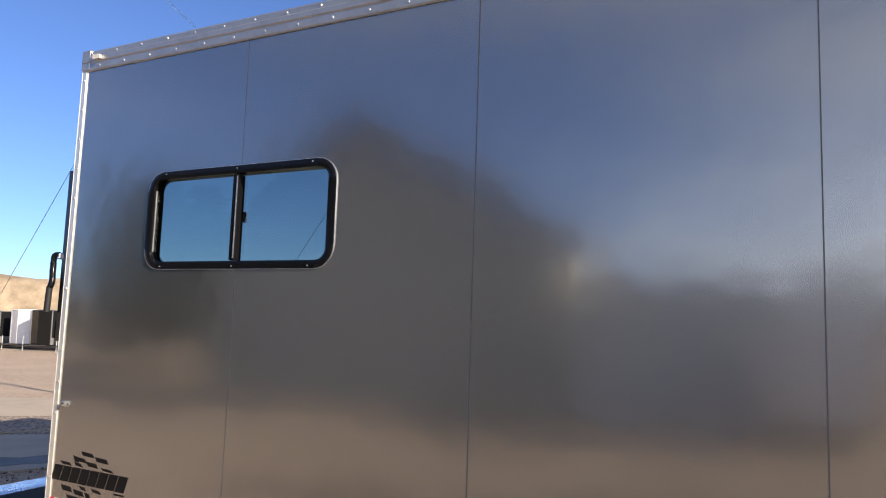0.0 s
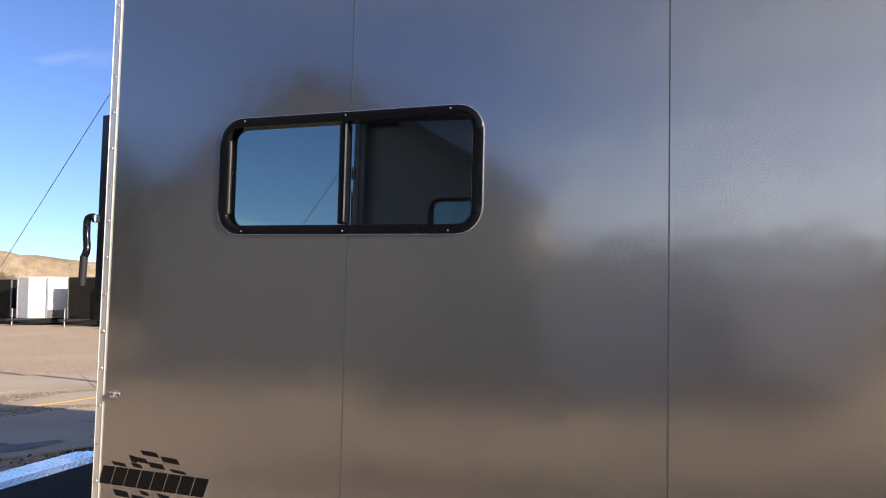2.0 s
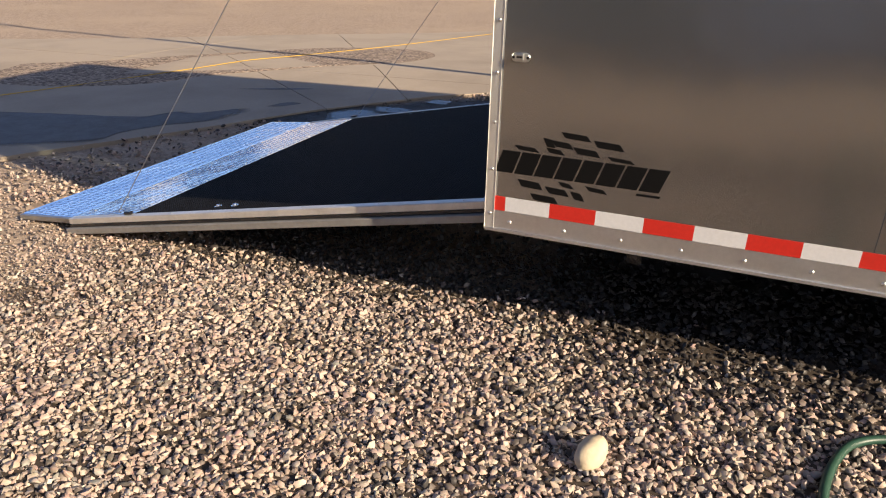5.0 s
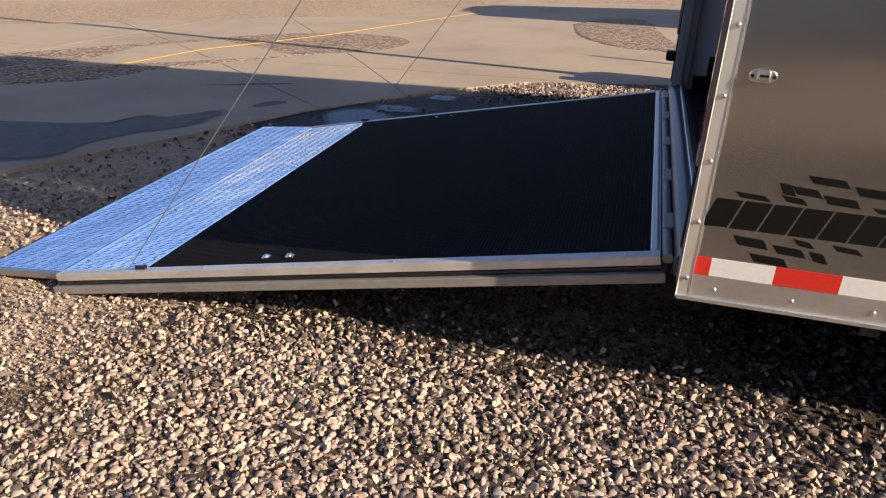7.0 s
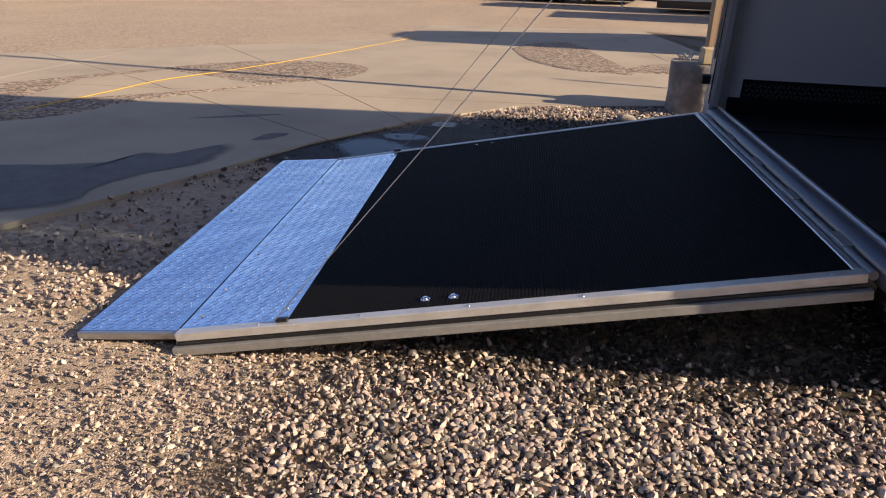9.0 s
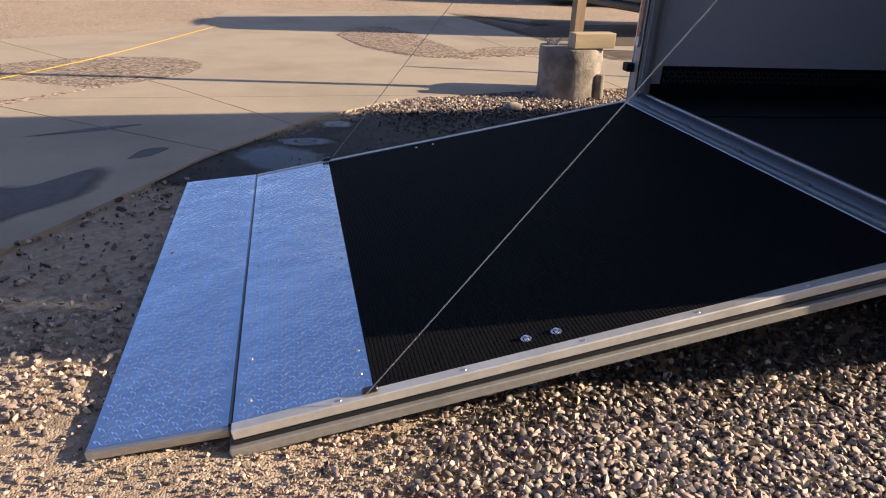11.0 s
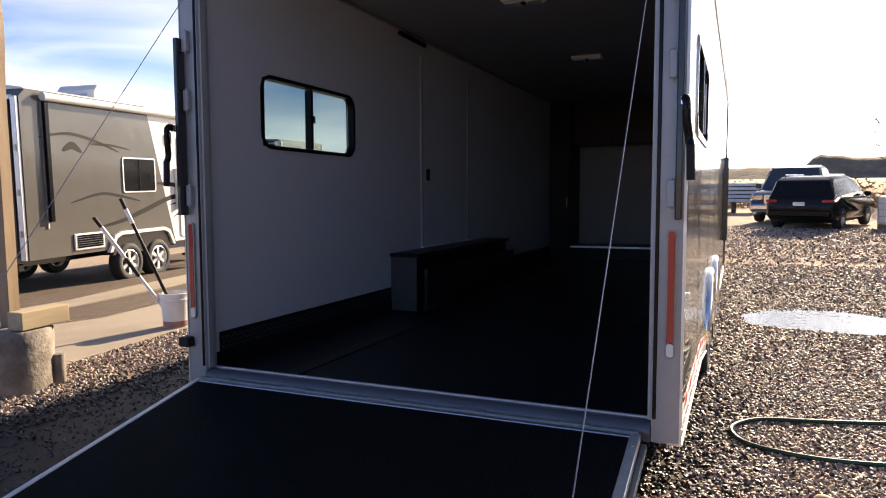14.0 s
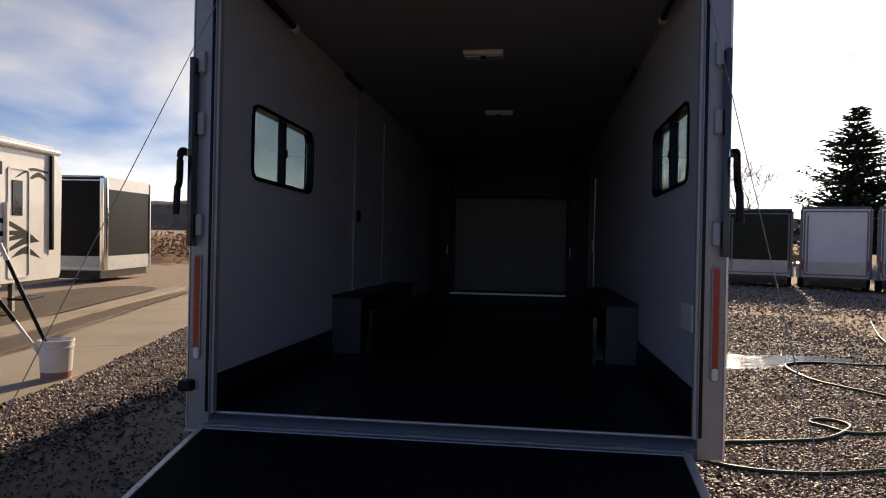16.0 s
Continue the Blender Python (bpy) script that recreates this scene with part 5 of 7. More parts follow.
def faded_film(name, colour, rough, scale, relief=0.3, spec=0.3, cover=0.92):
    """A thin film, damp or painted shade, that fades out at its ragged rim."""
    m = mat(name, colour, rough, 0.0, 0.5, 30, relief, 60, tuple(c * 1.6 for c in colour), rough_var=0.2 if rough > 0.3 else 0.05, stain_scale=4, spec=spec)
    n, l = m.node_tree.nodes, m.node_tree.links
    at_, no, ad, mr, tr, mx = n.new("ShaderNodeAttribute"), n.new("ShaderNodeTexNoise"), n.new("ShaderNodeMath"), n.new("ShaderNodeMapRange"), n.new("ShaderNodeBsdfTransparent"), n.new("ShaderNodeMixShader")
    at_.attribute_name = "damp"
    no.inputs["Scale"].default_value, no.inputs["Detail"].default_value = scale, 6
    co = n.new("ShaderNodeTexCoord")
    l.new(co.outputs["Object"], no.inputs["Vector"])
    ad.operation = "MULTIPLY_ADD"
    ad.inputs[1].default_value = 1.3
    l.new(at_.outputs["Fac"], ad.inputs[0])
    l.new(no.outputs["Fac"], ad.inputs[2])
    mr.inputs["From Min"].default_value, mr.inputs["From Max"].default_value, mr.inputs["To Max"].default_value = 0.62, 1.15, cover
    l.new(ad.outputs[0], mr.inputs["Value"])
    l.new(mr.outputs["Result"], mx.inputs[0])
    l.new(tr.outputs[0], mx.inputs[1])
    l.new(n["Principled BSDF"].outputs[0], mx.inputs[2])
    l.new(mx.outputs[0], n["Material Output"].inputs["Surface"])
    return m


def stain(label, pts, z, material, seed, fade=0.25):
    rim = spline([(x, y, 0) for x, y in pts + pts[:1]], 6)[:-1]
    c = sum(rim, Vector()) / len(rim)
    n = len(rim)
    rows, damp = [], []
    for f, d in ((1.12, 0.0), (1.0 - fade * 0.4, 0.5), (1.0 - fade, 1.0), (0.4, 1.0)):
        for p in rim:
            q = c + (p - c) * f * (1 + 0.04 * noise.noise(Vector((p.x * 4, p.y * 4, seed))))
            rows.append((q.x, q.y, ground_z(q.x, q.y) + z))
            damp.append(d)
    rows.append((c.x, c.y, ground_z(c.x, c.y) + z))
    damp.append(1.0)
    faces = [(k * n + i, k * n + (i + 1) % n, (k + 1) * n + (i + 1) % n, (k + 1) * n + i) for k in range(3) for i in range(n)] + [(3 * n + i, 3 * n + (i + 1) % n, 4 * n) for i in range(n)]
    me = bpy.data.meshes.new("wet_patch")
    me.from_pydata(rows, [], faces)
    me.attributes.new("damp", "FLOAT", "POINT").data.foreach_set("value", damp)
    me.materials.append(material)
    tagged(new("wet_patch", me), label, "wet patch", kind="structure")


WET_SHADE = faded_film("wet_shade_ground", (0.030, 0.0235, 0.0185), 0.55, 1.6, 0.5, 0.2)
FILM = faded_film("water_film", (0.02, 0.0185, 0.017), 0.14, 14.0, 0.02, 0.5, 0.72)
# Dark base puts the shade between the stones into the colour.
FINES_SHADE = faded_film("gravel_fines_shade", (0.055, 0.042, 0.033), 0.9, 1.4)
stain("dark fines under the loose gravel that also stand in for shade in its gaps", [(-0.9, -1.1), (-1.5, -1.6), (-1.4, -2.6), (-1.2, -3.6), (0.4, -4.3), (2.4, -4.5), (4.4, -4.9), (6.6, -5.2), (8.6, -4.4), (9.2, -2.6), (8.0, -1.0), (5.0, -0.9), (2.0, -0.9)], 0.0035, FINES_SHADE, 12)
POOL = [(4.8, -1.6), (5.3, -1.55), (5.7, -1.9), (5.85, -2.5), (5.6, -3.0), (5.75, -3.6), (5.6, -4.3), (5.25, -4.0), (4.9, -3.3), (4.62, -2.7), (4.65, -2.1)]
puddle("water_puddle", "shallow puddle of water on the gravel", POOL, 0.012, WATER, 1)
stain("shallow puddle on dark wet earth beside the ramp", [(-2.5, 1.72), (-2.42, 1.95), (-2.2, 2.0), (-2.0, 1.86), (-1.9, 1.7), (-1.98, 1.4), (-2.24, 1.36)], 0.0075, FILM, 2, 0.6)
stain("thin film of water lying on wet earth", [(-2.22, 2.16), (-2.05, 2.2), (-1.85, 2.14), (-1.85, 1.99), (-2.14, 1.98)], 0.0075, FILM, 21, 0.7)
stain("thin film of water lying on wet earth", [(-1.86, 2.64), (-1.68, 2.64), (-1.66, 2.47), (-1.86, 2.48)], 0.0075, FILM, 22, 0.7)
# Damp earth, laid here also to put the shade under the trailer into colour.
stain("dark damp earth under the trailer that also stands in for its shade", [(0.3, -0.9), (1.2, -1.4), (3.0, -1.45), (5.0, -1.3), (5.3, 0.0), (4.8, 1.1), (2.0, 1.15), (0.3, 1.0)], 0.002, WET_SHADE, 9)
stain("dark wet gravel in the trailer's shade", [(-3.3, 1.3), (-2.4, 1.25), (0.5, 1.25), (4.5, 1.3), (5.2, 2.2), (3.0, 2.7), (0.6, 2.85), (-1.3, 2.9), (-2.4, 2.2)], 0.002, WET_SHADE, 4)
DAMP = faded_film("damp_concrete", (0.10, 0.086, 0.074), 0.55, 2.2)
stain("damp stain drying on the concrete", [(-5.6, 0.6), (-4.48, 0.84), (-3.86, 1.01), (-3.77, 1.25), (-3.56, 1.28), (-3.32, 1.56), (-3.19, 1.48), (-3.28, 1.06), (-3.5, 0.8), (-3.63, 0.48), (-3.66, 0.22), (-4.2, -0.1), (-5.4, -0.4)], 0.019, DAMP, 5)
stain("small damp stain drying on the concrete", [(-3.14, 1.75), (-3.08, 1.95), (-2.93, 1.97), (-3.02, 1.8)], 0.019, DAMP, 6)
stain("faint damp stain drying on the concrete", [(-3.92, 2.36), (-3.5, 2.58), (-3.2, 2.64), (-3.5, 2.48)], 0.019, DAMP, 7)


# ---- loose gravel ----
def stones_material():
    m = mat("loose_gravel", (0.4, 0.32, 0.25), 0.58, 0.0, 0.0, 60, 0.25, 120, spec=0.42)
    n, l = m.node_tree.nodes, m.node_tree.links
    ramp_n = n.new("ShaderNodeValToRGB")
    e = ramp_n.color_ramp.elements
    e[0].color, e[1].color = (0.05, 0.045, 0.043, 1), (0.60, 0.505, 0.415, 1)
    for pos, c in ((0.2, (0.15, 0.12, 0.102)), (0.34, (0.38, 0.29, 0.238)), (0.45, (0.33, 0.305, 0.28)), (0.58, (0.55, 0.43, 0.35)), (0.73, (0.54, 0.38, 0.312)), (0.88, (0.56, 0.455, 0.37))):
        e.new(pos).color = (*c, 1)
    l.new(n.new("ShaderNodeNewGeometry").outputs["Random Per Island"], ramp_n.inputs["Fac"])
    tex = n.new("ShaderNodeTexNoise")
    tex.inputs["Scale"].default_value = 70
    mx = n.new("ShaderNodeMixRGB")
    mx.blend_type = "MULTIPLY"
    mx.inputs["Fac"].default_value = 0.35
    l.new(ramp_n.outputs["Color"], mx.inputs["Color1"])
    l.new(tex.outputs["Color"], mx.inputs["Color2"])
    l.new(mx.outputs["Color"], n["Principled BSDF"].inputs["Base Color"])
    return m


STONES = stones_material()


def in_poly(px, py, poly):
    inside_ = np.zeros(len(px), bool)
    for (x0, y0), (x1, y1) in zip(poly, poly[1:] + poly[:1]):
        cross = ((y0 > py) != (y1 > py)) & (px < (x1 - x0) * (py - y0) / (y1 - y0 + 1e-12) + x0)
        inside_ ^= cross
    return inside_


def gravel(name, label, regions, seed, material):
    rng = np.random.default_rng(seed)
    base = np.array([(rr * math.cos(radians(a + s)), rr * math.sin(radians(a + s)), z) for rr, s, z in ((0.93, 0, -0.42), (0.90, 45, 0.42)) for a in (0, 90, 180, 270)] + [(0, 0, -0.9), (0, 0, 0.9)])
    tris = np.array([(i, (i + 1) % 4, 4 + i) for i in range(4)] + [(4 + i, (i + 1) % 4, 4 + (i + 1) % 4) for i in range(4)] + [(8, (i + 1) % 4, i) for i in range(4)] + [(9, 4 + i, 4 + (i + 1) % 4) for i in range(4)])
    allv, count = [], 0
    for x0, x1, y0, y1, per, r0, r1 in regions:
        n = int((x1 - x0) * (y1 - y0) * per)
        px, py = rng.uniform(x0, x1, n), rng.uniform(y0, y1, n)
        px, py = px + rng.normal(0, 0.2, n), py + rng.normal(0, 0.11, n)
        thin = np.array([noise.noise(Vector((a * 0.9, b * 0.9, 3.0))) for a, b in zip(px, py)])
        sandy = np.clip((-px - 1.0) * 0.5, 0, 0.72) * (py < -0.9)
        edge = np.minimum(np.minimum(px - x0, x1 - px), np.minimum(py - y0, y1 - py))
        sandy = np.maximum(sandy, 0.7 - edge * 1.6 if per < 1000 and y0 < -3 else 0)
        keep = ~in_poly(px, py, PAD) & ~in_poly(px, py, POOL) & (rng.uniform(0, 1, n) > sandy + np.clip(-thin * 0.7, 0, 0.35))
        px, py = px[keep], py[keep]
        n = len(px)
        r = r0 + (r1 - r0) * rng.uniform(0, 1, n) ** 1.5
        sh = np.stack([rng.uniform(0.95, 1.5, n), rng.uniform(0.72, 1.0, n), rng.uniform(0.5, 0.85, n)], 1) * r[:, None]
        p = base[None] * (1 + rng.uniform(-0.3, 0.3, (n, len(base), 3))) * sh[:, None]
        q = rng.normal(size=(n, 4)) * [1.0, 0.38, 0.38, 1.0]
        q /= np.linalg.norm(q, axis=1)[:, None]
        w, x, y, z = q.T
        rot = np.stack([1 - 2 * (y * y + z * z), 2 * (x * y - z * w), 2 * (x * z + y * w), 2 * (x * y + z * w), 1 - 2 * (x * x + z * z), 2 * (y * z - x * w),
                        2 * (x * z - y * w), 2 * (y * z + x * w), 1 - 2 * (x * x + y * y)], 1).reshape(n, 3, 3)
        p = np.einsum("nij,nkj->nki", rot, p)
        gz = -0.03 * np.clip(py - 4.0, 0, 12)
        p += np.stack([px, py, gz - 0.006 + r * rng.uniform(0.1, 1.45, n)], 1)[:, None]
        allv.append(p.reshape(-1, 3))
        count += n
    v = np.concatenate(allv)
    f = (tris[None] + (np.arange(count) * len(base))[:, None, None]).reshape(-1, 3)
    me = bpy.data.meshes.new(name)
    me.vertices.add(len(v))
    me.vertices.foreach_set("co", v.ravel())
    me.loops.add(f.size)
    me.loops.foreach_set("vertex_index", f.ravel().astype(np.int32))
    me.polygons.add(len(f))
    me.polygons.foreach_set("loop_start", np.arange(0, f.size, 3, dtype=np.int32))
    me.polygons.foreach_set("loop_total", np.full(len(f), 3, dtype=np.int32))
    me.update(calc_edges=True)
    me.shade_smooth()
    me.set_sharp_from_angle(angle=radians(50))
    me.materials.append(material)
    tagged(new(name, me), label, "gravel", kind="stuff")


# Damp tone, deepened so the shade under the trailer is in the colour.
WET_SHADE_STONES = mat("wet_gravel", (0.050, 0.041, 0.035), 0.45, 0.0, 0.3, 60, 0.2, 120, (0.035, 0.03, 0.027), per="island", rough_var=0.15, stain_scale=3)
gravel("loose_gravel", "loose tan, grey and pinkish gravel stones", [
    (-3.3, -0.9, -2.9, -1.15, 6500, 0.003, 0.007), (-1.7, 0.4, -2.95, -1.15, 9500, 0.0065, 0.0142), (0.4, 3.2, -2.95, -1.6, 9500, 0.0065, 0.0142), (0.4, 3.2, -1.6, -1.35, 7000, 0.0065, 0.015),
    (-1.7, 3.4, -3.4, -2.95, 7000, 0.0065, 0.015), (-3.4, -1.7, -3.4, -1.0, 3600, 0.0042, 0.0105), (-3.4, -1.6, -1.0, -0.3, 1500, 0.006, 0.014),
    (-3.4, -1.6, -0.3, 1.2, 350, 0.008, 0.02), (3.2, 6.5, -4.2, -0.9, 3400, 0.008, 0.018), (6.5, 10.5, -5.5, -0.9, 900, 0.011, 0.024), (3.2, 6.5, -5.5, -4.2, 900, 0.01, 0.022), (-2.0, 3.4, -5.0, -3.4, 520, 0.010, 0.022),
    (-2.2, 6.5, 2.95, 5.0, 2200, 0.007, 0.017), (-8.0, -3.4, -5.0, 0.2, 150, 0.008, 0.018), (-8.0, 13.0, -8.5, -5.0, 90, 0.012, 0.026), (10.5, 20.0, -9.0, 1.0, 160, 0.016, 0.034)], 7, STONES)
# The first region is dark stone standing in for shade beside the ramp.
gravel("wet_gravel", "damp gravel stones round the trailer, darkened to stand in for its shade", [(-1.6, 0.4, -1.15, -0.5, 3000, 0.006, 0.0155), (0.4, 5.0, -1.35, -0.6, 3600, 0.006, 0.0155), (0.4, 5.0, -1.6, -1.35, 3600, 0.006, 0.0155), (0.4, 5.0, -0.6, 1.2, 700, 0.006, 0.0155), (-1.2, 2.4, 1.2, 2.6, 900, 0.005, 0.013), (-1.2, 2.4, 2.6, 2.95, 1400, 0.007, 0.018), (2.4, 6.5, 1.2, 2.95, 1300, 0.007, 0.018), (-3.4, -1.2, 1.0, 2.7, 900, 0.004, 0.009)], 11, WET_SHADE_STONES)


# ---- parked trailers ----
def paint(name, c, rough=0.25, metal=0.0, coat=0.3, grain=0.15, spec=0.5):
    return mat(name, c, rough, metal, grain, 3, 0.03, 2, tuple(k * 0.8 for k in c), stain=0.12, stain_scale=1.5, coat=coat, spec=spec)


WHITE_PAINT = paint("white_paint", (0.78, 0.78, 0.77))
CHARCOAL = paint("charcoal_paint", (0.020, 0.020, 0.023), 0.35, coat=0.0, spec=0.2)
BLACK_GLOSS = paint("black_gloss_paint", (0.010, 0.0105, 0.011), 0.12, coat=0.0, spec=0.2)
BLACK_SATIN = paint("black_satin_paint", (0.012, 0.011, 0.010), 0.35, coat=0.0, spec=0.12)
PALE_SILVER = paint("pale_silver_paint", (0.76, 0.79, 0.83), 0.3, 0.0, coat=0.2)
SILVER = paint("silver_beige_paint", (0.55, 0.51, 0.45), 0.35, 0.1)
DARK_TRIM = mat("dull_dark_trim", (0.20, 0.20, 0.205), 0.5, 0.5, 0.3, 20)
GREEN_BLACK = paint("dark_green_paint", (0.008, 0.018, 0.014), 0.2, coat=0.0, spec=0.2)


def cargo_trailer(label, m, length, width, height, skin, wheels=1, band=True, door=True, nose=0.0, top_band=False, trim=None, axle=0.4, tag="trailers parked along the lot"):
    """An enclosed cargo trailer. Local x runs forward, the rear's foot is at the origin."""
    t = thing("cargo_trailer", label, "trailer", tag, m=m)
    h, lo = width / 2, 0.38
    metal = trim or ALU
    out = [(0, -h), (length, -h), (length + nose, 0), (length, h), (0, h)] if nose else [(0, -h), (length, -h), (length, h), (0, h)]
    part("body", prismed(out, "z", lo, height - 0.06, 0.02), skin, t, smooth=0)
    part("roof_cap", prismed([(x * 1.0 + (0.01 if x > 0 else -0.01), y * 1.008) for x, y in out], "z", height - 0.075, height, 0.03), WHITE_PAINT if skin is WHITE_PAINT else metal, t, smooth=30)
    for x, y in ((0, -h), (0, h), (length, -h), (length, h)):
        part("corner_post", boxed(x - 0.035, x + 0.035, y - 0.035, y + 0.035, lo, height - 0.076, bev=0.01), metal, t, smooth=0)
    if band:
        for y in (-h, h):
            part("stone_guard", boxed(0.04, length - 0.04, y - 0.012, y + 0.012, lo + 0.01, lo + 0.45), ALU_DULL, t, "bare aluminium lower panel", 0)
        part("rear_guard", boxed(-0.012, 0.0, -h + 0.036, h - 0.036, lo + 0.01, lo + 0.45), ALU_DULL, t, smooth=0)
        part("front_guard", boxed(length, length + 0.012, -h + 0.036, h - 0.036, lo + 0.01, lo + 0.6), ALU_DULL, t, smooth=0)
    if top_band:
        part("top_band", boxed(0.04, length - 0.04, -h - 0.012, -h, height - 0.40, height - 0.02), WHITE_PAINT, t, "white band under the roof edge", 0)
    if door:
        for y, s in ((-h, -1), (h, 1)) if not top_band else ():
            x = length - 1.0
            bm = ring(bmesh.new(), rounded(x - 0.38, x + 0.38, lo + 0.08, height - 0.22, 0.06), rounded(x - 0.34, x + 0.34, lo + 0.12, height - 0.26, 0.05), "y", y, y + s * 0.014)
            d = part("side_door", bm, metal, t, "side door in a metal frame", 0)
            part("door_latch", boxed(x - 0.31, x - 0.22, *sorted((y + s * 0.002, y + s * 0.03)), 1.25, 1.33), CHROME, d, smooth=0)
        bm = ring(bmesh.new(), rounded(-h + 0.06, h - 0.06, lo + 0.06, height - 0.12, 0.04), rounded(-h + 0.1, h - 0.1, lo + 0.1, height - 0.16, 0.04), "x", 0, -0.014)
        d = part("rear_ramp_door", bm, metal, t, "rear ramp door in a metal frame", 0)
        part("door_bar", boxed(-0.03, -0.015, h - 0.18, h - 0.14, lo + 0.15, height - 0.25), metal, d, smooth=0)
        for s in (-1, 1):
            part("tail_light", boxed(-0.03, -0.036 + 0.02, s * (h - 0.03) - 0.03, s * (h - 0.03) + 0.03, lo + 0.2, lo + 0.5), RED_LENS, t, smooth=0)
    for k in range(wheels):
        x = length * axle + k * 0.85
        for s in (-1, 1):
            w = wheel(t, pose(x, s * (h - 0.02), 0.33) @ (pose(0, 0, 0) if s < 0 else pose(0, 0, 0, 0, 0, 180)), 0.33, 0.2, ALU, 5)
            bm = bmesh.new()
            prism(bm, [(x + 0.43 * math.cos(radians(a)), 0.33 + 0.43 * math.sin(radians(a))) for a in range(0, 181, 15)] + [(x + 0.38 * math.cos(radians(a)), 0.33 + 0.38 * math.sin(radians(a))) for a in range(180, -1, -15)], "y", *sorted((s * (h - 0.1), s * (h + 0.12))))
            part("mudguard", bm, ALU, t, smooth=30)
    bm = bmesh.new()
    for s in (-1, 1):
        rod(bm, (length - 0.2, s * h * 0.7, lo - 0.04), (length + 1.15 + nose, 0, lo - 0.02), 0.04, 8)
    rod(bm, (length - 0.2, 0, lo - 0.04), (length + 1.3 + nose, 0, lo - 0.02), 0.05, 8)
    part("tongue", bm, BLACK_PAINT, t)
    part("jack", rod(bmesh.new(), (length + 0.95 + nose, 0, 0.03), (length + 0.95 + nose, 0, 0.95), 0.03, 10), ALU_DULL, t)
    part("jack_foot", boxed(length + 0.85 + nose, length + 1.05 + nose, -0.1, 0.1, 0.0, 0.03), ALU_DULL, t, smooth=0)
    part("frame", boxed(0.02, length, -h * 0.9, h * 0.9, lo - 0.24, lo - 0.001), BLACK_PAINT, t, smooth=0)
    return t


def polar(az, d, eye=(1.5, -3.7)):
    return eye[0] + d * math.cos(radians(az)), eye[1] + d * math.sin(radians(az))


def parked(az, d, eye, turn, label, *a, **k):
    x, y = polar(az, d, eye)
    cargo_trailer(label, pose(x, y, ground_z(x, y) - 0.01, 0, 0, turn), *a, **k)


# Row to the north-west, noses towards the drive.
NW = (1.5, -3.7)
BEIGE_SKIN = paint("dusty_beige_paint", (0.40, 0.36, 0.31), 0.4, 0.1, coat=0.0)
x, y = polar(118.1, 36.0, NW)
long_box = cargo_trailer("long beige enclosed trailer with white rails and two axles", pose(x, y, ground_z(x, y), 0, 0, 213.9), 7.2, 2.4, 2.74, BEIGE_SKIN, wheels=2, band=False, door=False, trim=WHITE_PAINT, axle=0.21)
part("lower_rail", boxed(0.05, 7.15, 1.2, 1.222, 0.38, 0.56, bev=0.004), WHITE_PAINT, long_box, "white lower rail", 0)
part("front_corner", boxed(7.06, 7.21, 1.19, 1.215, 0.565, 2.6, bev=0.004), WHITE_PAINT, long_box, smooth=0)
part("panel_seam", boxed(4.66, 4.72, 1.2, 1.212, 0.565, 2.62), WHITE_PAINT, long_box, "pale upright seam", 0)
part("front_panel", boxed(4.8, 7.0, 1.2, 1.207, 0.62, 2.5), SILVER, long_box, "paler front side panel", 0)
part("side_vent", boxed(4.42, 4.58, 1.2, 1.23, 2.1, 2.42, bev=0.01), BLACK_PAINT, long_box, "small black side vent", 0)
part("door_latch", boxed(4.78, 4.95, 1.208, 1.24, 1.35, 1.42), CHROME, long_box, smooth=0)
part("tongue_box", boxed(7.35, 8.2, -0.55, 0.55, 0.36, 0.52, bev=0.01), WHITE_PAINT, long_box, "white tongue step", 0)
for k in (7.5, 7.8, 8.1):
    part("stabiliser_leg", boxed(k - 0.035, k + 0.035, 0.4, 0.47, 0.01, 0.36), WHITE_PAINT, long_box, smooth=0)
NAVY = paint("navy_charcoal_paint", (0.014, 0.017, 0.026), 0.25, coat=0.0, spec=0.2)
for k, (label, skin, high) in enumerate((("navy charcoal", NAVY, 2.62), ("black", BLACK_GLOSS, 2.6), ("white", WHITE_PAINT, 2.62), ("black", BLACK_GLOSS, 2.55), ("charcoal", CHARCOAL, 2.6),
                                         ("black", BLACK_GLOSS, 2.7), ("white", WHITE_PAINT, 2.75), ("black", BLACK_GLOSS, 2.65), ("white", WHITE_PAINT, 2.65))):
    x, y = -23.9 - 3.45 * k, 24.3 + 0.3 * k + 0.25 * math.sin(k * 2.3)
    cargo_trailer(label + " enclosed cargo trailer standing in a row", pose(x, y, ground_z(x, y) - 0.01, 0, 0, 272) @ pose(-4.2, 0, 0), 4.2, 2.05, high, skin, nose=0.25, door=False, trim=DARK_TRIM if skin is not WHITE_PAINT else None)
# North, behind the travel trailer.
N0 = (-2.57, -2.23)
parked(57.0, 23.5, N0, 172, "white enclosed trailer with a red and white strip", 4.6, 2.3, 2.6, WHITE_PAINT, wheels=2, band=False)
parked(66.2, 25.0, N0, 160, "white enclosed trailer with a bright nose", 4.4, 2.2, 2.5, WHITE_PAINT, nose=0.4)
parked(78.5, 28.0, N0, 165, "charcoal enclosed cargo trailer in a parked row", 4.6, 2.2, 2.4, CHARCOAL)
parked(88.0, 30.0, N0, 150, "black enclosed cargo trailer in a parked row", 4.6, 2.2, 2.4, BLACK_GLOSS)
# North-east, past the travel trailer's nose.
black_box = cargo_trailer("black enclosed trailer with bare metal band and bright corner", pose(16.2, 13.75, ground_z(16, 13.8), 0, 0, 6), 3.1, 2.15, 3.3, BLACK_SATIN, wheels=0, top_band=True)
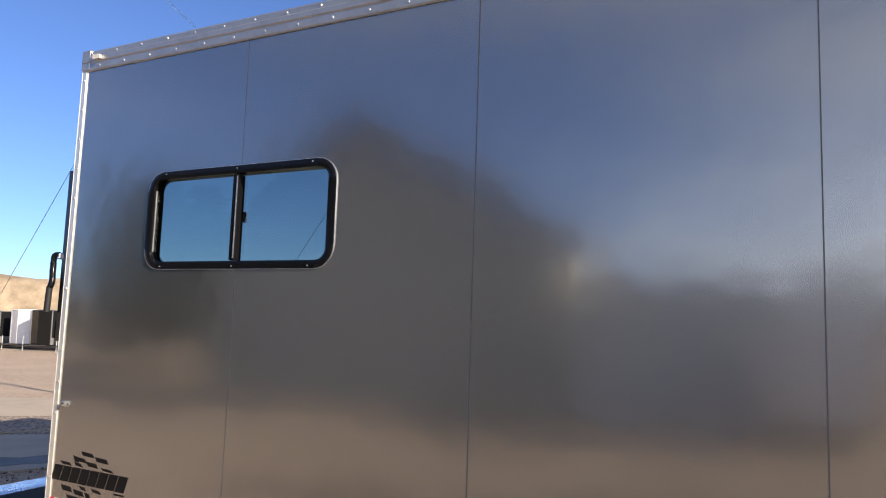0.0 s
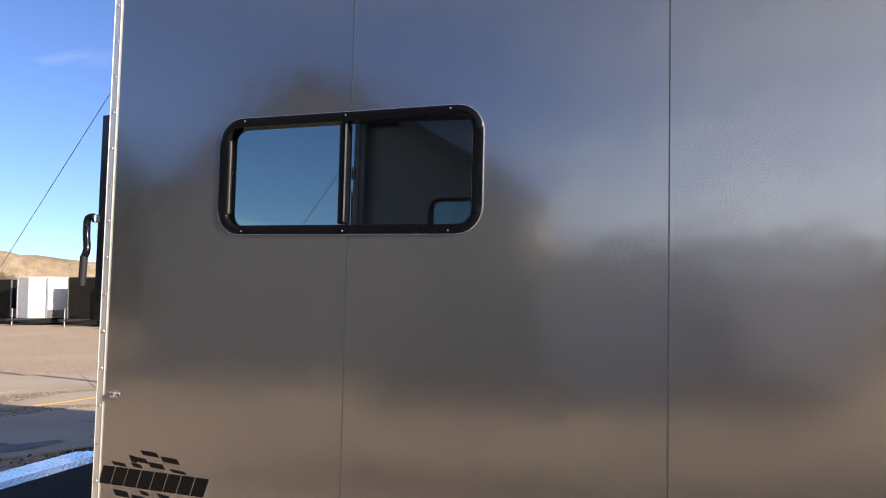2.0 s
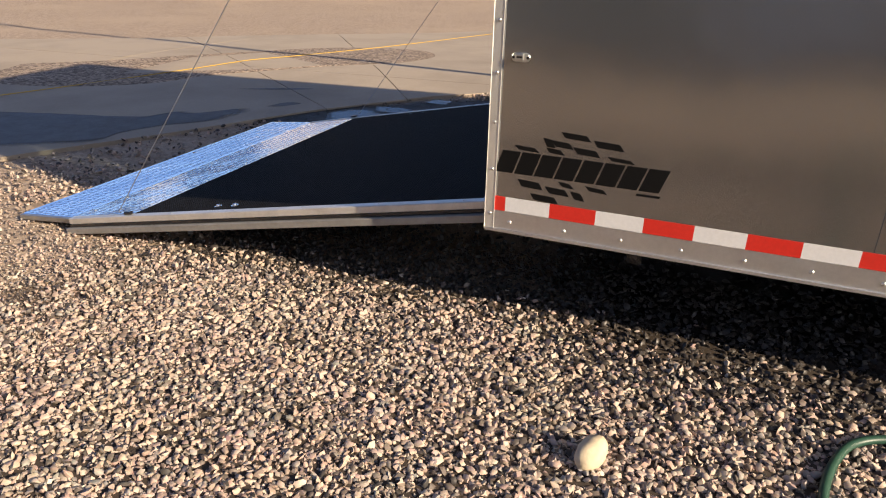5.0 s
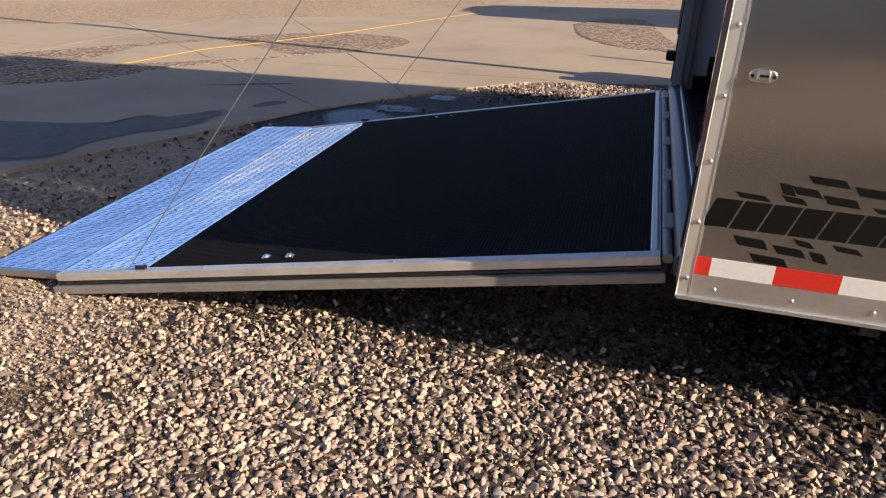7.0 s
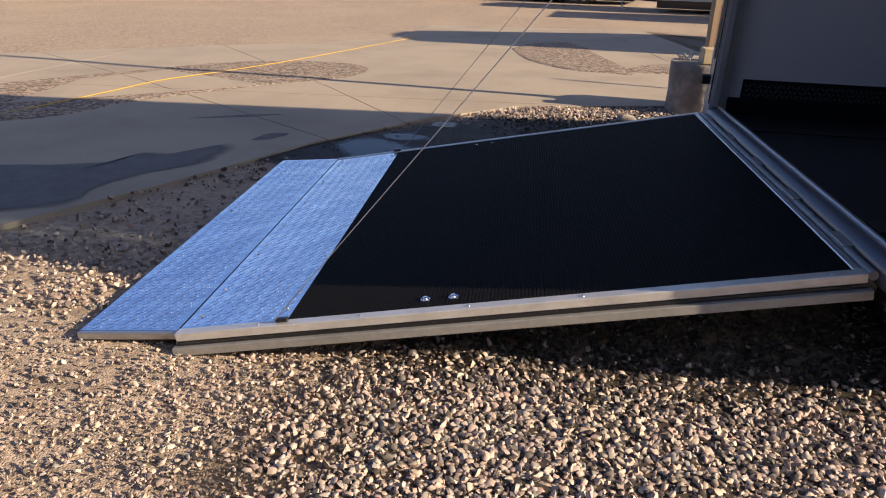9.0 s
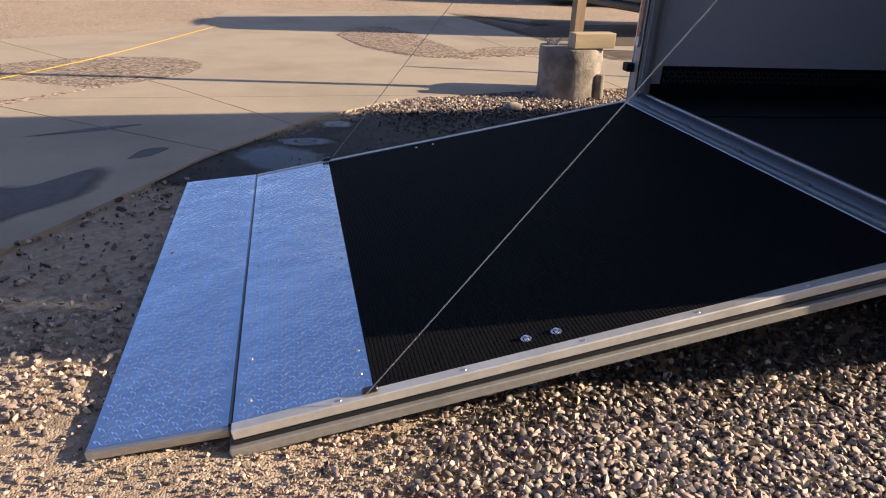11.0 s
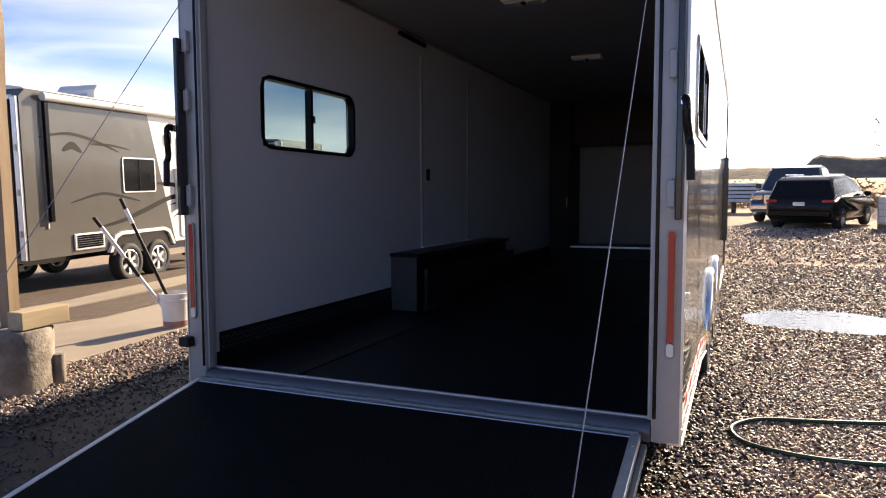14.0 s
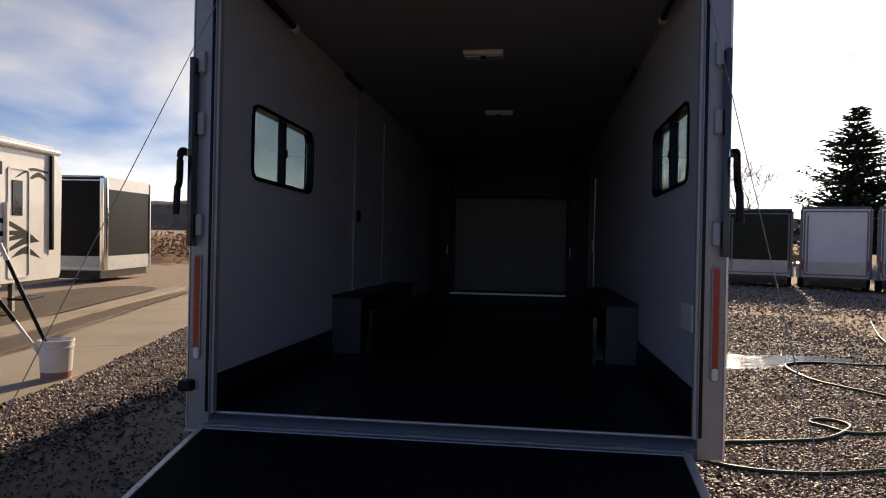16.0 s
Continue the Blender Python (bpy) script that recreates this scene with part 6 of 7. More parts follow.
part("bright_corner", rod(bmesh.new(), (0.02, -1.075, 0.4), (0.02, -1.075, 3.22), 0.13, 16), CHROME, black_box, "polished rounded corner post")
# South-east row, rears towards the lot.
SE = (-3.2, -0.8)
parked(-16.05, 22.0, SE, -15, "small dark green cargo trailer with a bare metal lower panel", 2.6, 1.74, 2.32, GREEN_BLACK, trim=DARK_TRIM)
parked(-21.15, 22.0, SE, -20, "small pale silver cargo trailer with a bare metal lower panel", 3.0, 1.70, 2.38, PALE_SILVER, trim=DARK_TRIM)
parked(-26.1, 21.9, SE, -24, "small pale silver cargo trailer with a bare metal lower panel", 3.0, 1.70, 2.38, PALE_SILVER, trim=DARK_TRIM)
parked(-13.9, 27.5, SE, -12, "low dark green cargo trailer behind a water tank", 2.4, 1.3, 1.45, GREEN_BLACK, band=False, door=False)
# South, behind the path, facing the show trailer's side.
cargo_trailer("small white enclosed trailer parked across the lot", pose(3.9, -8.4, 0, 0, 0, -92), 2.4, 1.5, 2.05, WHITE_PAINT, band=False)
cargo_trailer("charcoal enclosed trailer parked across the lot", pose(12.0, -18.0, 0, 0, 0, 172), 4.2, 2.2, 2.4, CHARCOAL, band=False)


# ---- travel trailer ----
RV_GREY = paint("taupe_gel_coat", (0.108, 0.102, 0.093), 0.2)
RV_DOOR = paint("dark_taupe_gel_coat", (0.052, 0.0505, 0.048), 0.2)
RV_WHITE = paint("white_gel_coat", (0.74, 0.73, 0.70), 0.3)


def travel_trailer():
    t = thing("travel_trailer", "taupe and white travel trailer with black swooshes and a rear ramp", "travel trailer", m=pose(3.95, 8.02, ground_z(4, 8.5) - 0.03, 0, 0, 9))
    # Local x forward from the rear, y to the left; the near side is y = 0, the far one y = 2.45.
    L, W, lo, hi = 5.36, 2.45, 0.60, 3.10
    prof = [(0.0, lo), (L - 0.06, lo), (L, lo + 0.10), (L + 0.04, hi - 0.5), (L - 0.25, hi), (0.12, hi), (0.0, hi - 0.12)]
    split = 3.0
    rear_half = [(0.0, lo), (split + 0.45, lo), (split - 0.25, hi), (0.12, hi), (0.0, hi - 0.12)]
    front_half = [(split + 0.45, lo), (L - 0.06, lo), (L, lo + 0.10), (L + 0.04, hi - 0.5), (L - 0.25, hi), (split - 0.25, hi)]
    part("rear_body", prismed(rear_half, "y", 0.0, W), RV_GREY, t, "taupe rear body", 0)
    part("front_body", prismed(front_half, "y", 0.0, W), RV_WHITE, t, "white front body", 0)
    part("roof_membrane", prismed([(0.02, hi - 0.002)] + [(0.02 + (W - 0.04) * k / 12, hi + 0.02 + 0.11 * math.sin(math.pi * k / 12)) for k in range(13)] + [(W - 0.02, hi - 0.002)], "x", 0.1, L - 0.22), RV_WHITE, t, smooth=0)
    part("awning", rod(bmesh.new(), (0.35, -0.07, hi - 0.09), (L - 0.25, -0.07, hi - 0.09), 0.062, 14), WHITE_PAINT, t, "rolled white awning")
    for x in (0.42, L - 0.4):
        part("awning_arm", boxed(x - 0.04, x + 0.04, -0.07, -0.001, 1.15, hi - 0.16, bev=0.006), BLACK_FRAME, t, smooth=0)
        part("arm_channel", boxed(x - 0.055, x - 0.035, -0.02, -0.001, 1.05, hi - 0.16), ALU, t, smooth=0)
    # roof cooler
    ac = part("roof_air_conditioner", prismed([(2.3, hi + 0.08), (3.3, hi + 0.08), (3.2, hi + 0.28), (3.0, hi + 0.38), (2.4, hi + 0.38), (2.32, hi + 0.29)], "y", 0.7, 1.5, 0.02), RV_WHITE, t, "white rooftop air conditioner", 0)
    part("grille", boxed(2.295, 2.312, 0.85, 1.35, hi + 0.15, hi + 0.22), ALU_DULL, ac, smooth=0)
    # rear: ramp door, bright posts, latches, lamps
    part("ramp_door", boxed(-0.045, -0.001, 0.16, W - 0.16, lo + 0.05, hi - 0.16, bev=0.012), RV_DOOR, t, "glossy dark taupe rear ramp door", 0)
    for y in (0.06, W - 0.06):
        part("bright_post", boxed(-0.055, -0.001, y - 0.045, y + 0.045, lo, hi - 0.12, bev=0.008), ALU, t, smooth=0)
        for z in (0.95, 1.55, 2.2):
            part("hinge_block", boxed(-0.075, -0.0555, y - 0.02, y + 0.02, z, z + 0.09), ALU_DULL, t, smooth=0)
    part("top_bar", boxed(-0.055, -0.001, 0.106, W - 0.106, hi - 0.17, hi - 0.1, bev=0.008), ALU, t, smooth=0)
    for y in (0.33, W - 0.33):
        lt = part("door_lock", boxed(-0.075, -0.046, y - 0.13, y + 0.13, 1.42, 1.47, bev=0.008), BLACK_FRAME, t, smooth=0)
        part("lock_body", boxed(-0.085, -0.046, y - 0.035, y + 0.035, 1.38, 1.53, bev=0.008), BLACK_FRAME, lt, smooth=0)
    part("rear_bumper", boxed(-0.12, -0.001, 0.1, W - 0.1, lo - 0.16, lo - 0.04, bev=0.02), BLACK_PAINT, t, smooth=0)
    # windows and door on the near side
    def pane(x0, x1, z0, z1, name, divide=False):
        bm = ring(bmesh.new(), rounded(x0, x1, z0, z1, 0.05), rounded(x0 + 0.02, x1 - 0.02, z0 + 0.02, z1 - 0.02, 0.035), "y", -0.02, 0.001)
        w = part(name, bm, ALU if divide else BLACK_FRAME, t, "dark tinted side window", 0)
        part("pane", boxed(x0 + 0.015, x1 - 0.015, -0.012, -0.004, z0 + 0.015, z1 - 0.015), BLACK_GLOSS, w, smooth=0)
        if divide:
            part("mullion", boxed((x0 + x1) / 2 - 0.015, (x0 + x1) / 2 + 0.015, -0.02, -0.0125, z0 + 0.035, z1 - 0.035), BLACK_FRAME, w, smooth=0)
    pane(2.05, 2.92, 1.56, 2.17, "side_window", True)
    dr = part("entry_door", ring(bmesh.new(), rounded(3.62, 4.28, lo + 0.07, 2.62, 0.07), rounded(3.65, 4.25, lo + 0.10, 2.59, 0.06), "y", -0.022, 0.001), RV_WHITE, t, "white entry door", 0)
    part("door_window", boxed(3.76, 4.06, -0.016, -0.001, 1.78, 2.40, bev=0.004), BLACK_GLOSS, dr, smooth=0)
    part("grab_rail", boxed(3.50, 3.53, -0.07, -0.001, 1.2, 2.0, bev=0.008), WHITE_PLASTIC, t, smooth=0)
    part("entry_step", boxed(3.65, 4.25, -0.30, 0.02, 0.30, 0.34, bev=0.006), BLACK_PAINT, t, smooth=0)
    part("porch_lamp", boxed(3.32, 3.40, -0.06, -0.001, 2.46, 2.68, bev=0.01), BLACK_FRAME, t, smooth=0)
    vent = part("furnace_vent", boxed(0.86, 1.52, -0.03, -0.001, 0.66, 0.93, bev=0.012), WHITE_PLASTIC, t, "white louvred hatch", 0)
    for k in range(6):
        part("louvre", boxed(0.91, 1.47, -0.04, -0.0305, 0.70 + k * 0.035, 0.727 + k * 0.035), BLACK_FRAME, vent, smooth=0)
    # swooshes
    SW = mat("black_swoosh", (0.010, 0.010, 0.010), 0.5, spec=0.15)

    def swoosh(pts, wide):
        c = spline([(x, 0, z) for x, z in pts], 8)
        up, dn = [], []
        for i, p in enumerate(c):
            f = math.sin(math.pi * min(1, i / (len(c) - 1) * 0.96 + 0.03)) ** 0.6 * wide / 2
            up.append((p.x, p.z + f))
            dn.append((p.x, p.z - f))
        part("swoosh", prismed(up + dn[::-1], "y", -0.004, 0.001), SW, t, "black painted swoosh", 0)
    def blade(pts):
        part("swoosh", prismed(pts, "y", -0.0045, 0.001), SW, t, "black painted swoosh", 0)
    swoosh([(0.85, 1.42), (1.5, 1.55), (2.0, 1.50), (2.5, 1.40)], 0.05)
    swoosh([(1.45, 1.00), (2.0, 1.08), (2.68, 1.26), (3.4, 1.45), (4.1, 1.46), (4.5, 1.36)], 0.09)
    swoosh([(2.95, 1.72), (3.5, 1.68), (4.0, 1.54), (4.5, 1.36)], 0.09)
    blade([(3.35, 1.04), (3.8, 1.26), (4.15, 1.40), (4.6, 1.31), (4.15, 1.27), (3.75, 1.17)])
    blade([(3.3, 1.30), (3.7, 1.40), (4.2, 1.50), (4.62, 1.31), (4.1, 1.38), (3.6, 1.32)])
    blade([(3.72, 1.03), (4.0, 1.18), (4.22, 1.24), (4.45, 1.12), (4.68, 0.99), (4.35, 1.07), (4.1, 1.10)])
    swoosh([(3.85, 2.44), (4.36, 2.63), (5.0, 2.60)], 0.05)
    swoosh([(4.3, 2.46), (4.6, 2.55), (4.85, 2.46)], 0.09)
    swoosh([(0.3, 2.42), (0.9, 2.50), (1.5, 2.40), (2.0, 2.25)], 0.05)
    swoosh([(1.3, 2.36), (1.8, 2.36), (2.3, 2.30)], 0.04)
    swoosh([(0.75, 2.24), (0.95, 2.32), (1.15, 2.22)], 0.12)
    # wheels and arches
    for x in (2.10, 2.88):
        wheel(t, pose(x, 0.06, 0.345), 0.345, 0.22, ALU, 6)
        wheel(t, pose(x, W - 0.12, 0.345, 0, 0, 180), 0.345, 0.22, ALU, 6)
    bm = bmesh.new()
    outer = [(1.60, 0.56), (1.74, 0.84), (1.9, 0.90), (3.08, 0.90), (3.24, 0.84), (3.38, 0.56)]
    inner = [(1.66, 0.56), (1.79, 0.79), (1.92, 0.84), (3.06, 0.84), (3.19, 0.79), (3.32, 0.56)]
    v = [[bm.verts.new((x, y, z)) for x, z in row] for row, y in ((outer, -0.05), (inner, -0.05), (inner, 0.02), (outer, 0.02))]
    for i in range(len(outer) - 1):
        for k in range(4):
            bm.faces.new((v[k][i], v[k][i + 1], v[(k + 1) % 4][i + 1], v[(k + 1) % 4][i]))
    part("wheel_skirt", bm, RV_WHITE, t, smooth=0)
    part("wheel_shadow_box", boxed(1.72, 3.26, -0.006, 0.3, 0.50, 0.83), BLACK_PAINT, t, smooth=0)
    part("chassis", boxed(0.1, L + 0.9, 0.5, W - 0.5, lo - 0.14, lo - 0.001), BLACK_PAINT, t, smooth=0)
    part("front_leg", boxed(4.2, 4.28, 0.25, 0.33, 0.02, lo - 0.001), ALU_DULL, t, smooth=0)


travel_trailer()


# ---- vehicles ----
def suv(name, label, m, skin, bed_=False):
    t = thing(name, label, "car", m=m)
    # Local x forward, y to the left, rear bumper at the origin.
    h = 0.95
    low = [(0.02, 0.42), (0.0, 0.78), (0.06, 1.02), (0.5, 1.06), (3.55, 1.05), (4.55, 0.93), (4.74, 0.72), (4.76, 0.36), (4.3, 0.24), (0.3, 0.24)]
    part("body", prismed(low, "y", -h, h, 0.11), skin, t, smooth=50)
    if bed_:
        part("grille", boxed(4.72, 4.79, -0.5, 0.5, 0.62, 0.9, bev=0.02), CHROME, t, "chrome front grille", 0)
        for s in (-1, 1):
            part("headlight", boxed(4.60, 4.765, *sorted((s * 0.55, s * 0.9)), 0.72, 0.9, bev=0.03), CHROME, t, "clear headlight", 0)
        cab = [(1.7, 1.0), (1.9, 1.72), (2.5, 1.80), (3.0, 1.72), (3.6, 1.0)]
    else:
        cab = [(0.08, 1.0), (0.30, 1.62), (0.55, 1.74), (2.0, 1.78), (2.75, 1.66), (3.55, 1.0)]
    bm = prismed(cab, "y", -h + 0.04, h - 0.04, 0.04)
    for v in bm.verts:
        v.co.y *= 1 - 0.24 * max(0, (v.co.z - 1.0) / 0.78) ** 1.2
    part("cabin", bm, skin, t, smooth=35)
    bm = prismed([(x + (0.10 if x < 1.5 else -0.16 if x > 3 else 0), 1.08 + (z - 1.0) * 0.78) for x, z in cab], "y", -h + 0.03, h - 0.03)
    for v in bm.verts:
        v.co.y *= 1 - 0.22 * max(0, (v.co.z - 1.0) / 0.78) ** 1.2
    part("side_glass", bm, BLACK_GLOSS, t, "dark tinted side windows", 0)
    if not bed_:
        part("rear_glass", prismed([(0.10, 1.10), (0.28, 1.58), (0.30, 1.58), (0.14, 1.10)], "y", -0.68, 0.68), BLACK_GLOSS, t, smooth=0)
        for s in (-1, 1):
            part("roof_rail", rod(bmesh.new(), (0.6, s * 0.6, 1.80), (2.3, s * 0.6, 1.80), 0.02, 8), CHROME, t)
    part("windscreen", prismed([(3.5, 1.08), (2.85, 1.62), (2.87, 1.64), (3.54, 1.08)], "y", -0.66, 0.66), BLACK_GLOSS, t, smooth=0)
    for s in (-1, 1):
        part("tail_light", boxed(-0.012, 0.1, *sorted((s * 0.62, s * 0.93)), 0.90, 1.0, bev=0.015), RED_LENS, t, smooth=0)
        part("mirror", boxed(3.1, 3.22, *sorted((s * 0.96, s * 1.14)), 1.06, 1.22, bev=0.03), skin, t, smooth=0)
        for x in (0.88, 3.75):
            wheel(t, pose(x, s * (h - 0.1), 0.36) @ (pose(0, 0, 0) if s < 0 else pose(0, 0, 0, 0, 0, 180)), 0.36, 0.24, ALU, 5)
            part("wheel_arch", boxed(x - 0.42, x + 0.42, *sorted((s * (h - 0.25), s * (h + 0.003))), 0.30, 0.72, bev=0.1), BLACK_PAINT, t, smooth=0)
    part("rear_bumper", boxed(-0.06, 0.1, -0.88, 0.88, 0.44, 0.66, bev=0.04), BLACK_FRAME, t, smooth=0)
    part("plate_bar", boxed(-0.025, 0.0, -0.16, 0.16, 0.80, 0.92), WHITE_PLASTIC, t, "blank pale plate", 0)
    part("front_bumper", boxed(4.68, 4.82, -0.9, 0.9, 0.42, 0.60, bev=0.04), CHROME if bed_ else BLACK_FRAME, t, smooth=0)


suv("parked_suv", "black sport utility car parked on the gravel", pose(19.1, -3.05, 0, 0, 0, -21) @ Matrix.Diagonal((0.96, 0.96, 0.87, 1)), BLACK_GLOSS)
suv("parked_pickup", "slate-blue pickup with chrome grille parked behind a black car", pose(26.7, -4.05, 0, 0, 0, 165) @ Matrix.Scale(1.06, 4), paint("slate_blue_paint", (0.05, 0.06, 0.075), 0.2), True)


def panel_stack():
    x, y = polar(0.4, 33.0, (-2.9, -1.5))
    t = thing("panel_stack", "stack of pale blue corrugated metal panels on dark bearers", "panel stack", m=pose(x, y, 0, 0, 0, 2))
    PALE = mat("pale_blue_metal", (0.52, 0.60, 0.68), 0.4, 0.2, 0.2, 3)
    for k in range(5):
        part("panel", boxed(-0.5 + 0.02 * k, 0.5, -1.3, 1.3 - 0.03 * k, 0.46 + k * 0.17, 0.59 + k * 0.17, bev=0.02), PALE, t, smooth=0)
    for yy in (-1.0, 0, 1.0):
        part("bearer", boxed(-0.5, 0.5, yy - 0.1, yy + 0.1, 0, 0.46), BLACK_PAINT, t, smooth=0)
    for k in range(4):
        part("spacer", boxed(-0.4, 0.4, -1.1, 1.1, 0.591 + k * 0.17, 0.629 + k * 0.17), BLACK_PAINT, t, smooth=0)


panel_stack()


def ibc_tank():
    x, y = polar(-11.45, 24.0, (-3.2, -0.9))
    t = thing("water_tank", "white caged plastic water tank on a pallet", "tank", m=pose(x, y, 0, 0, 0, 78) @ Matrix.Scale(0.92, 4))
    part("plastic_tank", boxed(-0.48, 0.48, -0.58, 0.58, 0.15, 1.02, bev=0.06, seg=2), WHITE_PLASTIC, t, smooth=0)
    part("pallet", boxed(-0.5, 0.5, -0.6, 0.6, 0.0, 0.13, bev=0.01), WOOD, t, smooth=0)
    for z in (0.2, 0.4, 0.6, 0.8, 1.0):
        bm = ring(bmesh.new(), rounded(-0.51, 0.51, -0.61, 0.61, 0.05, 3), rounded(-0.495, 0.495, -0.595, 0.595, 0.05, 3), "z", z, z + 0.02)
        part("cage_hoop", bm, ALU_DULL, t, smooth=0)
    for k in range(6):
        yy = -0.5 + k * 0.2
        for xx in (-0.5, 0.5):
            part("cage_bar", boxed(xx - 0.01, xx + 0.01, yy - 0.01, yy + 0.01, 0.13, 1.03), ALU_DULL, t, smooth=0)
    part("lid", rod(bmesh.new(), (0, 0, 1.02), (0, 0, 1.08), 0.1, 14), BLACK_FRAME, t)


ibc_tank()


# ---- workshop behind the path ----
def workshop():
    t = thing("workshop", "grey-brown metal workshop with a gable roof", "building")
    SIDING = mat("ribbed_metal_siding", (0.46, 0.445, 0.365), 0.5, 0.1, 0.2, 2, 0.05, 4, (0.38, 0.365, 0.295), stain=0.2, stain_scale=1)
    # Pale tone chosen to brighten the added block's mirror image.
    FILLER_PALE = mat("reflection_filler_pale", (0.80, 0.77, 0.70), 0.5, 0.0, 0.2, 2, 0.05, 4, (0.72, 0.69, 0.61), stain=0.1, stain_scale=1)
    ROOFM = mat("brown_metal_roof", (0.12, 0.09, 0.07), 0.45, 0.3, 0.2, 2)
    x0, x1, xm, yf, yb, ze, zr = -7.6, 0.3, -3.65, -9.8, -11.6, 3.0, 5.4
    outline = [(x0, 0), (x1, 0), (x1, ze), (xm, zr), (x0, ze)]
    part("wall", prismed(outline, "y", yb, yf), SIDING, t, smooth=0)
    rib = boxed(-0.03, 0.03, 0.0, 0.03, 0, 1)
    rme = mesh_of("siding_rib", rib, SIDING, 0)
    x = x0 + 0.2
    while x < x1:
        top = ze + (zr - ze) * (1 - abs(x - xm) / (x1 - xm))
        same_part("siding_rib", rme, t, pose(x, yf, 0) @ Matrix.Diagonal((1, 1, top - 0.05, 1)))
        x += 0.3
    for a, b in ((x0 - 0.35, xm), (x1 + 0.35, xm)):
        za = ze - 0.35 * (zr - ze) / (x1 - xm)
        part("roof", prismed([(a, za), (b, zr), (b, zr + 0.1), (a, za + 0.1)], "y", yb - 0.3, yf + 0.4), ROOFM, t, smooth=0)
        part("fascia", prismed([(a, za - 0.12), (b, zr - 0.12), (b, zr + 0.12), (a, za + 0.12)], "y", yf + 0.401, yf + 0.43), ROOFM, t, "dark gable fascia", 0)
    # Made-up low block, unseen itself, filling the gap mirrored in the trailer's side.
    part("lean_to", prismed([(yf - 0.3, 0), (yf - 0.3, 1.95), (yb, 2.35), (yb, 0)], "x", x1 + 0.001, x1 + 2.75), FILLER_PALE, t, "added low pale block that fills a gap in the trailer side's reflection", 0)
    part("lean_to_roof", prismed([(yf - 0.12, 1.93), (yf - 0.12, 1.99), (yb - 0.1, 2.45), (yb - 0.1, 2.39)], "x", x1 + 0.002, x1 + 2.9), ROOFM, t, "brown metal roof over the added pale block", 0)
    part("big_door", boxed(-5.6, -1.4, yf + 0.032, yf + 0.08, 0.0, 2.8), SIDING, t, smooth=0)


workshop()


# ---- trees, hills and scrub ----
BARK = mat("grey_bark", (0.16, 0.12, 0.09), 0.9, 0.0, 0.5, 12, 0.4, 20, (0.09, 0.07, 0.05))
NEEDLE = mat("dark_needles", (0.045, 0.075, 0.038), 0.7, 0.0, 0.4, 1.5, colour2=(0.015, 0.032, 0.02), per="island")
DRY = mat("dry_grass", (0.40, 0.29, 0.17), 0.9, 0.0, 0.5, 0.8, colour2=(0.30, 0.20, 0.11), per="island")
GRASS_BANK = mat("dry_grass_bank", (0.42, 0.315, 0.19), 0.95, 0.0, 0.7, 1.2, 0.6, 3, (0.28, 0.19, 0.11), stain=0.4, stain_scale=0.25)
RUST_BANK = mat("rusty_dry_growth", (0.34, 0.185, 0.095), 0.95, 0.0, 0.7, 1.2, 0.6, 3, (0.22, 0.13, 0.07), stain=0.4, stain_scale=0.3)
SCRUB = mat("scrub_leaves", (0.09, 0.085, 0.045), 0.85, 0.0, 0.4, 1, colour2=(0.05, 0.05, 0.03), per="island")


def leaf_mesh(name, quads, material):
    me = bpy.data.meshes.new(name)
    v = [p for q in quads for p in q]
    f, i = [], 0
    for q in quads:
        f.append(tuple(range(i, i + len(q))))
        i += len(q)
    me.from_pydata(v, [], f)
    me.materials.append(material)
    return me


def conifer(x, y, height, spread, seed, label="tall dark green spruce tree behind the trailers"):
    rng = random.Random(seed)
    t = thing("conifer", label, "tree", m=pose(x, y, 0))
    part("trunk", rod(bmesh.new(), (0, 0, 0), (0, 0, height * 0.97), 0.17, 10, 0.02), BARK, t)
    quads = []
    z = 0.9
    while z < height - 0.15:
        f = 1 - z / height
        reach = spread * (f ** 0.72) * rng.uniform(0.74, 1.12)
        n = max(6, int(17 * f + 5))
        for k in range(n):
            a = 2 * math.pi * (k + rng.random()) / n
            if rng.random() < 0.16:
                continue
            r = reach * rng.uniform(0.55, 1.12)
            drop = rng.uniform(0.05, 0.22) * r
            steps = max(3, int(r / 0.16))
            for i in range(1, steps + 1):
                q = i / steps
                c = Vector((math.cos(a) * r * q, math.sin(a) * r * q, z - drop * q + 0.30 * r * q * q))
                for _ in range(3):
                    d = Vector((math.cos(a) + rng.uniform(-0.9, 0.9), math.sin(a) + rng.uniform(-0.9, 0.9), rng.uniform(-0.35, 0.35))).normalized()
                    s = rng.uniform(0.14, 0.34) * (1.25 - 0.6 * q)
                    side = d.cross(Vector((rng.uniform(-1, 1), rng.uniform(-1, 1), 1))).normalized() * s * 0.42
                    quads.append((c - side, c + d * s * 1.5, c + side))
        z += 0.17 + 0.10 * f
    ob = new("crown", leaf_mesh("crown", quads, NEEDLE))
    ob.parent = t


cx, cy = polar(-22.7, 40, SE)
conifer(cx, cy, 8.2, 3.9, 4)


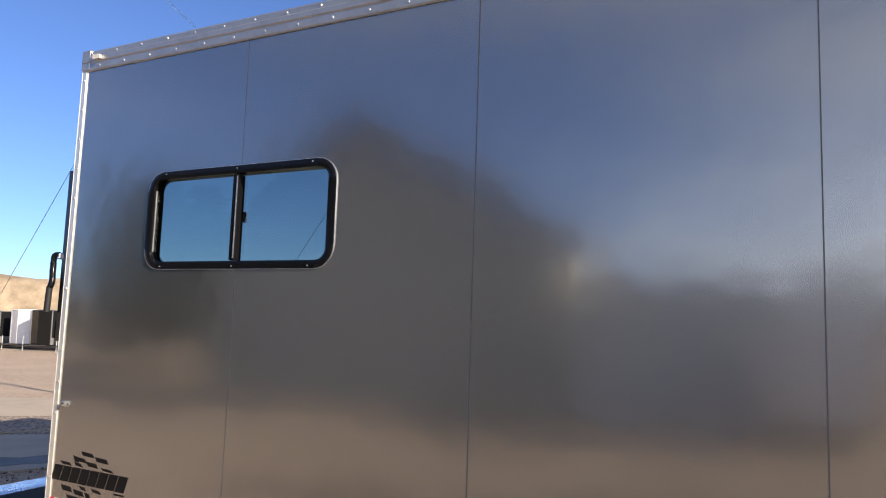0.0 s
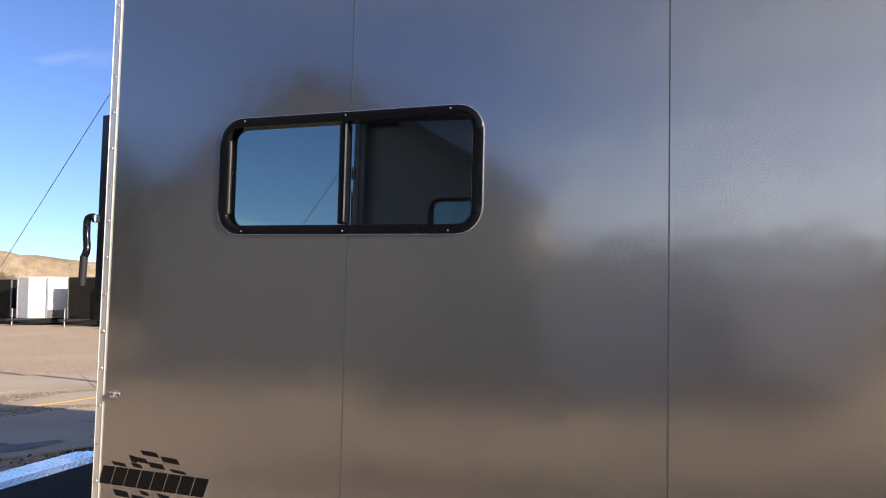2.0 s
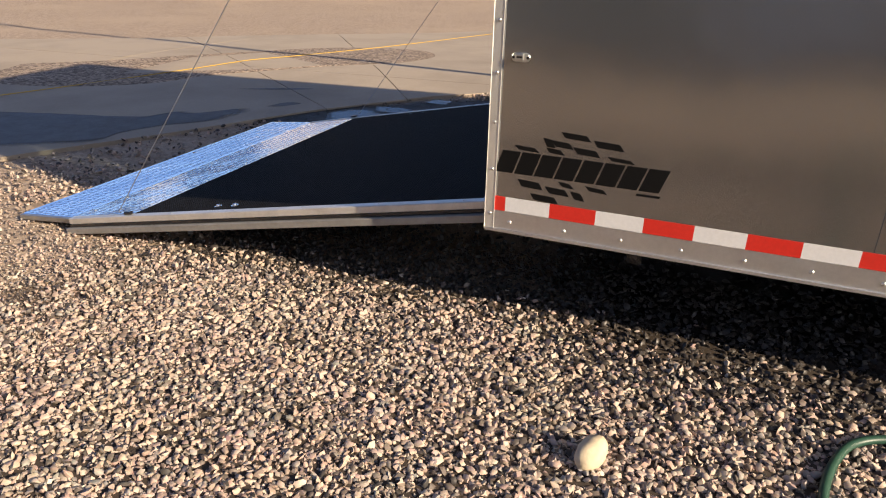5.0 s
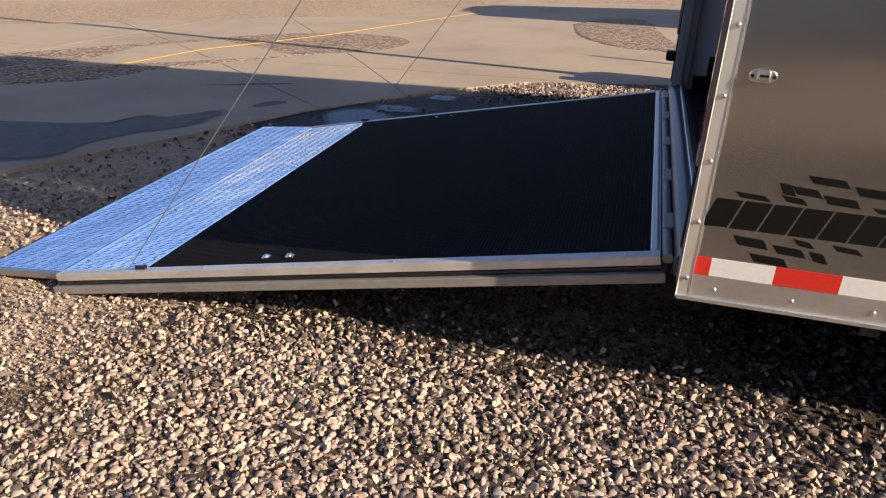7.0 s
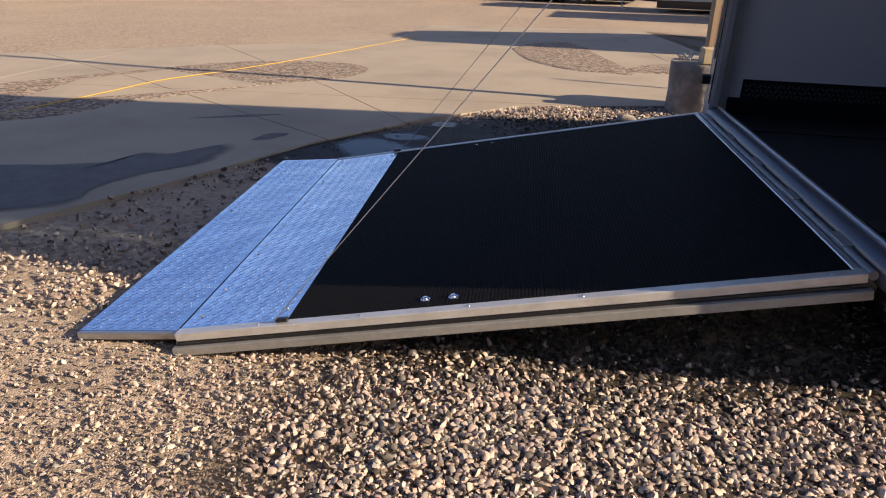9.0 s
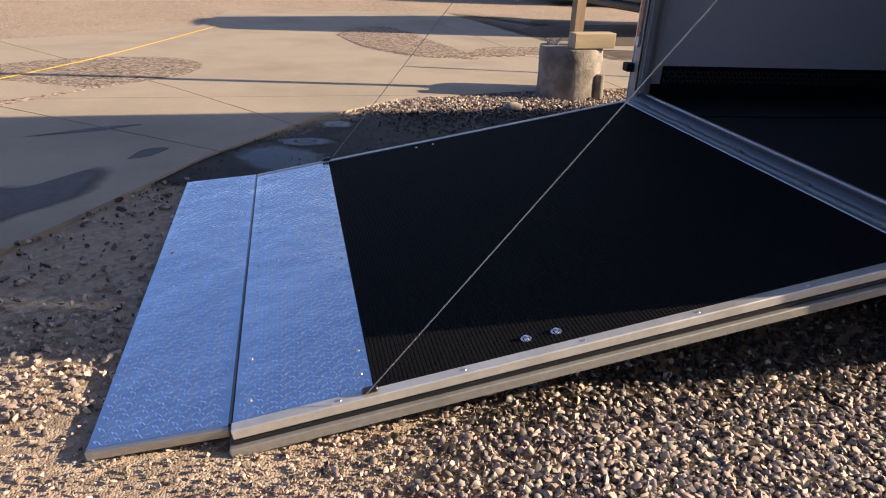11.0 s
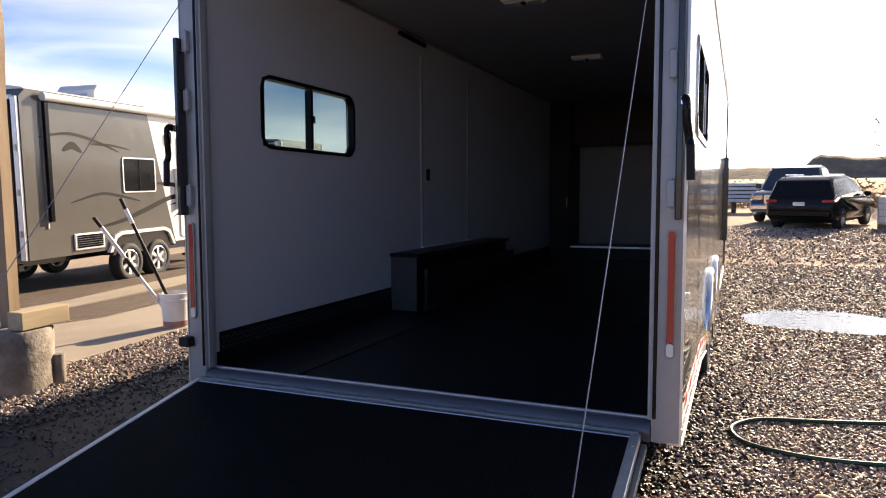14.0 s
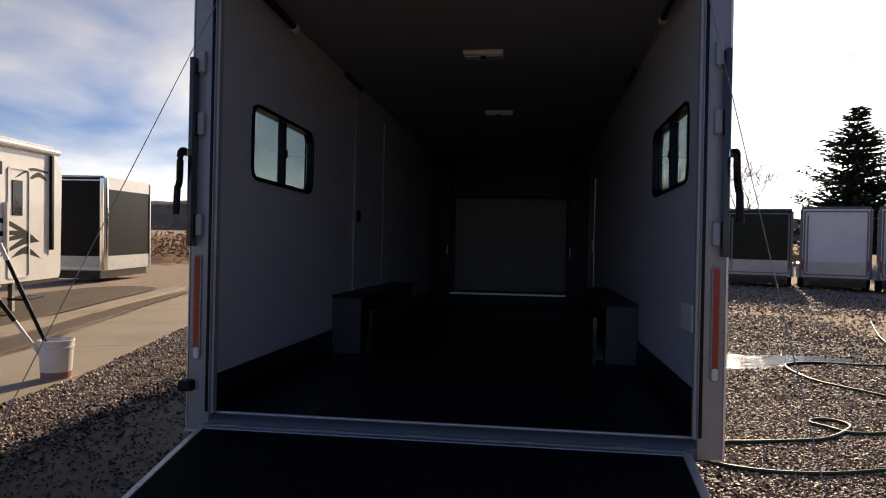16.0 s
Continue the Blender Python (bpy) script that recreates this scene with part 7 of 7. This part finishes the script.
def bare_tree(x, y, height, seed, label="bare leafless tree with a spreading crown"):
    rng = random.Random(seed)
    t = thing("bare_tree", label, "tree", m=pose(x, y, ground_z(x, y) - 0.1))
    trunk, limbs, twigs = bmesh.new(), bmesh.new(), bmesh.new()

    def grow(p, d, length, r, depth):
        q = p + d * length
        r = max(r, 0.006)
        rod([trunk, limbs, limbs, twigs, twigs, twigs, twigs][depth], p, q, r, 6 if depth < 2 else 4 if depth < 4 else 3, r * 0.68, False)
        if depth == 6:
            return
        for _ in range(rng.choice((2, 3, 4)) if depth else 5):
            ax = Vector((rng.uniform(-1, 1), rng.uniform(-1, 1), rng.uniform(-0.3, 0.7)))
            nd = (d * 0.9 + ax * 1.0 + Vector((0, 0, 0.12))).normalized()
            grow(q - d * length * rng.uniform(0, 0.25), nd, length * rng.uniform(0.66, 0.9), r * 0.58, depth + 1)

    grow(Vector((0, 0, 0)), Vector((0.03, 0.02, 1)).normalized(), height * 0.2, height * 0.012, 0)
    part("trunk", trunk, BARK, t)
    part("branch_work", limbs, BARK, t)
    tagged(part("twig_crown", twigs, BARK, t), kind="stuff")


for az, d, h, s in ((-10.6, 42, 8.2, 3), (-15.3, 42, 9.0, 8), (-13.2, 55, 8.5, 21)):
    x, y = polar(az, d, SE)
    bare_tree(x, y, h, s)
x, y = polar(141.6, 62, (2.74, -3.74))
bare_tree(x, y, 5.6, 12, "pale bare cottonwood beyond the parked trailers")
for x, y, h, spread, seed in ((-11.6, -13.5, 5.6, 2.6, 14), (-15.2, -15.0, 7.0, 3.0, 15), (-19.0, -16.5, 7.4, 3.2, 16)):
    conifer(x, y, h, spread, seed, "dark green spruce tree beside the metal workshop")
for az, d, h, s in ((-84, 40, 5.5, 31), (-96, 42, 6.0, 33)):
    x, y = polar(az, d, (2.7, -1.3))
    bare_tree(x, y, h, s, "bare tree across the lot to the south")


def hills():
    rows = [(-180, 3.2), (-165, 2.6), (-150, 2.4), (-135, 3.0), (-120, 3.4), (-105, 3.6), (-90, 4.4), (-75, 4.0), (-60, 3.0), (-45, 2.4), (-30, 1.7), (-14, 1.45), (-9, 1.3), (-5.2, 1.7), (-4.6, 0.9), (0, 0.7), (15, 1.2), (28, 2.2),
            (34, 2.0), (50, 1.2), (75, 1.0), (100, 1.0), (118, 1.3), (128, 1.75), (134, 2.05), (138, 2.4), (141, 2.8), (146, 3.3), (152, 3.4), (165, 3.4), (180, 3.2)]
    az = np.array([r[0] for r in rows], float)
    el = np.array([r[1] for r in rows], float)
    bm = bmesh.new()
    prev = None
    for k in range(0, 721):
        a = -180 + k * 0.5
        e = float(np.interp(a, az, el)) * (1 + 0.05 * noise.noise(Vector((a * 0.35, 0, 0)))) + 0.05 * noise.noise(Vector((a * 1.4, 5, 0)))
        col = []
        for d, f in ((628, 0.0), (644, 0.45), (656, 0.86), (668, 1.0), (900, 0.9)):
            col.append(bm.verts.new((d * math.cos(radians(a)), d * math.sin(radians(a)), 1.4 * f - 0.5 + d * math.tan(radians(e)) * f + 1.6 * f * noise.noise(Vector((a * 0.8, d * 0.02, 1))))))
        if prev:
            for i in range(4):
                bm.faces.new((prev[i], col[i], col[i + 1], prev[i + 1]))
        prev = col
    m = mat("dry_hillside", (0.30, 0.235, 0.165), 0.95, 0.0, 0.75, 0.09, 0.6, 0.2, (0.13, 0.10, 0.07), stain=0.7, stain_scale=0.03)
    tagged(part("hills", bm, m, None, "", 60), "low dry brown hills and mesas on the horizon", "hill", kind="structure")


hills()


def bank(label, az0, az1, near, far, rise, material, seed):
    """A long low bank of dry growth, seen from the lot's edge."""
    bm = bmesh.new()
    prev = None
    for k in range(61):
        a = az0 + (az1 - az0) * k / 60
        col = []
        for i in range(13):
            f = i / 12
            x, y = polar(a, near + (far - near) * f + 1.5 * noise.noise(Vector((k * 0.2, seed, 0))), SE)
            z = rise * math.sin(min(1.0, f * 1.25) * math.pi / 2) * (0.8 + 0.35 * noise.noise(Vector((k * 0.16, i * 0.3, seed)))) + 0.12 * rise * noise.noise(Vector((k * 0.9, i * 1.1, seed)))
            col.append(bm.verts.new((x, y, ground_z(x, y) - 0.1 + max(0.0, z) * min(1.0, k / 6, (60 - k) / 6))))
        if prev:
            for i in range(12):
                bm.faces.new((prev[i], col[i], col[i + 1], prev[i + 1]))
        prev = col
    tagged(part("bank", bm, material, None, "", 60), label, "bank", kind="structure")


bank("low bank of dry yellow grass beyond the lot", -30, 12, 38, 66, 1.5, GRASS_BANK, 3)
bank("low bank of rusty dry growth beyond the lot", 20, 42, 36, 60, 1.5, RUST_BANK, 8)


def scrub(name, label, spots, material, seed, size=0.45, base=0.0):
    rng = random.Random(seed)
    quads = []
    for x, y, n, spread, h in spots:
        for _ in range(n):
            a, r = rng.uniform(0, 6.28), spread * math.sqrt(rng.random())
            c = Vector((x + r * math.cos(a), y + r * math.sin(a), ground_z(x, y) + base + h * rng.random() ** 1.5 * (1 - 0.6 * r / spread)))
            for _ in range(3):
                d = Vector((rng.uniform(-1, 1), rng.uniform(-1, 1), rng.uniform(-0.2, 1))).normalized() * size * rng.uniform(0.4, 1)
                sd = d.cross(Vector((rng.uniform(-1, 1), rng.uniform(-1, 1), rng.uniform(-1, 1)))).normalized() * size * 0.18
                quads.append((c - sd, c + d, c + sd))
    tagged(new(name, leaf_mesh(name, quads, material)), label, "scrub", kind="stuff")


spots = []
for az, d, n, sp, h in ((28.0, 60, 260, 6, 1.8), (30.5, 66, 240, 5, 2.6), (25.5, 64, 240, 6, 2.2), (-8, 56, 260, 6, 1.8), (-4, 62, 240, 6, 1.4), (-12.5, 60, 260, 6, 1.6), (-16, 58, 260, 6, 1.8), (-1, 70, 240, 6, 1.5)):
    spots.append((*polar(az, d, SE), n, sp, h))
for k in range(12):
    spots.append((*polar(23 + k * 1.1, 46 + 5 * math.sin(k * 2.7), SE), 380, 2.4, 1.6 + 0.7 * math.sin(k * 1.9)))
for k in range(22):
    spots.append((*polar(-21 + k * 1.15, 43 + 4 * math.sin(k * 2.1), SE), 260, 2.2, 1.1 + 0.4 * math.sin(k * 1.3)))
scrub("dry_brush", "dry brown brush and grass beyond the lot", spots, DRY, 5, 0.3)
spots = []
for k in range(26):
    spots.append((*polar(118 + k * 1.35 + 0.5 * math.sin(k * 5.1), 655, (0, 0)), 70, 4.5 + 2.0 * math.sin(k * 1.7), 8.0 + 3.0 * math.sin(k * 2.9)))
scrub("juniper_scrub", "dark juniper scrub dotted over the hillside", spots, SCRUB, 9, 2.2, 16.0)


def contrail(az0, el0, az1, el1, wide, seed):
    """A vapour trail high up: a thin ragged white ribbon of cloud."""
    rng = random.Random(seed)
    d = 3200
    pts = []
    for k in range(25):
        f = k / 24
        a, e = radians(az0 + (az1 - az0) * f), radians(el0 + (el1 - el0) * f)
        pts.append(Vector((d * math.cos(e) * math.cos(a), d * math.cos(e) * math.sin(a), d * math.sin(e))) + Vector((rng.uniform(-1, 1), rng.uniform(-1, 1), rng.uniform(-1, 1))) * wide * 0.15)
    bm = bmesh.new()
    loops = []
    for k, p in enumerate(pts):
        r = wide * (0.25 + 0.75 * math.sin(math.pi * (k + 0.5) / 25)) * rng.uniform(0.75, 1.1)
        loops.append([bm.verts.new(p + Vector((0, 0, r * math.sin(q * math.pi / 3))) + Vector((-p.y, p.x, 0)).normalized() * r * 0.3 * math.cos(q * math.pi / 3)) for q in range(6)])
    for a, b in zip(loops, loops[1:]):
        for q in range(6):
            bm.faces.new((a[q], a[(q + 1) % 6], b[(q + 1) % 6], b[q]))
    tagged(part("vapour_trail", bm, VAPOUR, None, "", 60), "thin white vapour trail high in the sky", "cloud", kind="structure").visible_shadow = False


VAPOUR = bpy.data.materials.new("vapour")
VAPOUR.use_nodes = True
vn, vl = VAPOUR.node_tree.nodes, VAPOUR.node_tree.links
v_tr, v_df, v_mx, v_no = vn.new("ShaderNodeBsdfTransparent"), vn.new("ShaderNodeBsdfTranslucent"), vn.new("ShaderNodeMixShader"), vn.new("ShaderNodeTexNoise")
v_no.inputs["Scale"].default_value = 0.01
v_df.inputs["Color"].default_value = (0.95, 0.95, 0.95, 1)
v_mul = vn.new("ShaderNodeMath")
v_mul.operation = "MULTIPLY"
v_mul.inputs[1].default_value = 0.38
v_co = vn.new("ShaderNodeTexCoord")
vl.new(v_co.outputs["Object"], v_no.inputs["Vector"])
vl.new(v_no.outputs["Fac"], v_mul.inputs[0])
vl.new(v_mul.outputs[0], v_mx.inputs[0])
vl.new(v_tr.outputs[0], v_mx.inputs[1])
vl.new(v_df.outputs[0], v_mx.inputs[2])
vl.new(v_mx.outputs[0], vn["Material Output"].inputs["Surface"])
contrail(52, 21.0, 26.0, 21.2, 9, 1)
contrail(29.0, 24.1, 18.5, 22.5, 16, 2)
contrail(141.0, 25.2, 136.9, 22.3, 10, 3)
contrail(134.8, 13.4, 130.9, 10.7, 4, 4)
